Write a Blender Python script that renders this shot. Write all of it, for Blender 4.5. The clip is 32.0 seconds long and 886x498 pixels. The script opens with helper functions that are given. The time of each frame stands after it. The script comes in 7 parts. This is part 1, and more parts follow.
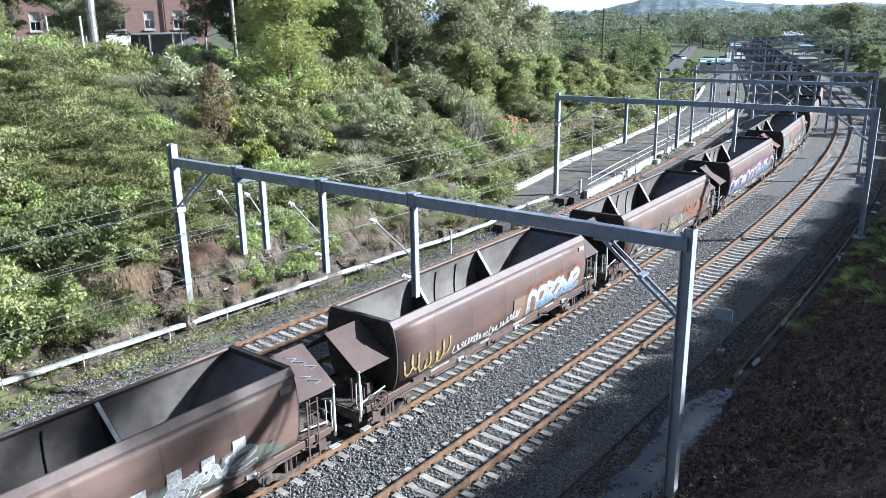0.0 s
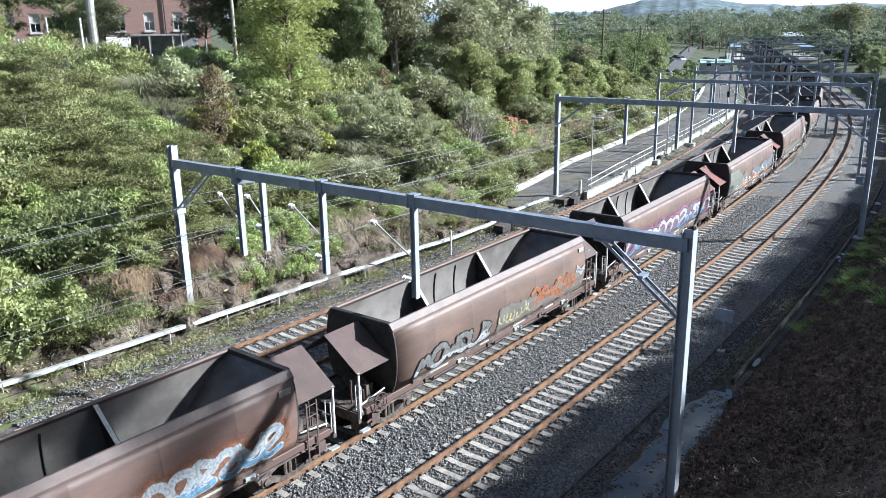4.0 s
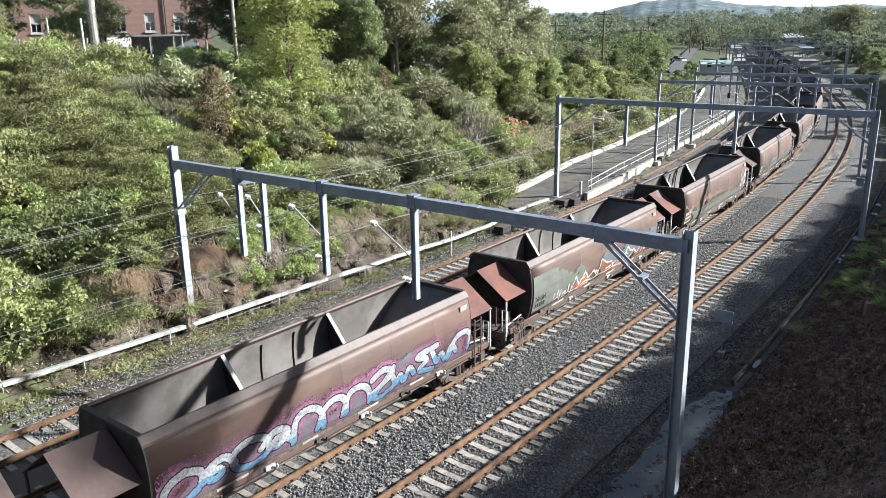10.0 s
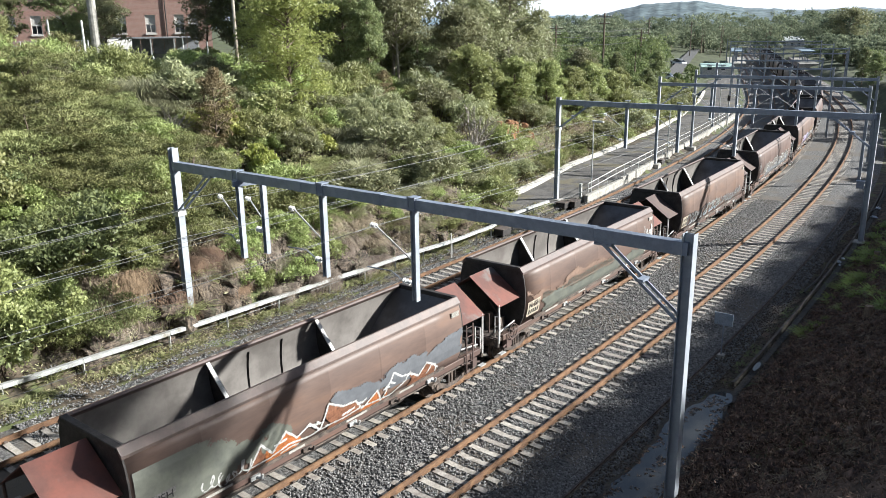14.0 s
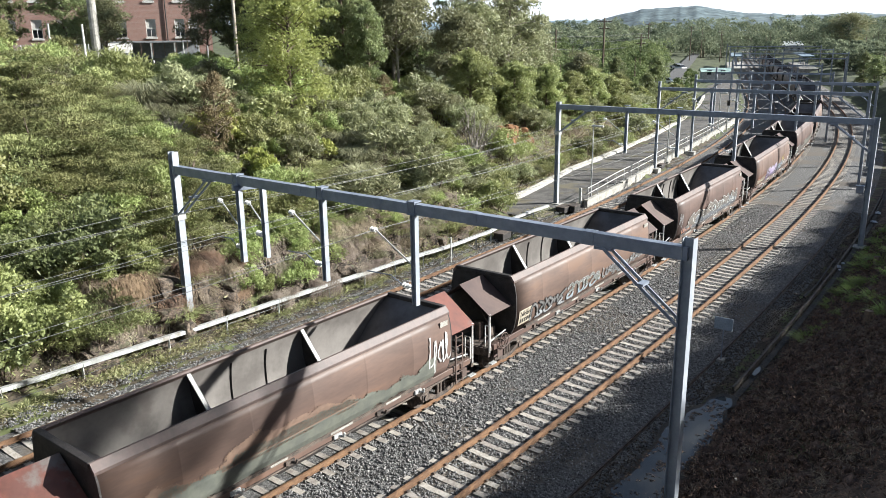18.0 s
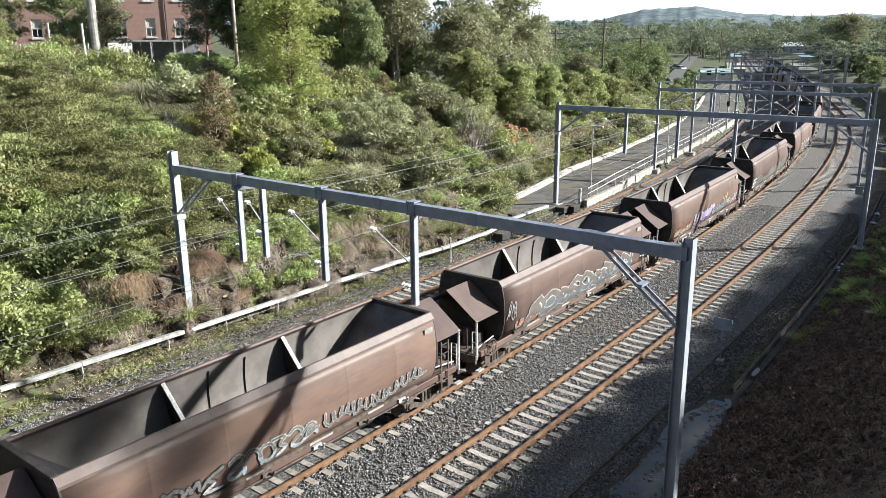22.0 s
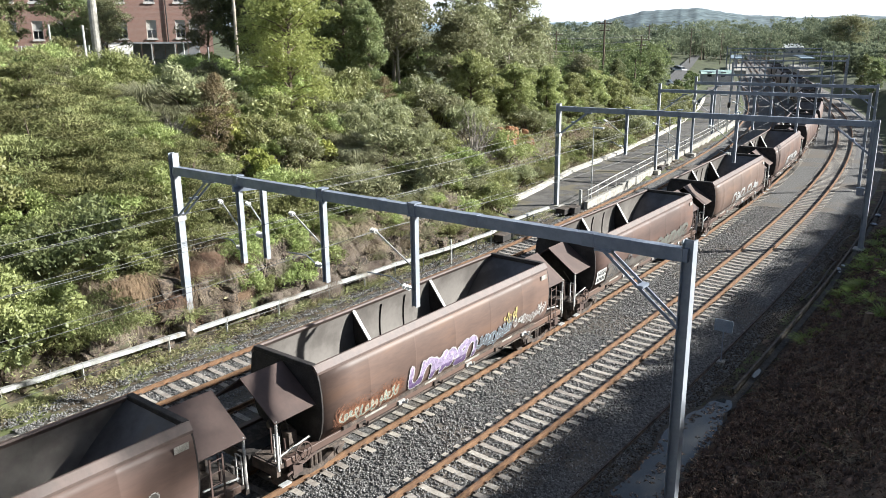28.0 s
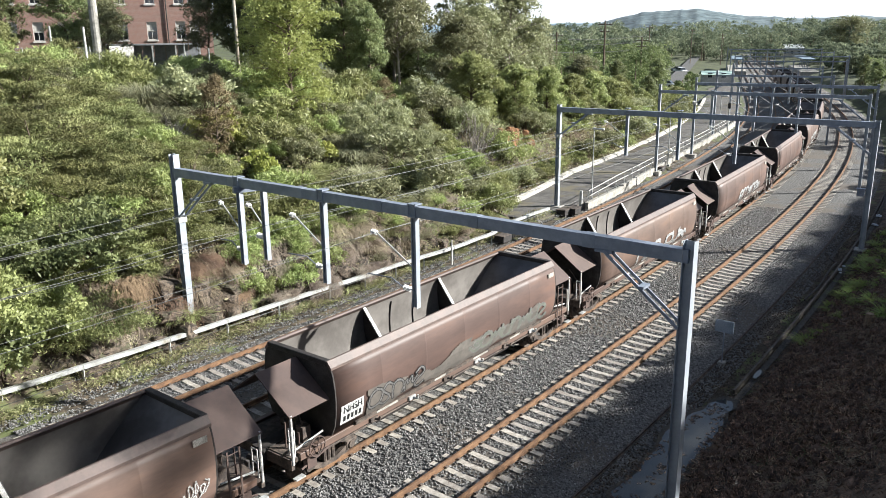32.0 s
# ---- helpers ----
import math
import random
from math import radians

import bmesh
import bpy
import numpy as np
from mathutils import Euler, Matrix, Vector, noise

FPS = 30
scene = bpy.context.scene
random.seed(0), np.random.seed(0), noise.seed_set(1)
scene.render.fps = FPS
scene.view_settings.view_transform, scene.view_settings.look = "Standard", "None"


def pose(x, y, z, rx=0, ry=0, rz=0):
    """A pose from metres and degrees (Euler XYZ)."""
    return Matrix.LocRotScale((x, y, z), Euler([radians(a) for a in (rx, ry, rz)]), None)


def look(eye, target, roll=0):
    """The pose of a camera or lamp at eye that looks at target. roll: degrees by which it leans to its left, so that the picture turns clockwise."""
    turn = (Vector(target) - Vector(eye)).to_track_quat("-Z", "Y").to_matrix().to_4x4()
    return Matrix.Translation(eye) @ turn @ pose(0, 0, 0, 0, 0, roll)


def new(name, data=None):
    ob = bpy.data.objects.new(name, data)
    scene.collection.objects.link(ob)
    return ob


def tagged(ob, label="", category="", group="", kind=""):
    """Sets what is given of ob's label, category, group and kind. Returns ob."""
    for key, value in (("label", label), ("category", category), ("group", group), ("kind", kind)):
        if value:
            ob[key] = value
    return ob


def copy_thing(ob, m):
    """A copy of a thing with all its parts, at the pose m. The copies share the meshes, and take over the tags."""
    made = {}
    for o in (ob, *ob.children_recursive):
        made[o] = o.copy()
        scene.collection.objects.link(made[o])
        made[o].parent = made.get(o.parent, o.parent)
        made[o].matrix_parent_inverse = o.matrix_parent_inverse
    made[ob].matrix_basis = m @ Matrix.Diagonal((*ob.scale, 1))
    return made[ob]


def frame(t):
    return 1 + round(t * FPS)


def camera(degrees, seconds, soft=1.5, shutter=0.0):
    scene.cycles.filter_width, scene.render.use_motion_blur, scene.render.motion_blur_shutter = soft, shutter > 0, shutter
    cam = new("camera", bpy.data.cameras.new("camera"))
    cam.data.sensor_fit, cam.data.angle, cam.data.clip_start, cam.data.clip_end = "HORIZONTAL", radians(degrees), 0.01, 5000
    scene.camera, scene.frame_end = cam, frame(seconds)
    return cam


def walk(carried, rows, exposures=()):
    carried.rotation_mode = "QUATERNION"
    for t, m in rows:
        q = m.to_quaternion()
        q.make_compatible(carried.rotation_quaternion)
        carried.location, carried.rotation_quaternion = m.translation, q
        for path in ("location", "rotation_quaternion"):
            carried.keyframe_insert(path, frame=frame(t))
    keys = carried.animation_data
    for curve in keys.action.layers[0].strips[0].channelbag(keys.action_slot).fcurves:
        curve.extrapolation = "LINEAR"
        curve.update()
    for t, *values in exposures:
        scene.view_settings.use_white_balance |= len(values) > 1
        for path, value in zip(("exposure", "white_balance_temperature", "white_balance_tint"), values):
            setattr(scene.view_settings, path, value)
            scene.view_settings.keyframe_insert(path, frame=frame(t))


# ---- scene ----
# camera on the footway of a road bridge, 12.6 m over the rails; it only turns by fractions of a degree
EYE = Vector((0.0, 0.0, 12.588))
cam = camera(58.53, 32.0, soft=0.55)
# seconds, turn to the right, tilt down, lean (degrees)
TURNS = [
    (0, 0.077, 16.154, -0.830), (0.5, 0.078, 16.147, -0.860), (1, 0.075, 16.140, -0.913), (1.5, 0.067, 16.131, -0.945),
    (2, 0.063, 16.116, -0.923), (2.5, 0.064, 16.098, -0.885), (3, 0.066, 16.083, -0.889), (3.5, 0.069, 16.078, -0.913),
    (5.5, 0.015, 16.034, -0.834), (6, 0.028, 16.013, -0.765), (6.5, 0.055, 15.992, -0.739), (7, 0.080, 15.985, -0.786),
    (7.5, 0.090, 15.990, -0.839), (8, 0.092, 16.003, -0.858), (8.5, 0.086, 16.012, -0.842), (9, 0.075, 16.013, -0.802),
    (9.5, 0.062, 16.009, -0.793), (10, 0.047, 16.013, -0.834), (10.5, 0.028, 16.021, -0.876), (11, 0.010, 16.020, -0.884),
    (11.5, 0.005, 16.006, -0.854), (12, 0.008, 15.981, -0.816), (12.5, 0.006, 15.951, -0.800), (13, 0.004, 15.916, -0.794),
    (13.5, 0.015, 15.881, -0.786), (14, 0.042, 15.853, -0.745), (14.5, 0.060, 15.836, -0.705), (16.5, 0.085, 15.600, -0.543),
    (17, 0.084, 15.574, -0.544), (17.5, 0.075, 15.551, -0.593), (18, 0.060, 15.546, -0.669), (18.5, 0.048, 15.556, -0.718),
    (19, 0.046, 15.570, -0.700), (19.5, 0.053, 15.577, -0.647), (20, 0.063, 15.578, -0.609), (20.5, 0.077, 15.571, -0.591),
    (21, 0.091, 15.558, -0.573), (21.5, 0.100, 15.547, -0.548), (22, 0.104, 15.543, -0.534), (22.5, 0.103, 15.538, -0.536),
    (23, 0.101, 15.526, -0.543), (23.5, 0.100, 15.511, -0.552), (24, 0.098, 15.506, -0.573), (24.5, 0.091, 15.508, -0.601),
    (25, 0.080, 15.513, -0.626), (25.5, 0.071, 15.518, -0.646), (27.5, 0.064, 15.447, -0.579), (28, 0.056, 15.436, -0.569),
    (28.5, 0.048, 15.416, -0.558), (29, 0.046, 15.393, -0.547), (29.5, 0.045, 15.375, -0.544), (30, 0.040, 15.367, -0.555),
    (30.5, 0.033, 15.366, -0.586), (31, 0.023, 15.367, -0.627), (31.5, 0.016, 15.365, -0.639), (32, 0.013, 15.359, -0.635)]


def aim(turn, tilt, lean):
    a, b = radians(turn), radians(tilt)
    way = Vector((math.sin(a) * math.cos(b), math.cos(a) * math.cos(b), -math.sin(b)))
    return look(EYE, EYE + way, lean)


EXPOSURES = [(0.0, 1.6, 5150, 8), (6.0, 1.55, 5400, 8), (9.0, 1.5, 5600, 8), (13.0, 1.42, 5800, 8), (32.0, 1.45, 5900, 8)]
walk(cam, [(t, aim(a, b, c)) for t, a, b, c in TURNS], EXPOSURES)

# ---- daylight ----
SUN_TURN, SUN_UP = 86.5, 26.0    # degrees from +y towards +x, and over the horizon
world = bpy.data.worlds.new("sky")
scene.world = world
world.use_nodes = True
wn = world.node_tree.nodes
sky = wn.new("ShaderNodeTexSky")
sky.sky_type, sky.sun_disc = "NISHITA", False
sky.sun_elevation, sky.sun_rotation = radians(SUN_UP), radians(SUN_TURN)
sky.air_density, sky.dust_density, sky.ozone_density = 1.0, 1.5, 1.0
wn["Background"].inputs["Strength"].default_value = 0.0375
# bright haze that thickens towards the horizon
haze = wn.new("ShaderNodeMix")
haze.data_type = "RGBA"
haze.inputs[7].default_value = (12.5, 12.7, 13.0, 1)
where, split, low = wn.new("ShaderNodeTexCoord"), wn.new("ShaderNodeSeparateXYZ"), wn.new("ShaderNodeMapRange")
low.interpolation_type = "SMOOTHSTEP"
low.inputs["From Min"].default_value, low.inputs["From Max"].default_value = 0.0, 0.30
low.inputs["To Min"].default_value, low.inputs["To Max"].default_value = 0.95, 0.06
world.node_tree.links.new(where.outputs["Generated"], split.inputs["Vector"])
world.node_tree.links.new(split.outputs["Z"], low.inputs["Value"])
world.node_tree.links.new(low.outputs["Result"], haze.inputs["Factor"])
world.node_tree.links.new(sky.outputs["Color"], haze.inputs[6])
# a few soft clouds higher up
puff, edge_, cloud, high = wn.new("ShaderNodeTexNoise"), wn.new("ShaderNodeMapRange"), wn.new("ShaderNodeMix"), wn.new("ShaderNodeMapRange")
puff.inputs["Scale"].default_value, puff.inputs["Detail"].default_value = 8.0, 6.0
edge_.inputs["From Min"].default_value, edge_.inputs["From Max"].default_value = 0.54, 0.74
high.inputs["From Min"].default_value, high.inputs["From Max"].default_value = 0.14, 0.26
both = wn.new("ShaderNodeMath")
both.operation = "MULTIPLY"
cloud.data_type = "RGBA"
cloud.inputs[7].default_value = (5.5, 5.7, 6.0, 1)
world.node_tree.links.new(where.outputs["Generated"], puff.inputs["Vector"])
world.node_tree.links.new(puff.outputs["Fac"], edge_.inputs["Value"])
world.node_tree.links.new(split.outputs["Z"], high.inputs["Value"])
world.node_tree.links.new(edge_.outputs["Result"], both.inputs[0])
world.node_tree.links.new(high.outputs["Result"], both.inputs[1])
world.node_tree.links.new(both.outputs["Value"], cloud.inputs["Factor"])
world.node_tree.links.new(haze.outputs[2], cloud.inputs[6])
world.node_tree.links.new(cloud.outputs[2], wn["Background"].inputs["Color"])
sun = new("sun", bpy.data.lights.new("sun", "SUN"))
sun.data.energy, sun.data.angle, sun.data.color = 5.5, radians(1.2), (1.0, 0.93, 0.82)
_a, _b = radians(SUN_TURN), radians(SUN_UP)
SUN_WAY = Vector((math.sin(_a) * math.cos(_b), math.cos(_a) * math.cos(_b), math.sin(_b)))
sun.matrix_world = look(SUN_WAY * 100, (0, 0, 0))

# ---- materials ----
def mat(name, base, dark=None, scale=6.0, fine=60.0, rough=0.7, metal=0.0, bump=0.3, stain=None, stain_scale=0.7,
        stain_at=0.55, per_object=0.0, coords="Object", translucent=0.0, stretch=(1, 1, 1), spec=0.4, per_island=0.0, depth=0.02, speck=0.5):
    """A two-scale procedural surface: grain between dark and base, broad stains, and relief."""
    m = bpy.data.materials.new(name)
    m.use_nodes = True
    n, l = m.node_tree.nodes, m.node_tree.links
    b = n["Principled BSDF"]
    b.inputs["Roughness"].default_value, b.inputs["Metallic"].default_value = rough, metal
    b.inputs["Specular IOR Level"].default_value = spec
    tc, info = n.new("ShaderNodeTexCoord"), n.new("ShaderNodeObjectInfo")
    mp = n.new("ShaderNodeMapping")
    mp.inputs["Scale"].default_value = stretch
    l.new(tc.outputs[coords], mp.inputs["Vector"])
    shift = n.new("ShaderNodeVectorMath")
    shift.operation = "MULTIPLY_ADD"
    shift.inputs[0].default_value = (37.0, 53.0, 71.0)
    l.new(info.outputs["Random"], shift.inputs[1])
    l.new(mp.outputs["Vector"], shift.inputs[2])
    vec = shift.outputs["Vector"]
    dark = dark or tuple(c * 0.6 for c in base)

    def grain(size, detail=5.0, r=0.6):
        t = n.new("ShaderNodeTexNoise")
        t.inputs["Scale"].default_value, t.inputs["Detail"].default_value, t.inputs["Roughness"].default_value = size, detail, r
        l.new(vec, t.inputs["Vector"])
        return t.outputs["Fac"]

    def blend(fac, a, c):
        x = n.new("ShaderNodeMix")
        x.data_type = "RGBA"
        l.new(fac, x.inputs["Factor"])
        for v, i in ((a, 6), (c, 7)):
            if isinstance(v, tuple):
                x.inputs[i].default_value = (*v, 1)
            else:
                l.new(v, x.inputs[i])
        return x.outputs[2]

    def ramp(fac, lo, hi):
        r = n.new("ShaderNodeMapRange")
        r.interpolation_type = "SMOOTHSTEP"
        r.inputs["From Min"].default_value, r.inputs["From Max"].default_value = lo, hi
        l.new(fac, r.inputs["Value"])
        return r.outputs["Result"]

    coarse, small = grain(scale), grain(fine, 3.0)
    colour = blend(ramp(coarse, 0.35, 0.65), dark, base)
    pits = n.new("ShaderNodeMix")
    pits.data_type, pits.blend_type = "RGBA", "MULTIPLY"
    pits.inputs["Factor"].default_value = 1.0
    l.new(colour, pits.inputs[6])
    pits.inputs[7].default_value = (speck, speck, speck, 1)
    colour = blend(ramp(small, 0.3, 0.62), pits.outputs[2], colour)
    if stain:
        colour = blend(ramp(grain(stain_scale, 6.0), stain_at, stain_at + 0.12), colour, stain)
    if per_object or per_island:
        hs = n.new("ShaderNodeHueSaturation")
        value = n.new("ShaderNodeMapRange")
        amount = per_object or per_island
        value.inputs["To Min"].default_value, value.inputs["To Max"].default_value = 1 - amount, 1 + amount
        if per_island:
            geo = n.new("ShaderNodeNewGeometry")
            l.new(geo.outputs["Random Per Island"], value.inputs["Value"])
        else:
            l.new(info.outputs["Random"], value.inputs["Value"])
        hue = n.new("ShaderNodeMapRange")
        hue.inputs["To Min"].default_value, hue.inputs["To Max"].default_value = 0.5 - amount * 0.05, 0.5 + amount * 0.04
        l.new(info.outputs["Random"], hue.inputs["Value"])
        l.new(value.outputs["Result"], hs.inputs["Value"])
        l.new(hue.outputs["Result"], hs.inputs["Hue"])
        l.new(colour, hs.inputs["Color"])
        colour = hs.outputs["Color"]
    l.new(colour, b.inputs["Base Color"])
    if bump:
        bp = n.new("ShaderNodeBump")
        bp.inputs["Strength"].default_value, bp.inputs["Distance"].default_value = bump, depth
        l.new(small, bp.inputs["Height"])
        l.new(bp.outputs["Normal"], b.inputs["Normal"])
    if translucent:
        tr, mx = n.new("ShaderNodeBsdfTranslucent"), n.new("ShaderNodeMixShader")
        mx.inputs[0].default_value = translucent
        l.new(colour, tr.inputs["Color"])
        l.new(b.outputs[0], mx.inputs[1])
        l.new(tr.outputs[0], mx.inputs[2])
        l.new(mx.outputs[0], n["Material Output"].inputs["Surface"])
    return m


M_EARTH = mat("bank earth", (0.11, 0.085, 0.058), (0.035, 0.029, 0.02), 2.2, 14, 0.95, bump=0.6, stain=(0.10, 0.115, 0.045), stain_scale=0.6, stain_at=0.5)
M_BALLAST = mat("ballast", (0.215, 0.21, 0.203), (0.055, 0.053, 0.052), 9.0, 26, 0.95, bump=1.0, stain=(0.125, 0.108, 0.09), stain_scale=0.25, stain_at=0.5, depth=0.06)
M_STONE = mat("ballast stone", (0.285, 0.278, 0.268), (0.12, 0.116, 0.113), 30, 90, 0.9, bump=0.3, per_island=0.6)
M_SLEEPER = mat("concrete sleeper", (0.41, 0.38, 0.335), (0.28, 0.25, 0.215), 5, 60, 0.9, bump=0.25, per_object=0.2)
M_RAIL = mat("rusty rail", (0.225, 0.13, 0.07), (0.13, 0.073, 0.042), 3, 70, 0.8, metal=0.1, bump=0.2)
M_RAILTOP = mat("worn rail head", (0.27, 0.165, 0.10), (0.19, 0.11, 0.065), 6, 50, 0.42, metal=0.6, bump=0.05)
M_STEEL = mat("galvanised steel", (0.24, 0.27, 0.325), (0.185, 0.21, 0.26), 2, 14, 0.45, metal=0.1, bump=0.04, speck=0.92)
# the beams' steel made lighter: sunlight on the columns is put into the colour
M_POST = mat("sun-bright galvanised column", (0.342, 0.365, 0.396), (0.27, 0.293, 0.327), 2, 14, 0.5, metal=0.0, bump=0.04, speck=0.92)
M_GALV = mat("bright galvanised steel", (0.60, 0.61, 0.60), (0.44, 0.44, 0.42), 4, 40, 0.5, metal=0.25, bump=0.08, stain=(0.27, 0.25, 0.21), stain_scale=1.6, stain_at=0.6)
M_WIRE = mat("wire", (0.17, 0.17, 0.165), None, 4, 40, 0.6, metal=0.4, bump=0)
M_PORCELAIN = mat("porcelain", (0.85, 0.85, 0.82), (0.75, 0.75, 0.72), 8, 60, 0.25, bump=0)
M_BROWN = mat("weathered wagon paint", (0.128, 0.083, 0.065), (0.092, 0.062, 0.051), 0.9, 9, 0.55, bump=0.05, stain=(0.135, 0.083, 0.06), stain_scale=0.9, stain_at=0.55, per_object=0.15, stretch=(1, 0.3, 1.4), speck=0.9)
M_RIM = mat("worn wagon rim", (0.115, 0.08, 0.068), (0.085, 0.062, 0.054), 2.0, 9, 0.55, bump=0.05, per_object=0.1, speck=0.9)
M_RED = mat("red oxide plate", (0.155, 0.055, 0.038), (0.10, 0.042, 0.032), 1.2, 8, 0.6, bump=0.05, stain=(0.13, 0.115, 0.105), stain_scale=0.8, stain_at=0.56, speck=0.9)
M_HOOD = mat("brown hood plate", (0.098, 0.066, 0.055), (0.074, 0.05, 0.043), 1.2, 8, 0.6, bump=0.05, per_object=0.15, speck=0.92)
M_INNER = mat("coal-polished steel", (0.19, 0.175, 0.16), (0.115, 0.104, 0.095), 0.8, 9, 0.55, metal=0.1, bump=0.08, stain=(0.13, 0.115, 0.105), stain_scale=0.6, stain_at=0.6, speck=0.93)
M_DARK = mat("sooty steel", (0.05, 0.043, 0.04), (0.025, 0.022, 0.02), 3, 30, 0.75, bump=0.2)
M_GEAR = mat("dusty running gear", (0.135, 0.105, 0.085), (0.05, 0.04, 0.035), 4, 40, 0.8, bump=0.3)
M_WHITE = mat("white paint", (0.74, 0.73, 0.70), (0.55, 0.53, 0.5), 5, 40, 0.6, bump=0.1)
M_CONC = mat("pale concrete", (0.42, 0.40, 0.36), (0.27, 0.255, 0.225), 2.5, 40, 0.9, bump=0.3)
M_KERB = mat("whitish broken concrete", (0.55, 0.53, 0.48), (0.30, 0.28, 0.24), 3.5, 12, 0.9, bump=0.5, depth=0.05)
# drain-edge concrete; the bank's shade is put into this dark colour
M_SHADECONC = mat("shade-dark concrete", (0.12, 0.105, 0.085), (0.06, 0.053, 0.044), 2.5, 30, 0.85, bump=0.3)
M_ROCK = mat("cut rock", (0.21, 0.165, 0.125), (0.035, 0.028, 0.023), 3.2, 11, 0.95, bump=1.0, stain=(0.085, 0.085, 0.05), stain_scale=0.9, depth=0.08)
M_SOIL = mat("orange soil", (0.28, 0.14, 0.065), (0.15, 0.08, 0.04), 1.5, 16, 0.95, bump=0.5)
M_ASPHALT = mat("old asphalt", (0.115, 0.112, 0.108), (0.075, 0.073, 0.07), 1.2, 60, 0.9, bump=0.3)
M_BARK = mat("bark", (0.20, 0.155, 0.115), (0.10, 0.075, 0.055), 6, 40, 0.95, bump=0.5, stretch=(1, 1, 0.2))
M_PALEBARK = mat("pale gum bark", (0.42, 0.38, 0.32), (0.22, 0.18, 0.14), 3, 30, 0.85, bump=0.3, stretch=(1, 1, 0.2))
M_LEAF = mat("bush leaf", (0.408, 0.426, 0.184), (0.226, 0.25, 0.095), 1.0, 30, 0.48, bump=0, per_object=0.3, translucent=0.38, spec=0.32)
M_LEAF_LIGHT = mat("light leaf", (0.416, 0.472, 0.184), (0.251, 0.302, 0.107), 1.0, 30, 0.48, bump=0, per_object=0.25, translucent=0.38, spec=0.32)
M_LEAF_DARK = mat("dark leaf", (0.284, 0.312, 0.141), (0.147, 0.175, 0.075), 1.0, 30, 0.48, bump=0, per_object=0.3, translucent=0.38, spec=0.32)
M_LEAF_OLIVE = mat("olive gum leaf", (0.383, 0.39, 0.22), (0.229, 0.241, 0.125), 1.0, 30, 0.48, bump=0, per_object=0.3, translucent=0.38, spec=0.32)
M_LEAF_YELLOW = mat("yellow-green leaf", (0.40, 0.42, 0.12), (0.28, 0.30, 0.08), 1.4, 30, 0.48, bump=0, per_object=0.15, translucent=0.38, spec=0.32)
M_GUM = mat("bright gum leaf", (0.477, 0.519, 0.175), (0.286, 0.329, 0.101), 1.0, 30, 0.45, bump=0, per_object=0.1, translucent=0.48, spec=0.35)
M_WITHER = mat("withered conifer leaf", (0.26, 0.20, 0.105), (0.15, 0.12, 0.062), 1.4, 30, 0.7, bump=0, per_object=0.2, translucent=0.2)
M_WATTLE = mat("dark feathery leaf", (0.311, 0.322, 0.138), (0.137, 0.154, 0.063), 0.9, 30, 0.48, bump=0, per_object=0.35, translucent=0.3, spec=0.15)
M_BRACKEN = mat("dead bracken", (0.29, 0.20, 0.135), (0.10, 0.068, 0.048), 0.9, 20, 0.85, bump=0, per_object=0.3, translucent=0.15, spec=0.1)
M_GRASS = mat("grass blade", (0.473, 0.484, 0.231), (0.33, 0.352, 0.154), 1.0, 20, 0.6, bump=0, per_object=0.25, translucent=0.35, spec=0.2)
M_BANKGRASS = mat("bank grass blade", (0.30, 0.38, 0.09), (0.18, 0.25, 0.055), 1.0, 20, 0.6, bump=0, per_object=0.25, translucent=0.35, spec=0.2)
M_STRAW = mat("dry grass blade", (0.36, 0.295, 0.215), (0.235, 0.185, 0.13), 1.0, 20, 0.8, bump=0, per_object=0.25, translucent=0.25, spec=0.2)
M_PATHGREY = mat("gravel path", (0.14, 0.13, 0.12), (0.075, 0.07, 0.065), 0.9, 12, 0.95, bump=0.6, stain=(0.12, 0.105, 0.07), stain_scale=0.4, stain_at=0.52, depth=0.04)
# the blue cast of distance haze is put into the hill's base colour
M_HILL = mat("haze-blue wooded hill", (0.14, 0.185, 0.195), (0.07, 0.10, 0.115), 0.02, 0.06, 0.95, bump=0, coords="Object")
M_ROOF = mat("pale sheet roof", (0.62, 0.65, 0.63), (0.5, 0.53, 0.5), 1, 20, 0.5, bump=0.05)
M_RENDER = mat("pale wall", (0.62, 0.60, 0.56), (0.5, 0.48, 0.45), 1.5, 30, 0.9, bump=0.1)
M_MUD = mat("dark wet mud", (0.05, 0.042, 0.033), (0.018, 0.016, 0.013), 2, 14, 0.75, bump=0.9, depth=0.05)
M_GRAVEL = mat("brown gravel", (0.15, 0.125, 0.10), (0.07, 0.058, 0.048), 30, 90, 0.9, bump=0.3, per_island=0.5)
M_LITTERLEAF = mat("fallen leaf", (0.241, 0.163, 0.11), (0.069, 0.046, 0.034), 3, 30, 0.9, bump=0, per_island=0.75)
M_CLOD = mat("dark clod", (0.119, 0.081, 0.059), (0.042, 0.03, 0.024), 8, 50, 0.95, bump=0.4, per_island=0.5)
M_PALEGRASS = mat("pale grass blade", (0.50, 0.49, 0.33), (0.36, 0.36, 0.21), 1.0, 20, 0.6, bump=0, per_object=0.15, translucent=0.35, spec=0.2)
M_SLOPE = mat("burnished slope sheet", (0.13, 0.125, 0.13), (0.07, 0.066, 0.066), 0.8, 9, 0.55, metal=0.25, bump=0.06, stain=(0.13, 0.115, 0.105), stain_scale=0.8, stain_at=0.6, speck=0.93)
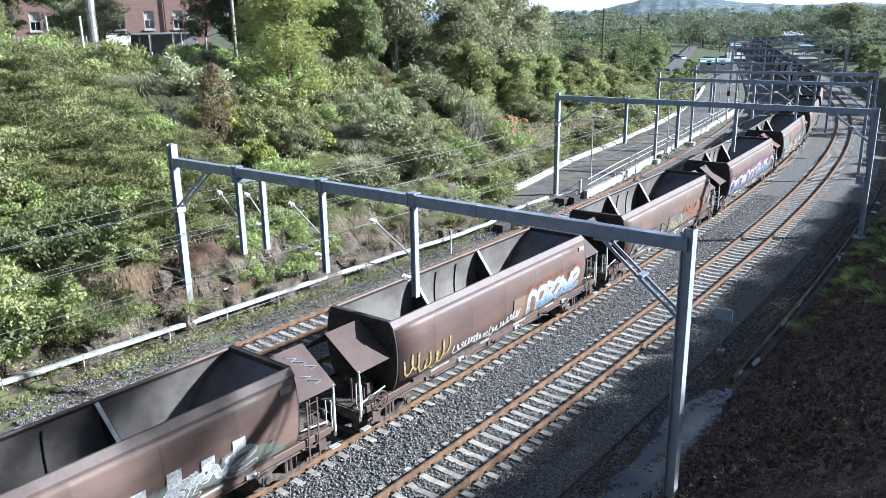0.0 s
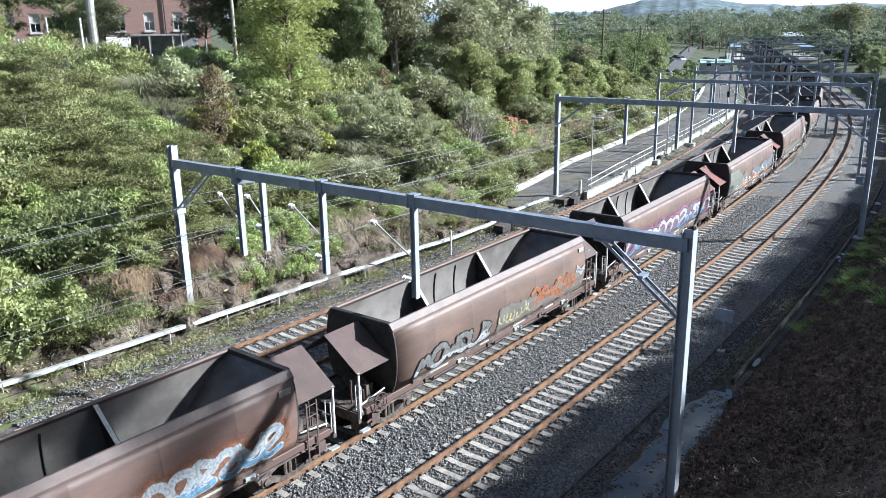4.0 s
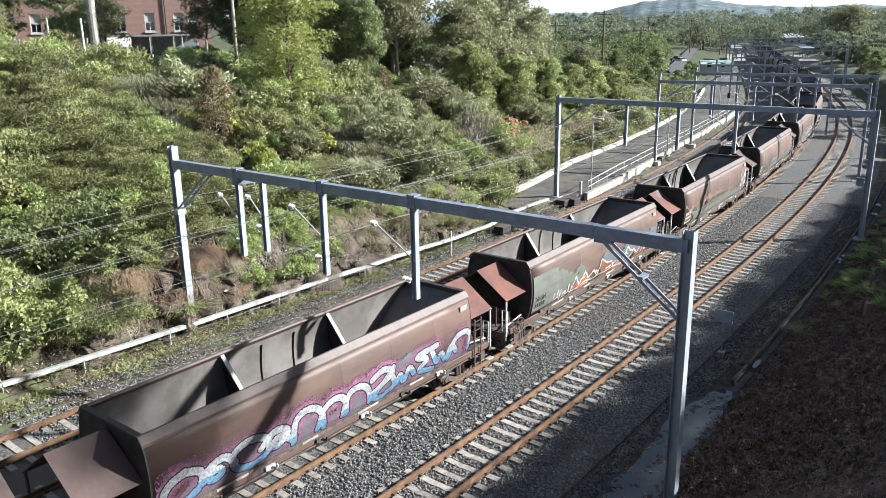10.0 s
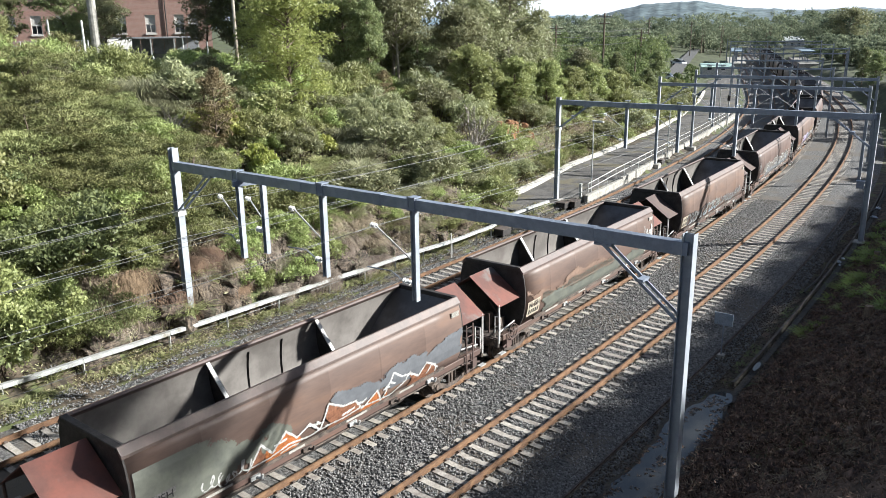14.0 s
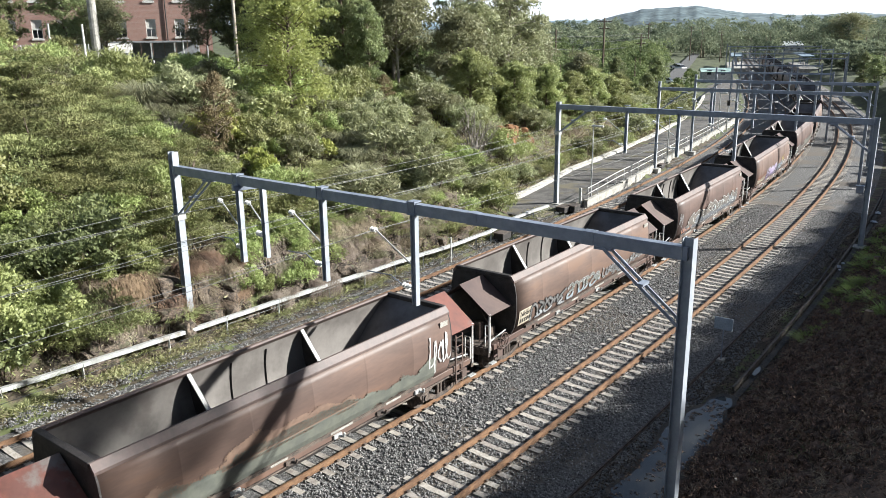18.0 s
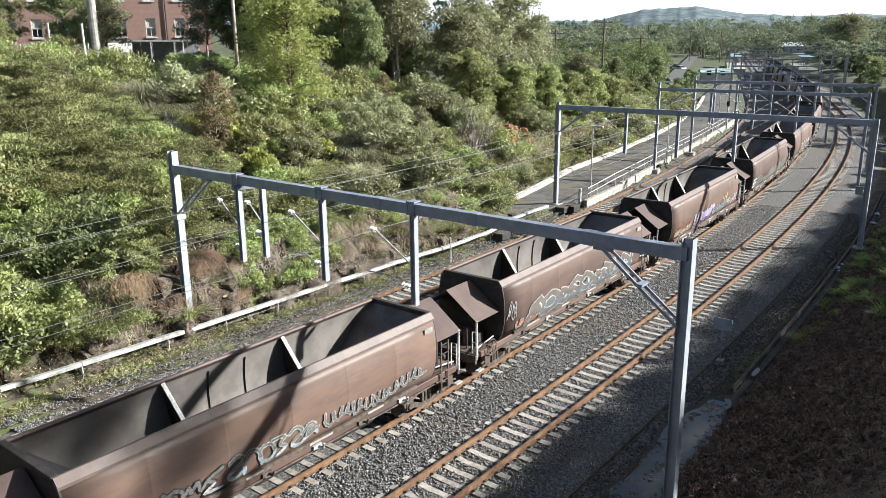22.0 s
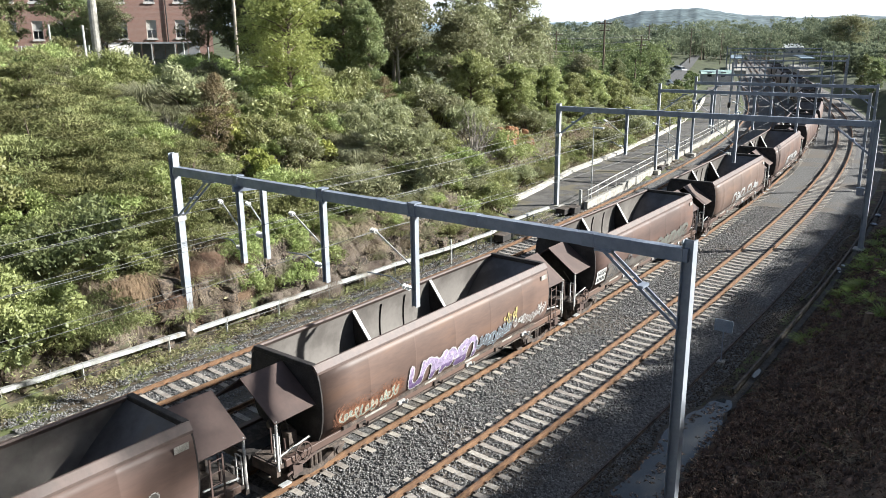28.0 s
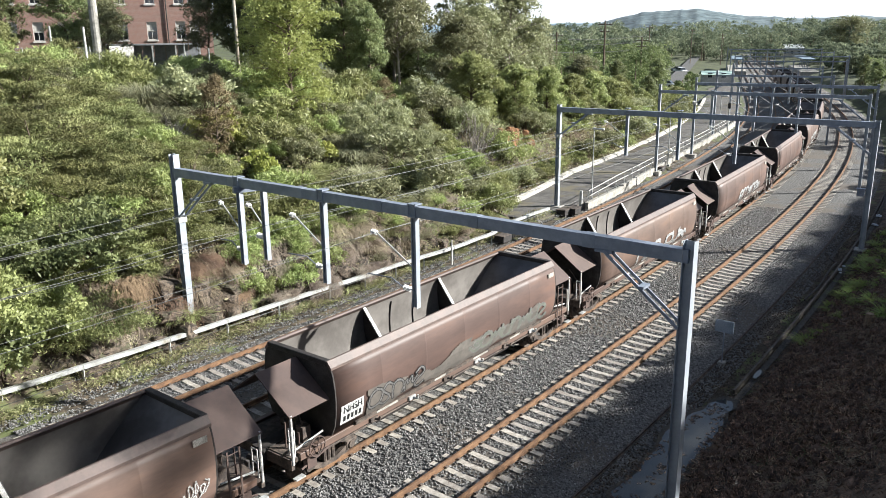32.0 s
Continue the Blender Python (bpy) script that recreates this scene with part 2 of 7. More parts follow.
M_LITTER = mat("bank litter", (0.144, 0.095, 0.066), (0.027, 0.02, 0.015), 2.2, 12, 0.95, bump=0.8, stain=(0.075, 0.085, 0.03), stain_scale=0.35, stain_at=0.55, depth=0.06)


def glassy(name, colour, rough=0.03, alpha_mix=0.0):
    m = bpy.data.materials.new(name)
    m.use_nodes = True
    b = m.node_tree.nodes["Principled BSDF"]
    b.inputs["Base Color"].default_value = (*colour, 1)
    b.inputs["Roughness"].default_value = rough
    b.inputs["Specular IOR Level"].default_value = 0.8
    return m


M_GLASS = glassy("window glass", (0.03, 0.035, 0.04))
M_WATER = glassy("puddle water", (0.03, 0.03, 0.028), 0.02)
M_WATER.node_tree.nodes["Principled BSDF"].inputs["IOR"].default_value = 1.42

# ---- building helpers ----
def part(name, bm, material, parent=None, label="", m=None, smooth=False):
    """One mesh object from a bmesh (or a mesh), under a thing or a part."""
    if isinstance(bm, bpy.types.Mesh):
        me = bm
    else:
        me = bpy.data.meshes.new(name)
        if smooth:
            for f in bm.faces:
                f.smooth = True
        bm.to_mesh(me)
        bm.free()
    if material and not me.materials:
        me.materials.append(material)
    ob = new(name, me)
    ob.parent = parent
    if m is not None:
        ob.matrix_basis = m
    if label:
        ob["label"] = label
    return ob


def box(bm, x0, x1, y0, y1, z0, z1, bevel=0.0):
    made = bmesh.ops.create_cube(bm, size=1.0, matrix=Matrix.Translation(((x0 + x1) / 2, (y0 + y1) / 2, (z0 + z1) / 2)) @ Matrix.Diagonal((x1 - x0, y1 - y0, z1 - z0, 1)))
    if bevel:
        edges = list({e for v in made["verts"] for e in v.link_edges})
        bmesh.ops.bevel(bm, geom=edges, offset=bevel, segments=1, affect="EDGES")
    return bm


def boxed(*a, bevel=0.0):
    return box(bmesh.new(), *a, bevel=bevel)


def rod(bm, a, b, r, sides=8, r2=None):
    a, b = Vector(a), Vector(b)
    d = b - a
    m = Matrix.Translation((a + b) / 2) @ d.to_track_quat("Z", "Y").to_matrix().to_4x4()
    bmesh.ops.create_cone(bm, cap_ends=True, segments=sides, radius1=r, radius2=r if r2 is None else r2, depth=d.length, matrix=m)
    return bm


def bar(bm, a, b, w, h, up=(0, 0, 1)):
    """A rectangular bar from a to b, w wide and h high."""
    a, b = Vector(a), Vector(b)
    d = (b - a).normalized()
    side = d.cross(Vector(up)).normalized()
    top = side.cross(d)
    vs = []
    for q in (a, b):
        for i, j in ((-1, -1), (1, -1), (1, 1), (-1, 1)):
            vs.append(bm.verts.new(q + side * (i * w / 2) + top * (j * h / 2)))
    for f in ((3, 2, 1, 0), (4, 5, 6, 7), (0, 1, 5, 4), (1, 2, 6, 5), (2, 3, 7, 6), (3, 0, 4, 7)):
        bm.faces.new([vs[i] for i in f])
    return bm


def sweep(bm, path, outline, closed=True, caps=True):
    """Carry an outline (right, up) along a path of points."""
    rings = []
    for i, q in enumerate(path):
        d = (path[min(i + 1, len(path) - 1)] - path[max(i - 1, 0)]).normalized()
        side = d.cross(Vector((0, 0, 1))).normalized()
        top = side.cross(d)
        rings.append([bm.verts.new(q + side * u + top * w) for u, w in outline])
    k = len(outline)
    for r0, r1 in zip(rings, rings[1:]):
        for i in range(k if closed else k - 1):
            j = (i + 1) % k
            bm.faces.new((r0[i], r1[i], r1[j], r0[j]))
    if caps and closed:
        bm.faces.new(rings[0])
        bm.faces.new(rings[-1][::-1])
    return bm


def from_arrays(name, verts, faces, material, sides=4):
    """A mesh from numpy arrays: vertices (n, 3) and faces (m, sides)."""
    me = bpy.data.meshes.new(name)
    n, k = len(verts), len(faces)
    me.vertices.add(n)
    me.vertices.foreach_set("co", np.asarray(verts, np.float32).ravel())
    me.loops.add(k * sides)
    me.loops.foreach_set("vertex_index", np.asarray(faces, np.int32).ravel())
    me.polygons.add(k)
    me.polygons.foreach_set("loop_start", np.arange(0, k * sides, sides, dtype=np.int32))
    me.update(calc_edges=True)
    me.materials.append(material)
    return me


def empty(name, m=None):
    ob = new(name)
    if m is not None:
        ob.matrix_basis = m
    return ob


# ---- the railway's line: s metres along the loaded track from a point beside the first portal, off metres to its right ----
LINE_S = np.linspace(-80, 900, 1961)


def heading(s):
    s = np.asarray(s, float)
    u = np.clip(s, -30, 112) / 100
    th = 0.65485 + 100 * (-0.00144369 * u - 0.00393023 * u ** 2 / 2 + 0.00262755 * u ** 3 / 3)
    e = np.clip(s - 112, 0, 30)
    return th - 0.0025495 * (e - e * e / 60)


LINE_H = heading(LINE_S)
_h = LINE_S[1] - LINE_S[0]
LINE_X = np.concatenate(([0], np.cumsum((np.sin(LINE_H[1:]) + np.sin(LINE_H[:-1])) / 2 * _h)))
LINE_Y = np.concatenate(([0], np.cumsum((np.cos(LINE_H[1:]) + np.cos(LINE_H[:-1])) / 2 * _h)))
_i = int(np.argmin(abs(LINE_S)))
LINE_X += 2.10319 - LINE_X[_i]
LINE_Y += 30.0 - LINE_Y[_i]


def on_line(s, off=0.0, z=0.0):
    h = float(np.interp(s, LINE_S, LINE_H))
    return Vector((float(np.interp(s, LINE_S, LINE_X)) + off * math.cos(h), float(np.interp(s, LINE_S, LINE_Y)) - off * math.sin(h), z))


def line_pose(s, off=0.0, z=0.0, turn=0.0):
    """A pose whose y axis runs along the line and whose x axis points to its right."""
    h = float(np.interp(s, LINE_S, LINE_H))
    return Matrix.Translation(on_line(s, off, z)) @ Matrix.Rotation(-h + radians(turn), 4, "Z")


def line_coords(x, y):
    """s and off of points given as arrays."""
    x, y = np.asarray(x, float), np.asarray(y, float)
    S, OFF = np.empty(x.shape), np.empty(x.shape)
    step = 4
    lx, ly, lh, ls = LINE_X[::step], LINE_Y[::step], LINE_H[::step], LINE_S[::step]
    for a in range(0, x.size, 4000):
        px_, py_ = x.ravel()[a:a + 4000], y.ravel()[a:a + 4000]
        i = np.argmin((px_[:, None] - lx) ** 2 + (py_[:, None] - ly) ** 2, axis=1)
        dx, dy = px_ - lx[i], py_ - ly[i]
        S.ravel()[a:a + 4000] = ls[i] + dx * np.sin(lh[i]) + dy * np.cos(lh[i])
        OFF.ravel()[a:a + 4000] = dx * np.cos(lh[i]) - dy * np.sin(lh[i])
    return S, OFF


def ground_z(s, off):
    """Height of the ground over the rails: a cutting with a steep left bank, a path further on, and a bank on the right."""
    s, off = np.asarray(s, float), np.asarray(off, float)
    crest = np.interp(s, [-40, 4, 36, 80, 150, 260], [10.0, 9.5, 5.0, 2.6, 1.2, 0.6])
    crest_off = np.interp(s, [-40, 4, 36, 80], [31, 30, 22, 21])
    toe = np.interp(s, [-40, 17, 27, 40, 55], [10.9, 10.9, 14.6, 16.3, 16.3])
    foot = np.interp(s, [-40, 12, 24, 60], [2.9, 2.6, 0.6, 0.3])      # the rock face at the foot
    d = -off
    left = np.where(d >= toe, np.interp(d - toe, [0, 1.6], [0, 1]) * foot, 0.0)
    left = left + np.clip((d - toe - 1.6) / np.maximum(crest_off - toe - 1.6, 1), 0, 1) ** 0.85 * np.maximum(crest - foot, 0) * (d > toe)
    h = np.interp(s, LINE_S, LINE_H)
    wx = np.interp(s, LINE_S, LINE_X) + off * np.cos(h)
    wy = np.interp(s, LINE_S, LINE_Y) - off * np.sin(h)
    town = np.interp(wx / np.maximum(wy, 5.0), [-0.32, -0.12, 0.1, 0.3], [10.2, 8.0, 4.0, 1.2])   # level ground behind the crest
    left = left + np.clip((d - crest_off) / 9.0, 0, 1) * (town - crest) * (d > crest_off)
    top = np.interp(s, [-60, 30, 80, 160], [10.5, 9.0, 4.0, 1.5])
    right = np.clip((off - 9.6) * 0.63, 0, None)
    right = np.minimum(right, top)
    bed = np.interp(off, [-10.6, -9.6, 7.0, 8.6, 9.4, 9.6], [-0.05, -0.4, -0.5, -0.46, -0.42, -0.3])
    path = np.interp(s, [18, 27], [0, 1])
    left_bed = np.where((d > 9.4) & (d <= toe), -0.12 * (1 - path) + path * 0.02, bed)
    z = np.where(off < -9.4, np.where(d <= toe, left_bed, left - 0.08), np.where(off > 9.6, right - 0.3, bed))
    return z


def ground_at(s, off):
    return float(ground_z(s, off))

# ---- ground, ballast and tracks ----
def spread(lo, hi, step, far, grow=1.25):
    mid = list(np.arange(lo, hi + step / 2, step))
    out, d = [], step
    x = mid[-1]
    while x < far:
        d *= grow
        x += d
        out.append(x)
    low, d, x = [], step, mid[0]
    while x > -far:
        d *= grow
        x -= d
        low.append(x)
    return np.array(low[::-1] + mid + out)


def build_ground():
    xs, ys = spread(-60, 100, 1.1, 3500), spread(0, 170, 1.1, 3500)
    gx, gy = np.meshgrid(xs, ys)
    s, off = line_coords(gx, gy)
    z = ground_z(s, off)
    wob = np.array([noise.noise(Vector((a * 0.16, b * 0.16, 0))) + 0.5 * noise.noise(Vector((a * 0.5, b * 0.5, 3))) for a, b in zip(gx.ravel(), gy.ravel())]).reshape(gx.shape)
    slope = np.where((off < -12.5) | (off > 11), 1.0, 0.1)
    slope = np.where((off < -9.4) & (off > -15) & (s > 20), 0.03, slope)
    z = z + wob * 0.35 * slope
    verts = np.stack([gx, gy, z], -1).reshape(-1, 3)
    nx, ny = len(xs), len(ys)
    i = np.arange((nx - 1) * (ny - 1))
    r, c = i // (nx - 1), i % (nx - 1)
    a = r * nx + c
    faces = np.stack([a, a + 1, a + nx + 1, a + nx], -1)
    me = from_arrays("ground", verts, faces, M_EARTH)
    me.materials.append(M_LITTER)
    me.materials.append(M_GROUND_FAR)
    fs, fo = line_coords(verts[faces].mean(1)[:, 0], verts[faces].mean(1)[:, 1])
    idx = np.where(fo > 8.8, 1, 0)
    idx = np.where((fs > 70) | (fo < -34), 2, idx)
    me.polygons.foreach_set("material_index", idx.astype(np.int32))
    me.polygons.foreach_set("use_smooth", np.ones(len(faces), bool))
    return tagged(new("ground", me), "earth cutting with overgrown banks on both sides", "ground", kind="structure")


M_GROUND_FAR = mat("rough grass ground", (0.085, 0.10, 0.04), (0.055, 0.06, 0.03), 0.5, 8, 0.95, bump=0.5, coords="Object")
build_ground()


def strip(name, s0, s1, step, cross, material, label, category="ground", swing=None):
    """A sheet along the line: cross is rows of (off, z); swing moves what lies beyond 12 m to the left by so much at s."""
    ss = np.arange(s0, s1 + step / 2, step)
    verts = [on_line(s, o - (swing(s) if swing and o < -12.5 else 0), z) for s in ss for o, z in cross]
    k = len(cross)
    faces = [(i * k + j, i * k + j + 1, (i + 1) * k + j + 1, (i + 1) * k + j) for i in range(len(ss) - 1) for j in range(k - 1)]
    me = bpy.data.meshes.new(name)
    me.from_pydata(verts, [], faces)
    me.materials.append(material)
    return tagged(new(name, me), label, category, kind="structure")


strip("ballast_bed", -45, 420, 1.5, [(-9.9, -0.34), (-9.0, -0.24), (-5.6, -0.23), (-5.55, -0.24), (-1.9, -0.23), (2.1, -0.24), (6.2, -0.23), (6.7, -0.26), (8.2, -0.46)], M_BALLAST, "grey crushed stone ballast bed under four tracks")

RAIL = [(-0.035, 0), (0.035, 0), (0.035, -0.045), (0.009, -0.06), (0.009, -0.14), (0.07, -0.155), (0.07, -0.17), (-0.07, -0.17), (-0.07, -0.155), (-0.009, -0.14), (-0.009, -0.06), (-0.035, -0.045)]


def sleeper_mesh():
    bm = bmesh.new()
    half, w = 1.25, 0.08
    xs = [(-half, -0.165), (-0.95, -0.162), (-0.5, -0.165), (-0.3, -0.185), (0.3, -0.185), (0.5, -0.165), (0.95, -0.162), (half, -0.165)]
    rows = [[bm.verts.new((x, y, z if abs(y) < w else z - 0.03)) for y in (-w - 0.03, -w, w, w + 0.03)] for x, z in xs]
    for a, b in zip(rows, rows[1:]):
        for i in range(3):
            bm.faces.new((a[i], b[i], b[i + 1], a[i + 1]))
    for end in (rows[0], rows[-1]):
        low = [bm.verts.new((v.co.x, v.co.y, -0.36)) for v in end]
        bm.faces.new(end + low[::-1])
    me = bpy.data.meshes.new("sleeper")
    bm.to_mesh(me)
    bm.free()
    me.materials.append(M_SLEEPER)
    return me


def clip_mesh():
    bm = bmesh.new()
    for side in (-1, 1):
        for e in (-0.11, 0.11):
            x = side * 0.7525 + e
            box(bm, x - 0.03, x + 0.03, -0.05, 0.05, -0.166, -0.11)
    me = bpy.data.meshes.new("rail_clips")
    bm.to_mesh(me)
    bm.free()
    me.materials.append(M_GEAR)
    return me


SLEEPER, CLIPS = sleeper_mesh(), clip_mesh()
TRACKS = ((-7.65, "far", -24, 420, (-18, 30)), (-3.7, "second", -24, 420, (-18, -8)), (0.0, "loaded", -26, 420, (-16, 46)), (4.32, "near", -26, 420, (-17, 70)))


def build_track(off, s0, s1, near):
    track = empty("railway_track", line_pose(-10, off, 0))
    inv = track.matrix_basis.inverted()
    tagged(track, "rusty rails on pale concrete sleepers in grey ballast", "railway track", "tracks", "structure")
    ss = list(np.arange(s0, 150, 2.0)) + list(np.arange(150, s1, 12.0))
    for side in (-0.7525, 0.7525):
        bm = sweep(bmesh.new(), [inv @ on_line(s, off + side, 0) for s in ss], RAIL)
        bm.faces.ensure_lookup_table()
        ob = part("rail", bm, M_RAIL, track)
        ob.data.materials.append(M_RAILTOP)
        for p_ in ob.data.polygons:
            if p_.normal.z > 0.9 and abs((track.matrix_basis @ p_.center).z) < 0.01:
                p_.material_index = 1
    rng = random.Random(int(off * 10))
    verts, faces = [], []
    base = np.array([v.co for v in SLEEPER.vertices])
    polys = [tuple(p_.vertices) for p_ in SLEEPER.polygons]
    s, count = s0 + 1.0, 0
    while s < 150:
        m = inv @ line_pose(s, off + rng.uniform(-0.015, 0.015), 0.0, rng.uniform(-0.6, 0.6))
        if near[0] <= s <= near[1] and count < 150:
            part("sleeper", SLEEPER, None, track, m=m)
            if s < 14:
                part("rail_clips", CLIPS, None, track, m=m)
            count += 1
        elif s < (110 if off > -1 else 8):           # further on, the left tracks' sleepers are buried
            k = len(verts)
            verts += [tuple(m @ Vector(v)) for v in base]
            faces += [tuple(i + k for i in f) for f in polys]
        s += 0.605
    me = bpy.data.meshes.new("far_sleepers")
    me.from_pydata(verts, [], faces)
    me.materials.append(M_SLEEPER)
    tagged(part("far_sleepers", me, None, track), kind="stuff")


for off, _, s0, s1, near in TRACKS:
    build_track(off, s0, s1, near)


# ---- overhead line portals ----
def h_section(bm, a, b, w, d, t, axis):
    """An H-section column or beam from a to b; axis is the way across its web."""
    a, b, axis = Vector(a), Vector(b), Vector(axis).normalized()
    other = (b - a).normalized().cross(axis)
    w, d, t = w / 2, d / 2, t / 2
    outline = [(-w, -d), (w, -d), (w, -d + 2 * t), (t, -d + 2 * t), (t, d - 2 * t), (w, d - 2 * t), (w, d), (-w, d), (-w, d - 2 * t), (-t, d - 2 * t), (-t, -d + 2 * t), (-w, -d + 2 * t)]
    low = [bm.verts.new(a + other * x + axis * y) for x, y in outline]
    high = [bm.verts.new(b + other * x + axis * y) for x, y in outline]
    k = len(outline)
    for i in range(k):
        bm.faces.new((low[i], low[(i + 1) % k], high[(i + 1) % k], high[i]))
    for ring in (low, high):
        bm.faces.new((ring[0], ring[1], ring[2], ring[3], ring[10], ring[11]))
        bm.faces.new((ring[3], ring[4], ring[9], ring[10]))
        bm.faces.new((ring[4], ring[5], ring[6], ring[7], ring[8], ring[9]))
    bmesh.ops.recalc_face_normals(bm, faces=bm.faces)
    return bm


def insulator(bm, a, b, r=0.07):
    a, b = Vector(a), Vector(b)
    rod(bm, a, b, r * 0.4, 8)
    n = 3
    for i in range(n):
        q = a.lerp(b, (i + 0.5) / n)
        d = (b - a).normalized() * 0.03
        rod(bm, q - d, q + d, r, 10, r * 0.6)


def dropper(portal, off, top, bottom, reach, lower=True, y=0.0):
    """A hanging column with a strut, a cantilever and white insulators for one track's wires."""
    bm = h_section(bmesh.new(), (off, y, top), (off, y, bottom), 0.19, 0.19, 0.012, (1, 0, 0))
    col = part("drop_post", bm, M_POST, portal)
    bm = bmesh.new()
    box(bm, off - 0.16, off + 0.16, y - 0.17, y + 0.17, 7.04, 7.10)
    box(bm, off - 0.16, off + 0.16, y - 0.17, y + 0.17, 7.43, 7.47)
    for sx in (-0.13, 0.13):
        rod(bm, (off + sx, y - 0.15, 7.03), (off + sx, y - 0.15, 7.5), 0.016, 6)
    part("clamp", bm, M_STEEL, col)
    x1 = off + reach
    bm = rod(bmesh.new(), (off, y, bottom + 1.25), (x1 * 0.86 + off * 0.14, y, bottom + 2.25), 0.028, 8)
    part("strut", bm, M_GALV, col)
    bm = bmesh.new()
    insulator(bm, (x1 * 0.86 + off * 0.14, y, bottom + 2.25), (x1, y, bottom + 2.27), 0.09)
    part("insulator", bm, M_PORCELAIN, col)
    if lower:
        bm = rod(bmesh.new(), (off, y, bottom + 0.55), (off + reach * 0.3, y, bottom + 0.6), 0.022, 6)
        rod(bm, (off + reach * 0.3, y, bottom + 0.6), (off + reach * 0.55, y, bottom + 0.82), 0.022, 6)
        rod(bm, (off + reach * 0.55, y, bottom + 0.82), (off + reach * 1.1, y, bottom + 0.78), 0.022, 6)
        part("register_arm", bm, M_STEEL, col)
        bm = bmesh.new()
        insulator(bm, (off + reach * 0.12, y, bottom + 0.57), (off + reach * 0.3, y, bottom + 0.6), 0.10)
        part("insulator", bm, M_PORCELAIN, col)


def portal(s, left, right, drops, top=7.4, post_l=7.9, post_r=7.55, braces=True, turn=0.0, detail=True, base_r=-0.4):
    p_ = empty("overhead_portal", line_pose(s, 0, 0, turn))
    tagged(p_, "blue-grey steel portal frame carrying overhead wires across the tracks", "overhead portal", "overhead portals")
    bm = bmesh.new()
    depth = 0.34 if detail else 0.27 if s < 60 else 0.2
    bar(bm, (left, 0, top - depth / 2), (right, 0, top - depth / 2), 0.26 if detail else 0.2, depth)
    part("beam", bm, M_STEEL, p_)
    if detail:
        for x in np.arange(left + 3.7, right - 2, 3.75):
            part("splice_plate", boxed(x - 0.17, x + 0.17, -0.145, 0.145, top - 0.35, top + 0.012), M_STEEL, p_)
    for x, h, z0 in ((left, post_l, -0.3), (right, post_r, base_r)):
        bm = h_section(bmesh.new(), (x, 0, z0), (x, 0, h), *((0.29, 0.29) if detail else (0.22, 0.22)), 0.016, (1, 0, 0))
        post = part("post", bm, M_POST, p_)
        part("footing", boxed(x - 0.45, x + 0.45, -0.45, 0.45, z0 - 0.6, z0 + 0.42 if x < 0 and s > 0 else z0 + 0.15, bevel=0.03), M_CONC, post)
        if braces:
            sgn = 1 if x < 0 else -1
            for e in (-0.15, 0.15):
                bm = bar(bmesh.new(), (x + sgn * 0.12, e, 5.35), (x + sgn * 2.25, e, top - 0.36), 0.04, 0.08)
                part("brace", bm, M_STEEL, post)
            part("brace_plate", boxed(x + sgn * 2.25 - 0.25, x + sgn * 2.25 + 0.25, -0.16, 0.16, top - 0.42, top - 0.345), M_STEEL, post)
            if x < 0:
                part("collar", boxed(x - 0.19, x + 0.19, -0.2, 0.2, 5.15, 5.4), M_GALV, post)
            part("tie_plate", boxed(x + sgn * 1.15 - 0.09, x + sgn * 1.15 + 0.09, -0.2, 0.2, 6.2, 6.27), M_STEEL, post)
    for off, bottom, reach, y in drops:
        dropper(p_, off, top - 0.32, bottom, reach, detail, y)
    return p_


P1 = portal(-6.55, -11.3, 10.1, [(-7.2, 4.05, -1.3, -0.05), (-2.75, 4.1, -1.75, 0), (1.33, 4.05, -1.9, 0)], post_l=7.95, post_r=7.62)
# the second column on an outrigger over the far track
bm = h_section(bmesh.new(), (-6.8, 0.75, 7.1), (-6.8, 0.75, 4.1), 0.19, 0.19, 0.012, (1, 0, 0))
col = part("drop_post", bm, M_POST, P1)
part("outrigger", bar(bmesh.new(), (-7.25, -0.3, 6.96), (-6.76, 0.95, 6.96), 0.18, 0.2), M_STEEL, P1)
part("strut", rod(bmesh.new(), (-6.8, 0.75, 5.3), (-7.65, 0.75, 6.15), 0.028), M_GALV, col)
bm = bmesh.new()
insulator(bm, (-7.65, 0.75, 6.15), (-7.9, 0.75, 6.17), 0.09)
part("insulator", bm, M_PORCELAIN, col)
bm = bmesh.new()
insulator(bm, (-7.3, 0.75, 5.02), (-6.95, 0.75, 4.98), 0.12)
part("insulator", bm, M_PORCELAIN, col)
portal(26.0, -10.95, 9.3, [(-5.8, 4.2, -1.7, 0), (-2.2, 4.2, -1.8, 0), (1.48, 4.25, -1.8, 0)], top=7.32, post_l=7.5, post_r=7.4)
portal(44.5, -9.6, 7.05, [(-5.0, 4.2, -1.7, 0), (-1.5, 4.2, -1.8, 0), (1.9, 4.2, -1.8, 0)], detail=False)
portal(56.5, -9.3, 6.95, [(-5.2, 4.2, -1.7, 0), (-2.0, 4.2, -1.8, 0), (1.9, 4.2, -1.8, 0)], detail=False)
portal(72.0, -10.0, 2.4, [(-6.2, 4.2, -1.7, 0), (-2.0, 4.2, -1.8, 0)], detail=False, braces=False)
for s, l, r in ((94, -10.5, 1.0), (120, -10.0, 6), (145, -11.0, 9.5), (172, -11.5, 10.0), (205, -12.0, 11.0)):
    portal(s, l, r, [(-6.2, 4.2, -1.7, 0), (-2.0, 4.2, -1.8, 0)], detail=False, braces=False, top=7.3)


